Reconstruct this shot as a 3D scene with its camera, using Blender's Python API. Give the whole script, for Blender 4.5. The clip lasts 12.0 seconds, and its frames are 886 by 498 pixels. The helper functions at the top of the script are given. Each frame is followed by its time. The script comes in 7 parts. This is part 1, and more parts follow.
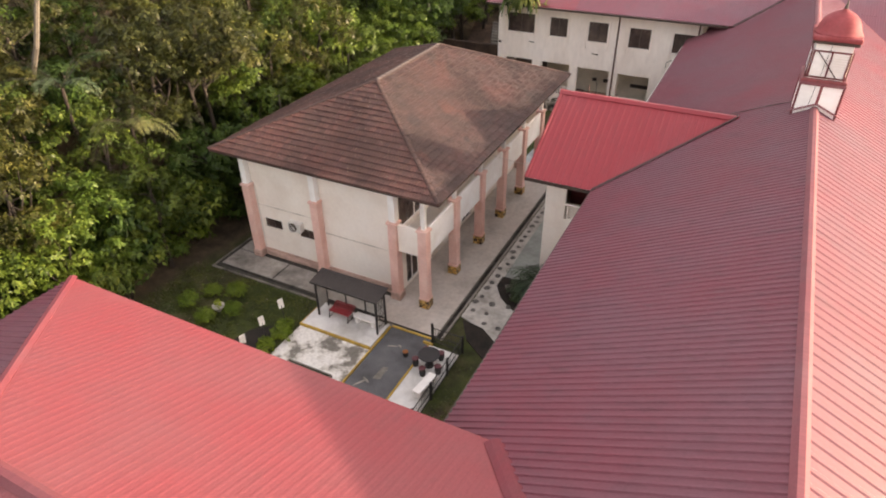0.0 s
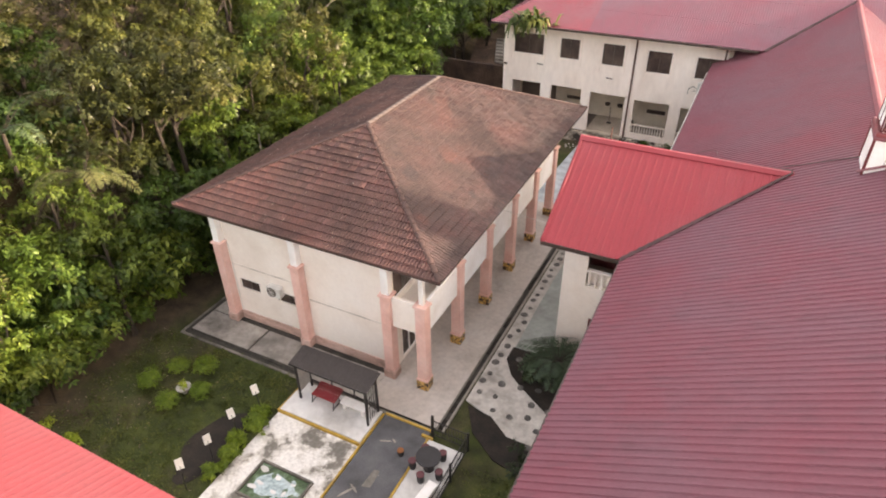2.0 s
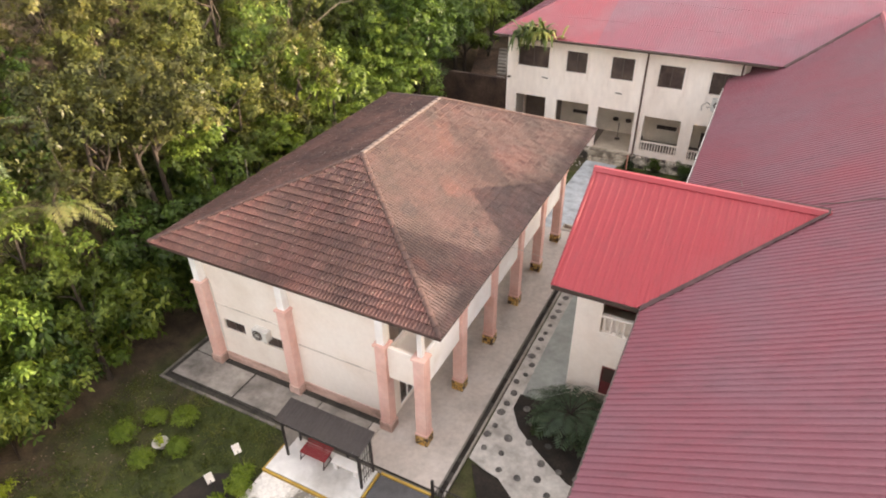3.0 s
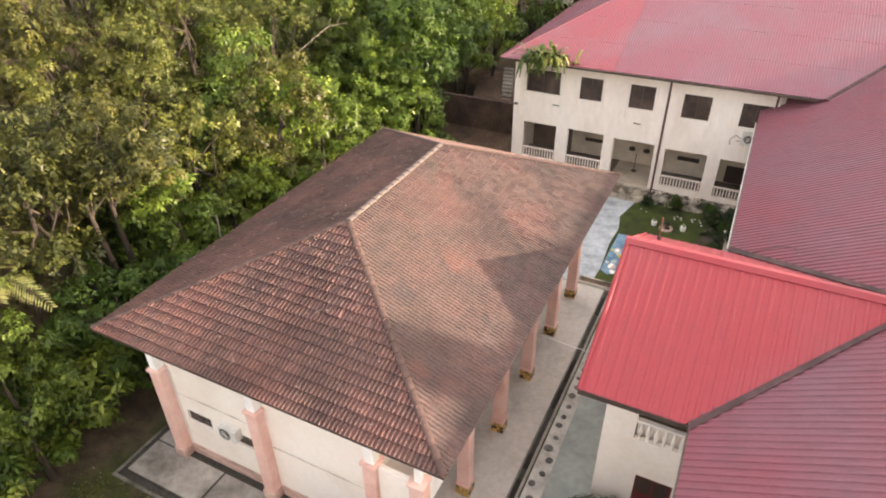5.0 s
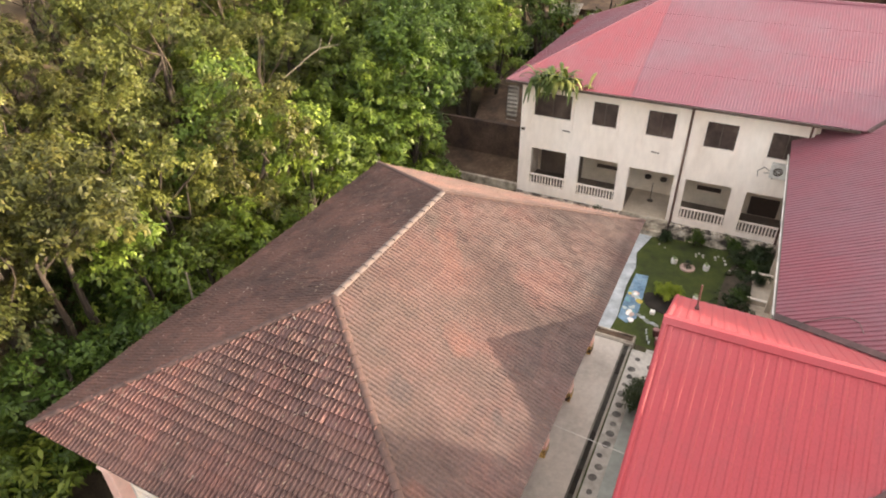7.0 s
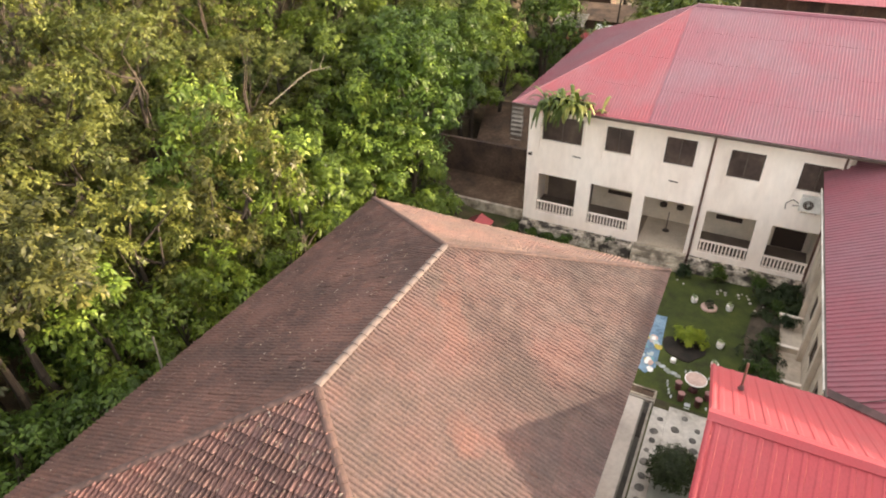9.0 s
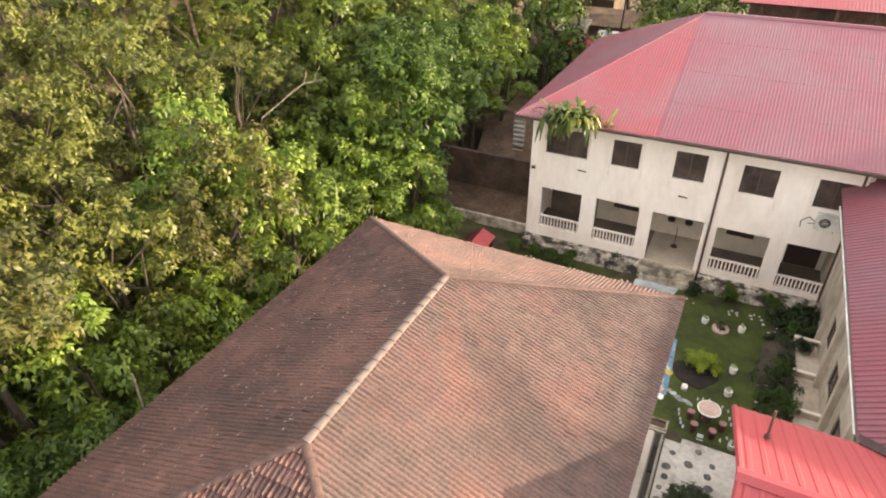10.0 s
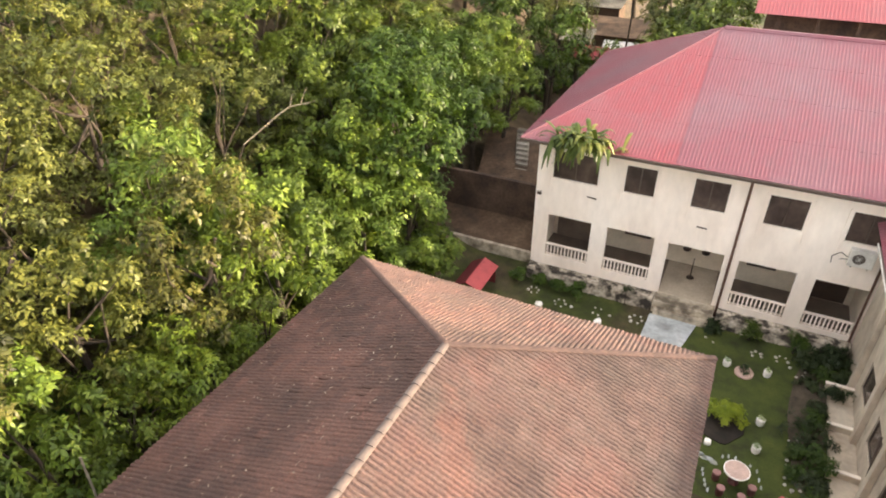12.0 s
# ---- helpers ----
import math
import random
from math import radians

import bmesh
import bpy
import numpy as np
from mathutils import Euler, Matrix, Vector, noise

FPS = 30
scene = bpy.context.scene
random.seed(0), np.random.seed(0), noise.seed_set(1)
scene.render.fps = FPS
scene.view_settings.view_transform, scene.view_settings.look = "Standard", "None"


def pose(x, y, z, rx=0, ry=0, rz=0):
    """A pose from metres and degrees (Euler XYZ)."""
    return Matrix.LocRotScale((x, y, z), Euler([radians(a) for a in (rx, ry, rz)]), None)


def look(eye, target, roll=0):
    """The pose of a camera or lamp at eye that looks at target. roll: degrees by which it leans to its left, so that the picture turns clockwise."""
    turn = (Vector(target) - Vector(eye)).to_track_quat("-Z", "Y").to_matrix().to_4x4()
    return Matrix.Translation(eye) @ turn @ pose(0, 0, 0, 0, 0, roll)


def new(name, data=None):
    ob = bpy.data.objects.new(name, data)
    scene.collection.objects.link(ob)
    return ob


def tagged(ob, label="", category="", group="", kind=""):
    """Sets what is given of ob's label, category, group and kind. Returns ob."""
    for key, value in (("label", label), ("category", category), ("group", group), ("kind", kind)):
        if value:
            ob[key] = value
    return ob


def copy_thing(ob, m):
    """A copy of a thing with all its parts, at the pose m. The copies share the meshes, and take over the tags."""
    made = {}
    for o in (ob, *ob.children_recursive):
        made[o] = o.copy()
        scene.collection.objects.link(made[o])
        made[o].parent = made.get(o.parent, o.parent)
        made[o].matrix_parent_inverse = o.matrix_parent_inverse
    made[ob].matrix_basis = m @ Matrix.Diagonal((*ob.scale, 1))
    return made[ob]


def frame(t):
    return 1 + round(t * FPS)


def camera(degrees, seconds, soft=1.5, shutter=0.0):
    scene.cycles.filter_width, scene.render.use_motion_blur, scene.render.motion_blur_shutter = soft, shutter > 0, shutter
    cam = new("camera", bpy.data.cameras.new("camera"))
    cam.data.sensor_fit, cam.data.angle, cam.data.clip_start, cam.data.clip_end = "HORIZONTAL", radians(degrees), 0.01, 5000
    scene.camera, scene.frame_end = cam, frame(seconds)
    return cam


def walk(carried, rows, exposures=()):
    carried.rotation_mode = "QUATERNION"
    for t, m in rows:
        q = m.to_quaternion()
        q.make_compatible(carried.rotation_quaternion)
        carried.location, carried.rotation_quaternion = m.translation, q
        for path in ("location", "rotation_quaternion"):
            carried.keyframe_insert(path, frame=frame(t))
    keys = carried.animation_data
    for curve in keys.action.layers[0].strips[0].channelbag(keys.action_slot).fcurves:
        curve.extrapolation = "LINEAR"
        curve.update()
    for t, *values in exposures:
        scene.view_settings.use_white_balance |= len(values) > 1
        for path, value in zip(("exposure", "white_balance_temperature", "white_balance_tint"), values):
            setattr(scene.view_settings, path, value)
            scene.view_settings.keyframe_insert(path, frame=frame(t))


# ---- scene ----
# camera: a level drone flight over the courtyard
cam = camera(70.5, 12.0, soft=1.95)
PATH = [
    (0, (17.750, -27.153, 20.786), (10.1755, -12.4112, 9.5922), -0.75),
    (0.5, (17.189, -26.090, 20.784), (9.6124, -11.3384, 9.6038), -0.75),
    (1, (16.564, -24.897, 20.795), (8.9844, -10.1360, 9.6295), -0.75),
    (1.5, (15.900, -23.627, 20.815), (8.3177, -8.8567, 9.6640), -0.76),
    (2, (15.218, -22.323, 20.840), (7.6337, -7.5433, 9.7032), -0.76),
    (2.5, (14.535, -21.020, 20.866), (6.9494, -6.2299, 9.7439), -0.75),
    (3, (13.866, -19.743, 20.891), (6.2779, -4.9423, 9.7839), -0.75),
    (3.5, (13.217, -18.511, 20.914), (5.6283, -3.6995, 9.8218), -0.74),
    (4, (12.597, -17.336, 20.933), (5.0070, -2.5137, 9.8568), -0.74),
    (4.5, (12.008, -16.225, 20.949), (4.4173, -1.3918, 9.8888), -0.73),
    (5, (11.452, -15.181, 20.963), (3.8604, -0.3357, 9.9178), -0.72),
    (5.5, (10.927, -14.200, 20.973), (3.3353, 0.6565, 9.9445), -0.70),
    (6, (10.432, -13.279, 20.982), (2.8397, 1.5899, 9.9696), -0.69),
    (6.5, (9.962, -12.409, 20.990), (2.3702, 2.4720, 9.9938), -0.67),
    (7, (9.514, -11.582, 20.997), (1.9225, 3.3118, 10.0179), -0.66),
    (7.5, (9.084, -10.787, 21.005), (1.4923, 4.1190, 10.0424), -0.64),
    (8, (8.666, -10.016, 21.013), (1.0754, 4.9031, 10.0677), -0.62),
    (8.5, (8.257, -9.260, 21.021), (0.6680, 5.6730, 10.0935), -0.60),
    (9, (7.855, -8.511, 21.029), (0.2675, 6.4354, 10.1192), -0.57),
    (9.5, (7.459, -7.765, 21.036), (-0.1274, 7.1950, 10.1435), -0.55),
    (10, (7.068, -7.021, 21.039), (-0.5162, 7.9527, 10.1643), -0.52),
    (10.5, (6.686, -6.283, 21.035), (-0.8961, 8.7055, 10.1786), -0.49),
    (11, (6.318, -5.558, 21.020), (-1.2616, 9.4454, 10.1825), -0.46),
    (11.5, (5.973, -4.859, 20.990), (-1.6043, 10.1585, 10.1708), -0.43),
    (12, (5.662, -4.209, 20.938), (-1.9122, 10.8243, 10.1372), -0.39),
]
walk(cam, [(t, look(eye, target, roll)) for t, eye, target, roll in PATH], [(0.0, 2.53, 7500, 18), (3.0, 3.16, 7500, 15.5), (7.0, 3.23, 7600, 13), (12.0, 3.34, 7700, 10.5)])

# daylight
SUN_TO = Vector((5.0, 2.10, 1.24)).normalized()
world = bpy.data.worlds.new("world")
scene.world = world
world.use_nodes = True
wn = world.node_tree
sky = wn.nodes.new("ShaderNodeTexSky")
sky.sky_type = "NISHITA"
sky.sun_disc = False
sky.sun_elevation = math.asin(SUN_TO.z)
sky.sun_rotation = math.atan2(SUN_TO.x, SUN_TO.y)
sky.air_density, sky.dust_density, sky.ozone_density = 1.0, 2.5, 1.0
wn.nodes["Background"].inputs[1].default_value = 0.150
# thin bright cloud veils the whole sky
veil = wn.nodes.new("ShaderNodeMix")
veil.data_type = "RGBA"
veil.inputs[0].default_value = 0.55
veil.inputs[7].default_value = (2.0, 1.85, 1.70, 1)
wn.links.new(sky.outputs[0], veil.inputs[6])
wn.links.new(veil.outputs[2], wn.nodes["Background"].inputs[0])
sun_data = bpy.data.lights.new("sun", "SUN")
sun_data.energy, sun_data.angle, sun_data.color = 1.6, radians(1.2), (1.0, 0.88, 0.76)
sun = new("sun", sun_data)
sun.matrix_world = look(SUN_TO * 100, (0, 0, 0))

# ---- materials ----
def material(name):
    m = bpy.data.materials.new(name)
    m.use_nodes = True
    return m, m.node_tree.nodes, m.node_tree.links, m.node_tree.nodes["Principled BSDF"]


def ramp(nodes, links, source, stops, smooth=True):
    r = nodes.new("ShaderNodeValToRGB")
    e = r.color_ramp.elements
    while len(e) < len(stops):
        e.new(0.5)
    for k, (p, c) in enumerate(stops):
        e[k].position, e[k].color = p, (*c, 1)
    links.new(source, r.inputs[0])
    return r.outputs[0]


def noise_at(nodes, links, scale, detail=4.0, stretch=(1, 1, 1), rough=0.55, space="Object"):
    tc = nodes.new("ShaderNodeTexCoord")
    mp = nodes.new("ShaderNodeMapping")
    mp.inputs["Scale"].default_value = stretch
    links.new(tc.outputs[space], mp.inputs[0])
    n = nodes.new("ShaderNodeTexNoise")
    n.inputs["Scale"].default_value, n.inputs["Detail"].default_value = scale, detail
    n.inputs["Roughness"].default_value = rough
    links.new(mp.outputs[0], n.inputs["Vector"])
    return n.outputs[0]


def mixed(nodes, links, fac, a, b, mode="MIX"):
    m = nodes.new("ShaderNodeMix")
    m.data_type, m.blend_type = "RGBA", mode
    for key, v in ((0, fac), (6, a), (7, b)):
        if isinstance(v, (int, float)):
            m.inputs[key].default_value = v
        elif isinstance(v, tuple):
            m.inputs[key].default_value = (*v, 1)
        else:
            links.new(v, m.inputs[key])
    return m.outputs[2]


def bumped(nodes, links, bsdf, height, strength=0.3, distance=0.02):
    b = nodes.new("ShaderNodeBump")
    b.inputs["Strength"].default_value, b.inputs["Distance"].default_value = strength, distance
    links.new(height, b.inputs["Height"])
    links.new(b.outputs[0], bsdf.inputs["Normal"])


def surface(name, base, dark, light=None, rough=0.75, metal=0.0, coarse=0.6, fine=9.0, amount=0.5, stretch=(1, 1, 1), bump=0.25, distance=0.01, vary=0.0, cut=0.30):
    """A worn surface: large stains of the dark tone up to cut, fine grain, bump; vary: a shift of tone from object to object."""
    m, nodes, links, b = material(name)
    light = light or tuple(min(1, c * 1.15) for c in base)
    big = noise_at(nodes, links, coarse, 5.0, stretch)
    small = noise_at(nodes, links, fine, 6.0, stretch)
    col = ramp(nodes, links, big, [(cut, dark), (cut + 0.5 * (0.72 - cut), base), (0.72, light)])
    grain = ramp(nodes, links, small, [(0.25, (1 - amount,) * 3), (0.65, (1, 1, 1))])
    col = mixed(nodes, links, 1.0, col, grain, "MULTIPLY")
    if vary:
        info = nodes.new("ShaderNodeObjectInfo")
        tone = ramp(nodes, links, info.outputs["Random"], [(0.0, (1 - vary,) * 3), (1.0, (1 + vary * 0.5,) * 3)])
        col = mixed(nodes, links, 1.0, col, tone, "MULTIPLY")
    links.new(col, b.inputs["Base Color"])
    b.inputs["Roughness"].default_value, b.inputs["Metallic"].default_value = rough, metal
    bumped(nodes, links, b, small, bump, distance)
    return m


def plain(name, colour, rough=0.5, metal=0.0, grain=0.25):
    return surface(name, colour, tuple(c * 0.75 for c in colour), rough=rough, metal=metal, coarse=1.5, fine=14.0, amount=grain, bump=0.1)


def sheet_metal(name, base, faded, dirty, across, rough=0.52, fade=(0.42, 0.68), stripe=0.0):
    """Painted corrugated sheet, faded in broad patches, with dirt streaks running down the slope (across: axis along the eave)."""
    m, nodes, links, b = material(name)
    along = (1, 0.12, 1) if across == "x" else (0.12, 1, 1)
    patches = noise_at(nodes, links, 0.22, 4.0)
    streaks = noise_at(nodes, links, 2.6, 5.0, along)
    fine = noise_at(nodes, links, 24.0, 4.0, along)
    col = ramp(nodes, links, patches, [(fade[0], base), (fade[1], faded)])
    dirt = ramp(nodes, links, streaks, [(0.50, (0, 0, 0)), (0.78, (0.65,) * 3)])
    col = mixed(nodes, links, dirt, col, dirty)
    if stripe:
        # narrow runs of bleached paint down the ribs
        runs = noise_at(nodes, links, 5.0, 3.0, (1, 0.03, 1) if across == "x" else (0.03, 1, 1))
        col = mixed(nodes, links, ramp(nodes, links, runs, [(0.48, (0, 0, 0)), (0.62, (stripe,) * 3)]), col, tuple(0.6 * c + 0.10 for c in faded))
    grain = ramp(nodes, links, fine, [(0.3, (0.86,) * 3), (0.6, (1, 1, 1))])
    col = mixed(nodes, links, 1.0, col, grain, "MULTIPLY")
    links.new(col, b.inputs["Base Color"])
    b.inputs["Roughness"].default_value = rough
    b.inputs["Specular IOR Level"].default_value = 0.28
    bumped(nodes, links, b, streaks, 0.08, 0.02)
    return m


def foliage(name, dark, mid, light, rough=0.45):
    """Leaves: a tone of their own for every leaf clump, translucent."""
    m, nodes, links, b = material(name)
    geo = nodes.new("ShaderNodeNewGeometry")
    info = nodes.new("ShaderNodeObjectInfo")
    # sprays of one tone, and a little chance from leaf to leaf
    spray = noise_at(nodes, links, 0.75, 3.0)
    leaf = nodes.new("ShaderNodeMath")
    leaf.operation = "MULTIPLY_ADD"
    links.new(geo.outputs["Random Per Island"], leaf.inputs[0])
    leaf.inputs[1].default_value = 0.50
    wide = nodes.new("ShaderNodeMath")
    wide.operation = "MULTIPLY_ADD"
    links.new(spray, wide.inputs[0])
    wide.inputs[1].default_value, wide.inputs[2].default_value = 1.8, -0.70
    links.new(wide.outputs[0], leaf.inputs[2])
    col = ramp(nodes, links, leaf.outputs[0], [(0.0, dark), (0.5, mid), (1.0, light)])
    tone = ramp(nodes, links, info.outputs["Random"], [(0.0, (0.78, 0.86, 0.8)), (0.5, (1, 1, 1)), (1.0, (1.14, 1.10, 0.85))])
    col = mixed(nodes, links, 1.0, col, tone, "MULTIPLY")
    links.new(col, b.inputs["Base Color"])
    b.inputs["Roughness"].default_value = rough
    b.inputs["Specular IOR Level"].default_value = 0.26
    out = nodes["Material Output"]
    tr = nodes.new("ShaderNodeBsdfTranslucent")
    links.new(col, tr.inputs["Color"])
    mx = nodes.new("ShaderNodeMixShader")
    mx.inputs[0].default_value = 0.12
    links.new(b.outputs[0], mx.inputs[1])
    links.new(tr.outputs[0], mx.inputs[2])
    links.new(mx.outputs[0], out.inputs["Surface"])
    return m


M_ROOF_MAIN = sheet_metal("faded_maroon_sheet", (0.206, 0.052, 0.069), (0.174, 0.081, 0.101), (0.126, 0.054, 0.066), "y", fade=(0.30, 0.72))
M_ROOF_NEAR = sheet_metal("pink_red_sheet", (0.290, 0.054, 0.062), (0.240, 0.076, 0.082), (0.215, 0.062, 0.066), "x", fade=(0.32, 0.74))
M_ROOF_FAR = sheet_metal("weathered_pink_sheet", (0.195, 0.066, 0.088), (0.180, 0.094, 0.118), (0.148, 0.072, 0.088), "x", stripe=0.05)
M_ROOF_PORCH = sheet_metal("fresh_red_sheet", (0.300, 0.042, 0.052), (0.285, 0.066, 0.076), (0.240, 0.044, 0.052), "x", fade=(0.45, 0.8))
M_ROOF_FARRED = sheet_metal("strong_red_sheet", (0.235, 0.056, 0.072), (0.208, 0.094, 0.113), (0.18, 0.072, 0.086), "x", fade=(0.46, 0.70), stripe=0.06)
M_CAP = sheet_metal("pale_red_ridge_sheet", (0.245, 0.072, 0.084), (0.24, 0.105, 0.115), (0.18, 0.068, 0.075), "y", rough=0.7)
M_CAP_RED = sheet_metal("red_ridge_sheet", (0.205, 0.042, 0.052), (0.185, 0.060, 0.070), (0.150, 0.045, 0.052), "x", rough=0.7)
M_TILE = surface("weathered_roof_tile", (0.145, 0.068, 0.051), (0.072, 0.042, 0.035), (0.205, 0.112, 0.083), rough=0.85, coarse=0.35, fine=7.0, amount=0.5, vary=0.3, bump=0.35, distance=0.02)
M_TILE_CAP = surface("weathered_ridge_tile", (0.098, 0.054, 0.046), (0.055, 0.032, 0.028), (0.15, 0.098, 0.088), rough=0.85, coarse=0.8, fine=9.0, amount=0.45, vary=0.2)
M_CREAM = surface("cream_render", (0.89, 0.81, 0.735), (0.81, 0.715, 0.63), (0.91, 0.845, 0.78), rough=0.85, coarse=0.5, fine=5.0, amount=0.06, bump=0.08)
M_STRING = surface("rain_stained_string_course", (0.74, 0.66, 0.59), (0.42, 0.36, 0.31), (0.86, 0.79, 0.72), rough=0.9, coarse=0.9, fine=6.0, amount=0.25)
M_CREAM_FAR = surface("stained_cream_render", (0.88, 0.785, 0.715), (0.77, 0.665, 0.59), (0.90, 0.825, 0.765), rough=0.85, coarse=0.45, fine=3.5, amount=0.10, stretch=(1, 1, 0.4), bump=0.08)
M_WHITE = surface("white_paint", (0.91, 0.885, 0.86), (0.82, 0.78, 0.74), rough=0.7, coarse=0.8, fine=6.0, amount=0.06, bump=0.06)
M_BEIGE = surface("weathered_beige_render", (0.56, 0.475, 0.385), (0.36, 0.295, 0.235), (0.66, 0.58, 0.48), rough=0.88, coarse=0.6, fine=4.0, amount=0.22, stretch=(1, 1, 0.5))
M_PINK = surface("salmon_pink_paint", (0.80, 0.50, 0.43), (0.70, 0.40, 0.33), (0.84, 0.58, 0.51), rough=0.75, coarse=0.9, fine=6.0, amount=0.12, bump=0.08)
M_PLINTH = surface("stained_pink_plinth", (0.62, 0.41, 0.345), (0.27, 0.185, 0.155), (0.74, 0.53, 0.46), rough=0.85, coarse=0.8, fine=5.0, amount=0.3, stretch=(1, 1, 2.5))
M_CONCRETE = surface("stained_concrete", (0.336, 0.304, 0.264), (0.208, 0.184, 0.160), (0.416, 0.384, 0.344), rough=0.9, coarse=0.5, fine=4.0, amount=0.3)
M_CONCRETE_DARK = surface("mossy_concrete", (0.192, 0.176, 0.152), (0.080, 0.076, 0.064), (0.272, 0.248, 0.216), rough=0.92, coarse=0.8, fine=6.0, amount=0.4)
M_DRAIN = surface("damp_drain_concrete", (0.056, 0.050, 0.042), (0.024, 0.022, 0.019), rough=0.9, coarse=1.2, fine=8.0)
M_ASPHALT = surface("worn_grey_paving", (0.120, 0.120, 0.128), (0.080, 0.080, 0.080), (0.160, 0.160, 0.160), rough=0.9, coarse=0.9, fine=18.0, amount=0.3)
M_WHITEFLOOR = surface("worn_white_paving", (0.74, 0.73, 0.71), (0.40, 0.38, 0.35), (0.80, 0.79, 0.77), rough=0.85, coarse=0.45, fine=2.5, amount=0.2)
M_YELLOW = surface("worn_yellow_kerb_paint", (0.52, 0.33, 0.06), (0.34, 0.23, 0.08), (0.60, 0.40, 0.08), rough=0.8, coarse=1.5, fine=8.0, amount=0.25)
M_DARKMETAL = plain("black_painted_steel", (0.025, 0.022, 0.022), 0.5)
M_CHAR = surface("charcoal_roof_sheet", (0.052, 0.044, 0.042), (0.038, 0.032, 0.031), rough=0.8, coarse=0.9, fine=8.0, amount=0.25)
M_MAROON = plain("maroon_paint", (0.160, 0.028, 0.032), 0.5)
M_REDSEAT = plain("red_plastic", (0.336, 0.024, 0.032), 0.45)
M_BROWNPIPE = plain("brown_paint", (0.112, 0.056, 0.040), 0.6)
M_VALLEY = surface("dirty_flashing", (0.080, 0.042, 0.042), (0.040, 0.025, 0.024), (0.115, 0.062, 0.062), rough=0.95, coarse=1.2, fine=6.0, amount=0.4)
M_FRAME = plain("dark_brown_frame", (0.06, 0.04, 0.032), 0.5)
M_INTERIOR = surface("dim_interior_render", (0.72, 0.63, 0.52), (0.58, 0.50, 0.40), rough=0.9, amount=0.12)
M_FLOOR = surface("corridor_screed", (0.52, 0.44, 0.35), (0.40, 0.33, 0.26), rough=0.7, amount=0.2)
M_FLOORDARK = surface("dark_floor_and_bay_shade", (0.17, 0.13, 0.105), (0.11, 0.085, 0.07), rough=0.6, amount=0.2)
M_SOIL = surface("dark_soil", (0.024, 0.018, 0.014), (0.012, 0.010, 0.008), (0.04, 0.03, 0.022), rough=0.95, coarse=1.5, fine=12.0)
M_STONE = surface("dark_pebble", (0.136, 0.128, 0.120), (0.064, 0.060, 0.056), (0.240, 0.224, 0.208), rough=0.8, coarse=2.0, fine=10.0, vary=0.4)
M_WOOD = surface("grey_bark", (0.046, 0.033, 0.024), (0.024, 0.018, 0.013), (0.080, 0.060, 0.045), rough=0.9, coarse=1.2, fine=6.0, stretch=(1, 1, 0.25), amount=0.5, bump=0.5)
M_DEADWOOD = surface("pale_dead_wood", (0.20, 0.175, 0.14), (0.12, 0.10, 0.08), rough=0.9)
M_BRICK_DARK = surface("dark_stained_shaded_masonry", (0.096, 0.060, 0.044), (0.040, 0.028, 0.024), (0.144, 0.096, 0.072), rough=0.95, coarse=0.7, fine=6.0)
M_PLASTIC_WHITE = plain("white_plastic", (0.72, 0.70, 0.66), 0.45)
M_TEAL = surface("painted_pale_teal_paving", (0.33, 0.36, 0.335), (0.24, 0.255, 0.24), (0.40, 0.43, 0.41), rough=0.8, coarse=0.6, fine=4.0, amount=0.2)
M_BLUEPATH = surface("painted_pale_blue_paving", (0.46, 0.50, 0.53), (0.30, 0.32, 0.33), (0.58, 0.61, 0.63), rough=0.8, coarse=1.2, fine=4.0, amount=0.3)
M_PEBBLEBED = surface("white_washed_cement", (0.52, 0.49, 0.45), (0.30, 0.28, 0.25), (0.62, 0.60, 0.56), rough=0.9, coarse=0.8, fine=5.0, amount=0.3)
M_TABLEPINK = plain("pink_terrazzo", (0.60, 0.42, 0.37), 0.5)
M_STOOL = plain("dull_red_terrazzo", (0.15, 0.050, 0.058), 0.5)
M_STOOLTOP = plain("dull_rose_terrazzo", (0.34, 0.17, 0.165), 0.5)
M_BLACKSTONE = plain("black_stone", (0.035, 0.033, 0.035), 0.5)

L_BROAD = foliage("broad_green_leaves", (0.020, 0.036, 0.006), (0.066, 0.101, 0.014), (0.160, 0.203, 0.033))
L_OLIVE = foliage("olive_leaves", (0.023, 0.031, 0.007), (0.087, 0.100, 0.022), (0.196, 0.201, 0.052))
L_STRAW = foliage("straw_coloured_fronds", (0.055, 0.066, 0.018), (0.105, 0.112, 0.034), (0.165, 0.152, 0.055))
L_DEEP = foliage("deep_green_leaves", (0.014, 0.031, 0.006), (0.043, 0.080, 0.013), (0.105, 0.157, 0.027))
L_BRIGHT = foliage("bright_green_leaves", (0.031, 0.054, 0.008), (0.099, 0.152, 0.021), (0.228, 0.283, 0.052))
L_SPRING = foliage("spring_green_leaves", (0.040, 0.061, 0.009), (0.107, 0.144, 0.021), (0.212, 0.246, 0.048))
L_HEDGE = foliage("clipped_hedge_leaves", (0.062, 0.100, 0.011), (0.142, 0.205, 0.020), (0.25, 0.30, 0.038))
L_FRESH = foliage("fresh_green_leaves", (0.013, 0.029, 0.005), (0.037, 0.074, 0.010), (0.100, 0.157, 0.024))
L_LIME = foliage("lime_leaves", (0.118, 0.178, 0.015), (0.222, 0.281, 0.026), (0.311, 0.355, 0.044))
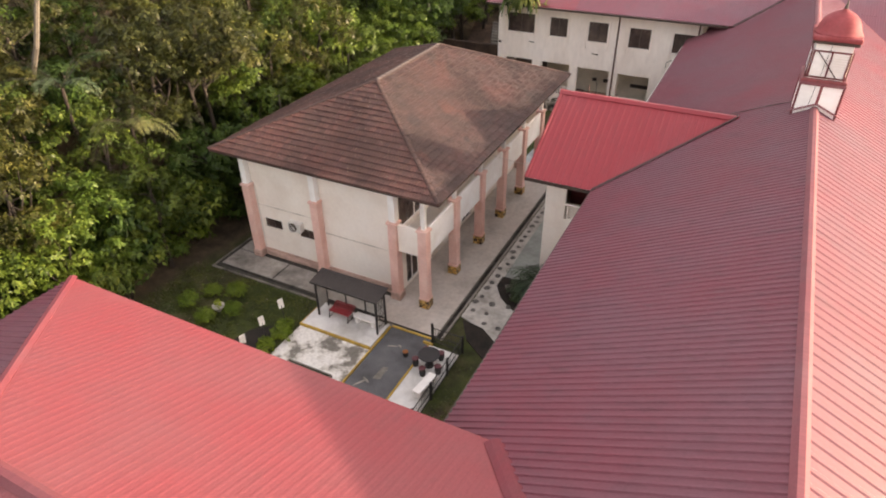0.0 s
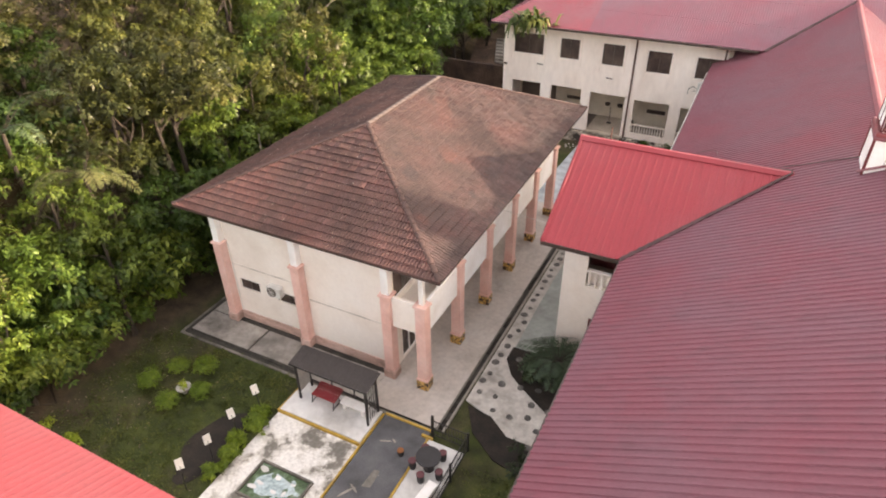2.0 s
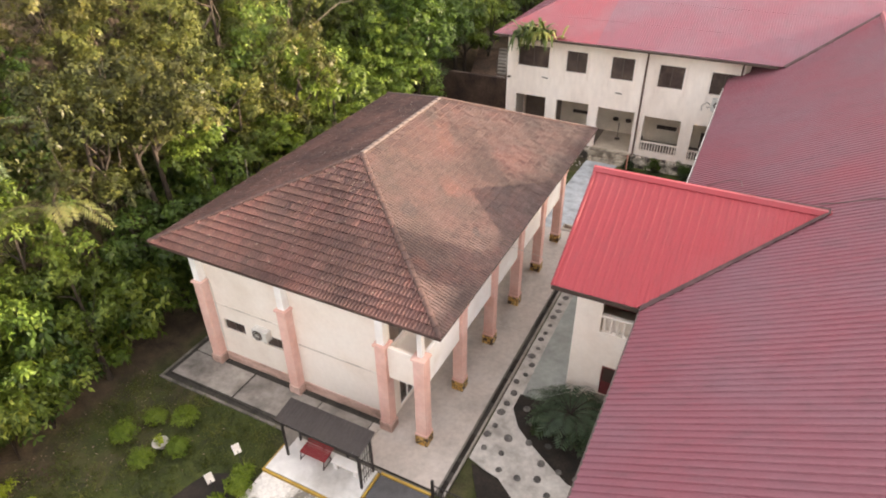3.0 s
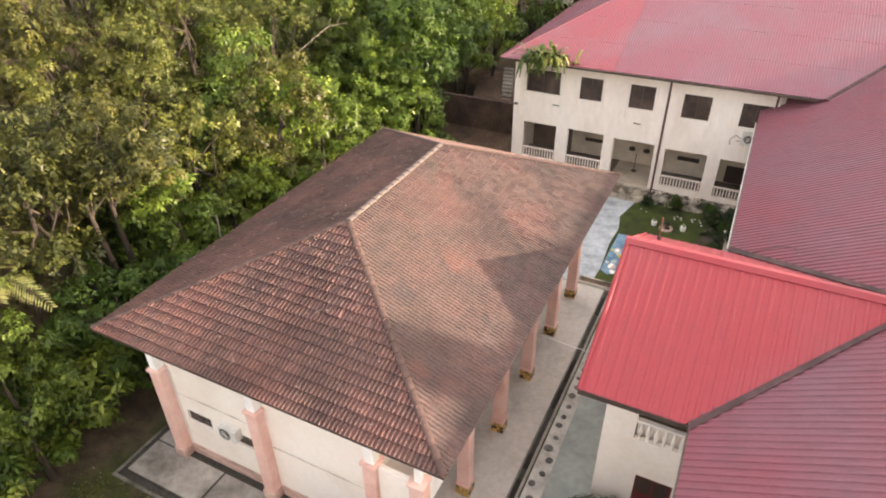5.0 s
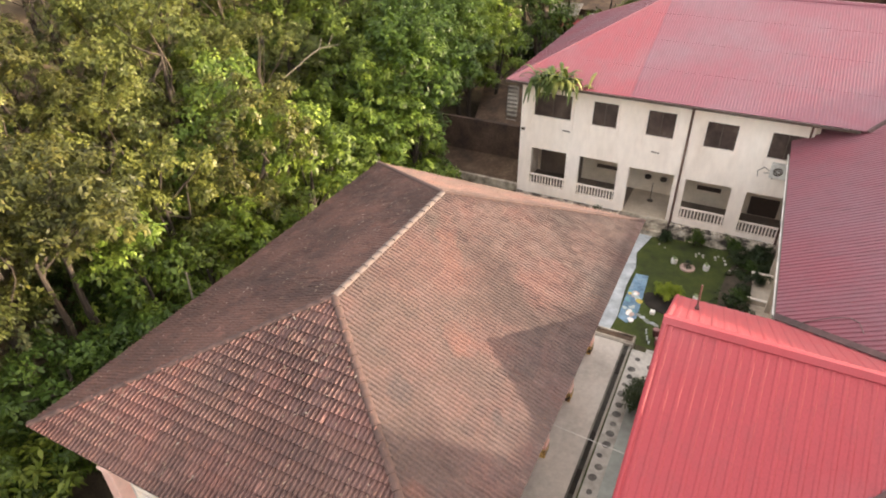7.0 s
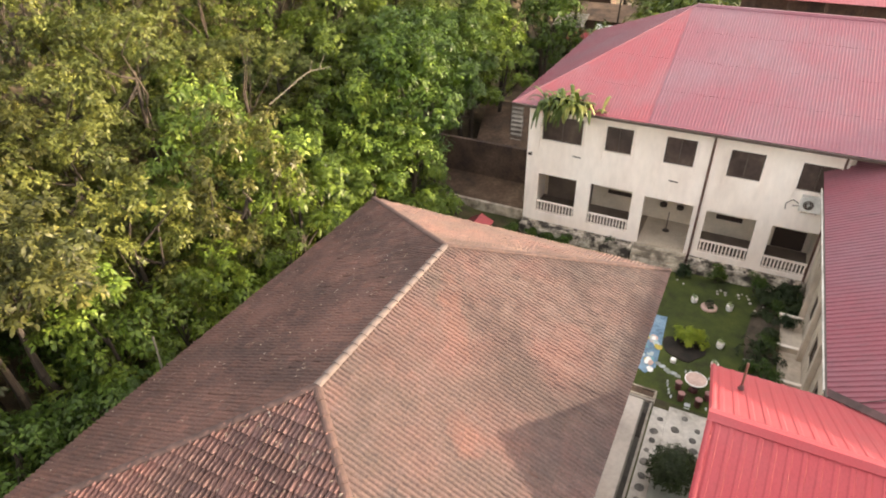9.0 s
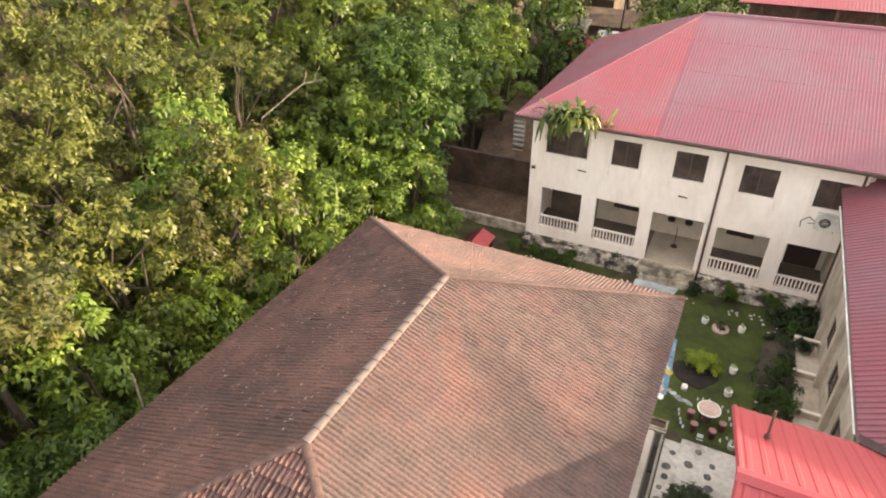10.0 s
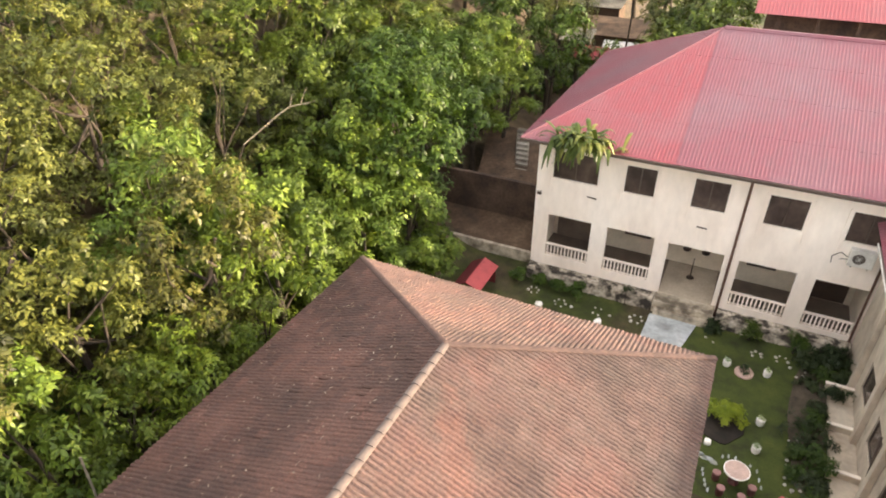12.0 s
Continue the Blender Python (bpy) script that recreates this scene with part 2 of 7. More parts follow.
L_SHRUB = foliage("dark_shrub_leaves", (0.014, 0.024, 0.010), (0.030, 0.048, 0.018), (0.058, 0.084, 0.034))
L_DUSK = foliage("dusky_leaves", (0.018, 0.020, 0.006), (0.053, 0.057, 0.014), (0.120, 0.116, 0.033))


def ground_material():
    m, nodes, links, b = material("lawn_and_soil")
    big = noise_at(nodes, links, 0.22, 6.0)
    mid = noise_at(nodes, links, 1.3, 5.0)
    fine = noise_at(nodes, links, 14.0, 6.0)
    grass = ramp(nodes, links, mid, [(0.30, (0.026, 0.034, 0.008)), (0.50, (0.044, 0.060, 0.010)), (0.68, (0.070, 0.084, 0.016)), (0.80, (0.098, 0.090, 0.034))])
    soil = ramp(nodes, links, mid, [(0.35, (0.056, 0.037, 0.024)), (0.65, (0.120, 0.082, 0.054))])
    # leaf litter and bare earth take over towards the wood
    tc = nodes.new("ShaderNodeTexCoord")
    xyz = nodes.new("ShaderNodeSeparateXYZ")
    links.new(tc.outputs["Object"], xyz.inputs[0])
    west = nodes.new("ShaderNodeMapRange")
    west.inputs["From Min"].default_value, west.inputs["From Max"].default_value = -6.3, -10.0
    west.inputs["To Min"].default_value, west.inputs["To Max"].default_value = 0.0, 0.26
    links.new(xyz.outputs["X"], west.inputs["Value"])
    add = nodes.new("ShaderNodeMath")
    links.new(west.outputs[0], add.inputs[0])
    links.new(big, add.inputs[1])
    col = mixed(nodes, links, ramp(nodes, links, add.outputs[0], [(0.47, (0, 0, 0)), (0.54, (0.30,) * 3), (0.66, (0.9,) * 3)]), grass, soil)
    col = mixed(nodes, links, 1.0, col, ramp(nodes, links, fine, [(0.25, (0.5,) * 3), (0.65, (1, 1, 1))]), "MULTIPLY")
    links.new(col, b.inputs["Base Color"])
    b.inputs["Roughness"].default_value = 0.95
    bumped(nodes, links, b, fine, 0.5, 0.04)
    return m


M_GROUND = ground_material()


M_LAWN = surface("mown_grass", (0.056, 0.078, 0.013), (0.028, 0.037, 0.010), (0.088, 0.104, 0.020), rough=0.95, coarse=0.9, fine=16.0, amount=0.45, bump=0.5, distance=0.03)


def glass_material():
    m, nodes, links, b = material("dark_window_glass")
    drape = ramp(nodes, links, noise_at(nodes, links, 1.0, 3.0, (1.2, 1.2, 1.0)), [(0.35, (0.040, 0.028, 0.026)), (0.6, (0.085, 0.060, 0.052)), (0.8, (0.15, 0.115, 0.10))])
    links.new(drape, b.inputs["Base Color"])
    b.inputs["Roughness"].default_value = 0.2
    return m


M_GLASS = glass_material()

# ---- building helpers ----
PLACE = {}


def thing(name, at, label, category, group="", kind=""):
    ob = new(name)
    ob.location = at
    ob.empty_display_size = 0.3
    PLACE[ob] = Matrix.Translation(at)
    return tagged(ob, label, category, group, kind)


def mesh_of(name, bm, mat):
    me = bpy.data.meshes.new(name)
    bm.to_mesh(me)
    bm.free()
    me.materials.append(mat)
    return me


def part(name, bm, mat, parent, label="", local=False):
    """One mesh object under a thing or a part; bm in world metres, or in the parent's own axes if local."""
    ob = new(name, mesh_of(name, bm, mat) if isinstance(bm, bmesh.types.BMesh) else bm)
    ob.parent = parent
    base = PLACE.get(parent, Matrix.Identity(4))
    if local:
        PLACE[ob] = base.copy()
    else:
        ob.matrix_parent_inverse = base.inverted()
        PLACE[ob] = Matrix.Identity(4)
    if label:
        tagged(ob, label)
    return ob


def solo(name, bm, mat, label, category, group="", kind=""):
    ob = new(name, mesh_of(name, bm, mat))
    PLACE[ob] = Matrix.Identity(4)
    return tagged(ob, label, category, group, kind)


def B():
    return bmesh.new()


def box(bm, x0, y0, z0, x1, y1, z1, bevel=0.0):
    vs = [bm.verts.new((x, y, z)) for z in (z0, z1) for x, y in ((x0, y0), (x1, y0), (x1, y1), (x0, y1))]
    fs = [bm.faces.new([vs[k] for k in q]) for q in ((3, 2, 1, 0), (4, 5, 6, 7), (0, 1, 5, 4), (1, 2, 6, 5), (2, 3, 7, 6), (3, 0, 4, 7))]
    if bevel:
        es = list({e for f in fs for e in f.edges})
        bmesh.ops.bevel(bm, geom=es, offset=bevel, segments=1, affect="EDGES", profile=0.5)
    return bm


def boxed(*a, **k):
    return box(B(), *a, **k)


def rod(bm, a, b, r0, r1=None, seg=8):
    """A tapered round bar from a to b, closed at the ends."""
    a, b = Vector(a), Vector(b)
    r1 = r0 if r1 is None else r1
    q = (b - a).to_track_quat("Z", "Y").to_matrix()
    rings = []
    for c, r in ((a, r0), (b, r1)):
        rings.append([bm.verts.new(c + q @ Vector((r * math.cos(2 * math.pi * k / seg), r * math.sin(2 * math.pi * k / seg), 0))) for k in range(seg)])
    for k in range(seg):
        bm.faces.new((rings[0][k], rings[0][(k + 1) % seg], rings[1][(k + 1) % seg], rings[1][k]))
    bm.faces.new(rings[0][::-1])
    bm.faces.new(rings[1])
    return bm


def lathe(bm, profile, seg=16, at=(0, 0, 0)):
    """A turned shape from (radius, height) pairs, closed at both ends."""
    at = Vector(at)
    rings = [[bm.verts.new(at + Vector((r * math.cos(2 * math.pi * k / seg), r * math.sin(2 * math.pi * k / seg), z))) for k in range(seg)] for r, z in profile]
    for lo, hi in zip(rings, rings[1:]):
        for k in range(seg):
            bm.faces.new((lo[k], lo[(k + 1) % seg], hi[(k + 1) % seg], hi[k]))
    bm.faces.new(rings[0][::-1])
    bm.faces.new(rings[-1])
    return bm


def slab(bm, pts, thick):
    """A plate over a polygon given by its top corners, counter-clockwise from above."""
    top = [bm.verts.new(p) for p in pts]
    low = [bm.verts.new((p[0], p[1], p[2] - thick)) for p in pts]
    bm.faces.new(top)
    bm.faces.new(low[::-1])
    n = len(pts)
    for k in range(n):
        bm.faces.new((top[(k + 1) % n], top[k], low[k], low[(k + 1) % n]))
    return bm


def wall_with_holes(bm, axis, at, thick, a0, a1, z0, z1, holes):
    """A wall along x (axis 'x', faces at y = at and at + thick) or y, cut by rectangular openings (a0, a1, z0, z1)."""
    us = sorted({a0, a1, *(h[0] for h in holes), *(h[1] for h in holes)})
    zs = sorted({z0, z1, *(h[2] for h in holes), *(h[3] for h in holes)})
    us, zs = [u for u in us if a0 <= u <= a1], [z for z in zs if z0 <= z <= z1]

    def solid(i, j):
        if not (0 <= i < len(us) - 1 and 0 <= j < len(zs) - 1):
            return False
        u, z = (us[i] + us[i + 1]) / 2, (zs[j] + zs[j + 1]) / 2
        return not any(h[0] < u < h[1] and h[2] < z < h[3] for h in holes)

    cache = {}

    def v(i, j, s):
        if (i, j, s) not in cache:
            d = at + s * thick
            cache[i, j, s] = bm.verts.new((us[i], d, zs[j]) if axis == "x" else (d, us[i], zs[j]))
        return cache[i, j, s]

    for i in range(len(us) - 1):
        for j in range(len(zs) - 1):
            if not solid(i, j):
                continue
            for s in (0, 1):
                bm.faces.new([v(i, j, s), v(i + 1, j, s), v(i + 1, j + 1, s), v(i, j + 1, s)])
            for di, dj, e in ((-1, 0, ((i, j), (i, j + 1))), (1, 0, ((i + 1, j), (i + 1, j + 1))), (0, -1, ((i, j), (i + 1, j))), (0, 1, ((i, j + 1), (i + 1, j + 1)))):
                if not solid(i + di, j + dj):
                    bm.faces.new([v(*e[0], 0), v(*e[1], 0), v(*e[1], 1), v(*e[0], 1)])
    bmesh.ops.recalc_face_normals(bm, faces=bm.faces)
    return bm


def ribbed(origin, along, up, width, run, pitch=0.25, high=0.035, cuts=(), laps=3.2):
    """Trapezoid-ribbed sheeting on the plane from origin: ribs climb along 'up', repeat along 'along'. cuts: (point, normal) planes; what lies on the normal's side goes."""
    bm = B()
    o, a, u = Vector(origin), Vector(along).normalized(), Vector(up).normalized()
    n = a.cross(u)
    if n.z < 0:
        n = -n
    prof = []
    count = int(math.ceil(width / pitch))
    for k in range(count):
        for f, h in ((0.0, 0), (0.52, 0), (0.62, 1), (0.88, 1), (0.98, 0)):
            prof.append(((k + f) * pitch, h * high))
    rows = max(1, int(round(run / laps)))
    last = []
    for r in range(rows):
        lo, hi = run * r / rows, run * (r + 1) / rows
        # the upper sheet steps up over the lower one
        ra = [bm.verts.new(o + a * s + u * lo + n * (h + (0.004 if r else 0.0))) for s, h in prof]
        rb = [bm.verts.new(o + a * s + u * hi + n * h) for s, h in prof]
        for k in range(len(prof) - 1):
            bm.faces.new((ra[k], ra[k + 1], rb[k + 1], rb[k]))
            if r:
                bm.faces.new((last[k], last[k + 1], ra[k + 1], ra[k]))
        last = rb
    for point, normal in cuts:
        bmesh.ops.bisect_plane(bm, geom=[*bm.verts, *bm.edges, *bm.faces], plane_co=point, plane_no=normal, clear_outer=True)
    bmesh.ops.recalc_face_normals(bm, faces=bm.faces)
    if bm.faces and sum(f.normal.z for f in list(bm.faces)[:20]) < 0:
        bmesh.ops.reverse_faces(bm, faces=bm.faces)
    return bm


def cap_strip(bm, a, b, half=0.22, rise=0.05, drop=0.06):
    """A folded ridge or hip capping from a to b."""
    a, b = Vector(a), Vector(b)
    d = (b - a).normalized()
    s = Vector((d.y, -d.x, 0)).normalized()
    n = s.cross(d)
    if n.z < 0:
        n = -n
    prof = ((-half, -drop), (-half * 0.35, rise), (half * 0.35, rise), (half, -drop), (half - 0.01, -drop - 0.03), (-half + 0.01, -drop - 0.03))
    ends = [[bm.verts.new(c + s * x + n * z) for x, z in prof] for c in (a, b)]
    m = len(prof)
    for k in range(m):
        bm.faces.new((ends[0][k], ends[0][(k + 1) % m], ends[1][(k + 1) % m], ends[1][k]))
    bm.faces.new(ends[0][::-1])
    bm.faces.new(ends[1])
    bmesh.ops.recalc_face_normals(bm, faces=bm.faces)
    return bm


def blob(cx, cy, rx, ry, z, seed, thick=0.06, n=22):
    rng = np.random.default_rng(seed)
    ph = rng.uniform(0, 6.28, 3)
    pts = []
    for k in range(n):
        a = 2 * math.pi * k / n
        w = 1 + 0.12 * math.sin(2 * a + ph[0]) + 0.10 * math.sin(3 * a + ph[1]) + 0.06 * math.sin(5 * a + ph[2])
        pts.append((cx + rx * w * math.cos(a), cy + ry * w * math.sin(a), z))
    return slab(B(), pts, thick)


# ---- ground ----
def lift(x, y):
    """Height of the ground: level yard, a lower garden to the north, a wooded hillside to the west."""
    def ease(v):
        v = min(1.0, max(0.0, v))
        return v * v * (3 - 2 * v)
    z = -0.65 * ease((y - 13.1) / 0.5) * ease((x + 9.5) / 2.0)
    d = max(0.0, -8.6 - x)
    z += 11.0 * ease(d / 30.0) + 0.12 * d
    if d > 30:
        z += (30 - d) * 0.10
    if d > 0:
        z += 0.35 * noise.noise((x * 0.3, y * 0.3, 0)) * min(1, d / 3)
    return z


def make_ground():
    xs = [-2500, -900, -300, -120, -80, -60, *np.arange(-45, 34.01, 0.8), 45, 70, 120, 300, 900, 2500]
    ys = [-2500, -900, -300, -120, -70, *np.arange(-45, 80.01, 0.8), 100, 150, 300, 900, 2500]
    vs = [(x, y, lift(max(x, -70), y)) for y in ys for x in xs]
    w = len(xs)
    fs = [(j * w + i, j * w + i + 1, (j + 1) * w + i + 1, (j + 1) * w + i) for j in range(len(ys) - 1) for i in range(w - 1)]
    me = bpy.data.meshes.new("ground")
    me.from_pydata(vs, [], fs)
    me.polygons.foreach_set("use_smooth", [True] * len(fs))
    me.materials.append(M_GROUND)
    return tagged(new("ground", me), "uneven lawn, bare soil and wooded hillside", "ground", kind="structure")


make_ground()

# ---- main wing: long maroon roof with its ridge running north ----
EAVE_X, EAVE_Z, RIDGE_X, RIDGE_Z = 12.20, 6.60, 20.31, 10.62
MAIN_S, MAIN_N = -48.0, 34.5


def main_wing():
    b = thing("main_building", (16, 0, 0), "long cream two-storey wing under a faded maroon ribbed metal roof", "building")
    run = math.hypot(RIDGE_X - EAVE_X, RIDGE_Z - EAVE_Z)
    upw = Vector((RIDGE_X - EAVE_X, 0, RIDGE_Z - EAVE_Z))
    upe = Vector((EAVE_X - RIDGE_X, 0, RIDGE_Z - EAVE_Z))
    # the west slope stops where the north range's roof rises above it
    part("roof_slope", ribbed((EAVE_X, MAIN_S, EAVE_Z), (0, 1, 0), upw, MAIN_N - MAIN_S, run, high=0.043), M_ROOF_MAIN, b, "shaded faded maroon ribbed sheets")
    part("roof_slope", ribbed((2 * RIDGE_X - EAVE_X, MAIN_S, EAVE_Z), (0, 1, 0), upe, MAIN_N - MAIN_S, run, pitch=0.40, high=0.030), M_ROOF_MAIN, b, "sunlit pale pink ribbed sheets")
    part("ridge_cap", cap_strip(B(), (RIDGE_X, MAIN_S, RIDGE_Z + 0.05), (RIDGE_X, MAIN_N, RIDGE_Z + 0.05), 0.18, 0.05, 0.08), M_CAP, b, "pale red folded ridge capping")
    g = B()
    box(g, EAVE_X - 0.06, MAIN_S, EAVE_Z - 0.16, EAVE_X + 0.02, 24.0, EAVE_Z - 0.01)
    part("fascia", g, M_FRAME, b, "dark eaves board")
    g = B()
    box(g, EAVE_X - 0.11, 9.3, EAVE_Z - 0.12, EAVE_X - 0.062, 24.4, EAVE_Z - 0.04)
    part("gutter", g, M_PEBBLEBED, b, "pale metal gutter")
    holes = [(y, y + 1.7, z, z + 1.5) for y in (10.3, 13.6, 17.0, 20.4) for z in (0.6, 4.4)]
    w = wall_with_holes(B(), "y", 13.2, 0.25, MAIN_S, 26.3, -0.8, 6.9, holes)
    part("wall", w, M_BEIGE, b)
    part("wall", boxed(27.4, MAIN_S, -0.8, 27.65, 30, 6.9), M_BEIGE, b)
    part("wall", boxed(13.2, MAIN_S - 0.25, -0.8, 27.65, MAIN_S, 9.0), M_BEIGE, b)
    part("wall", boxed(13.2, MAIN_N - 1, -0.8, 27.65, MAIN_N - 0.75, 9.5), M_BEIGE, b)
    for h in holes:
        g = B()
        for u0, u1, z0, z1 in ((h[0], h[0] + 0.07, h[2], h[3]), (h[1] - 0.07, h[1], h[2], h[3]), (h[0] + 0.07, h[1] - 0.07, h[2], h[2] + 0.07), (h[0] + 0.07, h[1] - 0.07, h[3] - 0.07, h[3])):
            box(g, 13.26, u0, z0, 13.34, u1, z1)
        win = part("window", g, M_FRAME, b, "dark brown window frame")
        part("pane", boxed(13.295, h[0] + 0.07, h[2] + 0.07, 13.305, h[1] - 0.07, h[3] - 0.07), M_GLASS, win)
    for y in (9.6, 12.9, 16.2, 19.6, 23.0):
        part("pilaster", boxed(12.95, y - 0.18, -0.8, 13.198, y + 0.18, 6.6, bevel=0.02), M_BEIGE, b)
    return b


main_building = main_wing()

# ---- porch: red gabled cross roof on the main wing's west side ----
PW, PS, PN, PEZ, PNZ, PRY, PRZ = 8.83, -0.98, 8.75, 6.52, 6.74, 3.97, 9.21


def valley_strip(bm, a, b, low, wide, slope):
    """A flashing laid on the main slope beside the valley line from a to b."""
    a, b = Vector(a), Vector(b)
    side = Vector((0, -1 if b.y > a.y else 1, 0))
    pts = [a - side * low, a + side * wide, b + side * wide * 0.55, b - side * low]
    if side.y > 0:
        pts.reverse()
    return slab(bm, [p + Vector((0, 0, 0.055)) for p in pts], 0.03)


def porch():
    b = thing("porch_building", (11, 4, 0), "cream gabled porch with a bright red ribbed metal roof", "building")
    pitch = (PRZ - PEZ) / (PRY - PS)
    run = math.hypot(PRY - PS, PRZ - PEZ)
    slope = (RIDGE_Z - EAVE_Z) / (RIDGE_X - EAVE_X)
    # cut where the main slope rises above
    cutn = Vector((slope, 0, -1)).normalized()
    cutp = (EAVE_X, 0, EAVE_Z + 0.0)
    part("roof_slope", ribbed((PW, PS, PEZ), (1, 0, 0), (0, PRY - PS, PRZ - PEZ), 10.5, run, pitch=0.32, high=0.024, cuts=[(cutp, cutn)]), M_ROOF_PORCH, b)
    part("roof_slope", ribbed((PW, PN, PNZ), (1, 0, 0), (0, PRY - PN, PRZ - PNZ), 10.5, math.hypot(PRY - PN, PRZ - PNZ), pitch=0.36, high=0.016, cuts=[(cutp, cutn)]), M_ROOF_PORCH, b)
    xe = EAVE_X + (PRZ - EAVE_Z) / slope
    part("ridge_cap", cap_strip(B(), (PW - 0.03, PRY, PRZ + 0.04), (xe + 0.05, PRY, PRZ + 0.04), 0.22, 0.05, 0.09), M_ROOF_PORCH, b, "red folded ridge capping")
    g = B()
    cap_strip(g, (PW + 0.06, PS, PEZ + 0.03), (PW + 0.06, PRY, PRZ + 0.05), 0.09, 0.02, 0.05)
    part("verge_cap", g, M_ROOF_PORCH, b)
    g = B()
    cap_strip(g, (PW + 0.06, PN, PNZ + 0.03), (PW + 0.06, PRY, PRZ + 0.05), 0.09, 0.02, 0.05)
    part("verge_cap", g, M_ROOF_PORCH, b)
    g = B()
    valley_strip(g, (EAVE_X - 0.05, PS, PEZ + 0.05), (xe, PRY, PRZ + 0.07), 0.06, 0.32, slope)
    part("valley_gutter", g, M_VALLEY, b, "dirty grey-brown valley flashing")
    g = B()
    valley_strip(g, (EAVE_X - 0.05, PN, PNZ + 0.05), (xe, PRY, PRZ + 0.07), 0.06, 0.32, slope)
    part("valley_gutter", g, M_VALLEY, b)
    part("fascia", boxed(PW + 0.02, PS - 0.03, PEZ - 0.18, EAVE_X + 0.3, PS + 0.03, PEZ - 0.01), M_FRAME, b)
    part("fascia", boxed(PW + 0.02, PN - 0.03, PNZ - 0.18, EAVE_X + 0.3, PN + 0.03, PNZ - 0.01), M_FRAME, b)
    part("soffit", boxed(PW + 0.05, PS + 0.04, PEZ - 0.15, 13.19, 0.165, PEZ - 0.11), M_CREAM, b)
    # south wall with a balcony opening above a maroon door
    s = wall_with_holes(B(), "x", 0.17, 0.22, 9.65, 13.19, -0.1, 6.4, [(10.70, 12.9, 3.90, 6.2), (11.05, 12.3, 0.62, 2.25)])
    part("wall", s, M_CREAM, b)
    part("wall", boxed(9.65, 0.395, -0.1, 9.87, 8.0, 6.45), M_CREAM, b)
    part("wall", boxed(9.65, 8.005, -0.7, 13.19, 8.22, 6.4), M_CREAM, b)
    # gable triangle over the west wall
    g = B()
    slab_pts = [(9.66, 0.2, 6.45), (9.66, 8.2, 6.45), (9.66, PRY, 6.40 + 3.75 * pitch)]
    front = [g.verts.new(p) for p in slab_pts]
    back = [g.verts.new((p[0] + 0.2, p[1], p[2])) for p in slab_pts]
    g.faces.new(front), g.faces.new(back[::-1])
    for k in range(3):
        g.faces.new((front[(k + 1) % 3], front[k], back[k], back[(k + 1) % 3]))
    bmesh.ops.recalc_face_normals(g, faces=g.faces)
    part("gable_wall", g, M_CREAM, b)
    bal = part("balustrade", boxed(10.71, 0.12, 4.76, 12.89, 0.32, 4.88, bevel=0.015), M_CREAM, b, "cream balustrade with turned posts")
    part("bottom_rail", boxed(10.71, 0.12, 3.91, 12.89, 0.32, 4.02), M_CREAM, bal)
    for k in range(8):
        g = lathe(B(), [(0.06, 4.02), (0.06, 4.1), (0.045, 4.16), (0.08, 4.32), (0.05, 4.55), (0.055, 4.68), (0.06, 4.76)], 8, (10.86 + 0.265 * k, 0.22, 0))
        part("baluster", g, M_CREAM, bal)
    # dark maroon puts the open recess's shade into this wall's colour
    part("inner_wall", boxed(10.5, 1.9, 4.0, 13.15, 2.0, 6.35), M_MAROON, b, "inner wall in dark maroon, standing in for recess shade")
    # added panel: its pale cream stands in for the lit balcony floor
    part("balcony_upstand", boxed(10.72, 0.45, 3.885, 12.88, 0.52, 4.66), M_CREAM, b, "added cream panel behind the balusters, for the lit floor")
    part("balcony_floor", boxed(9.9, 0.4, 3.6, 13.15, 7.9, 3.88), M_FLOOR, b)
    g = boxed(11.06, 0.20, 0.63, 12.29, 0.26, 2.24)
    d = part("door", g, M_MAROON, b, "maroon timber door")
    part("door_panel", boxed(11.12, 0.185, 1.4, 11.62, 0.198, 2.15), M_FRAME, d)
    part("door_panel", boxed(11.70, 0.185, 1.4, 12.2, 0.198, 2.15), M_FRAME, d)
    part("door_step", boxed(10.9, -0.25, 0.0, 12.4, 0.165, 0.6), M_CONCRETE, b)
    return b


porch_building = porch()

# ---- near wing: pink-red roof whose north eave closes the yard ----
NE_Y, NE_Z, NW_X, NPITCH, NR_Y = -17.05, 7.48, -2.45, 0.36, -24.1


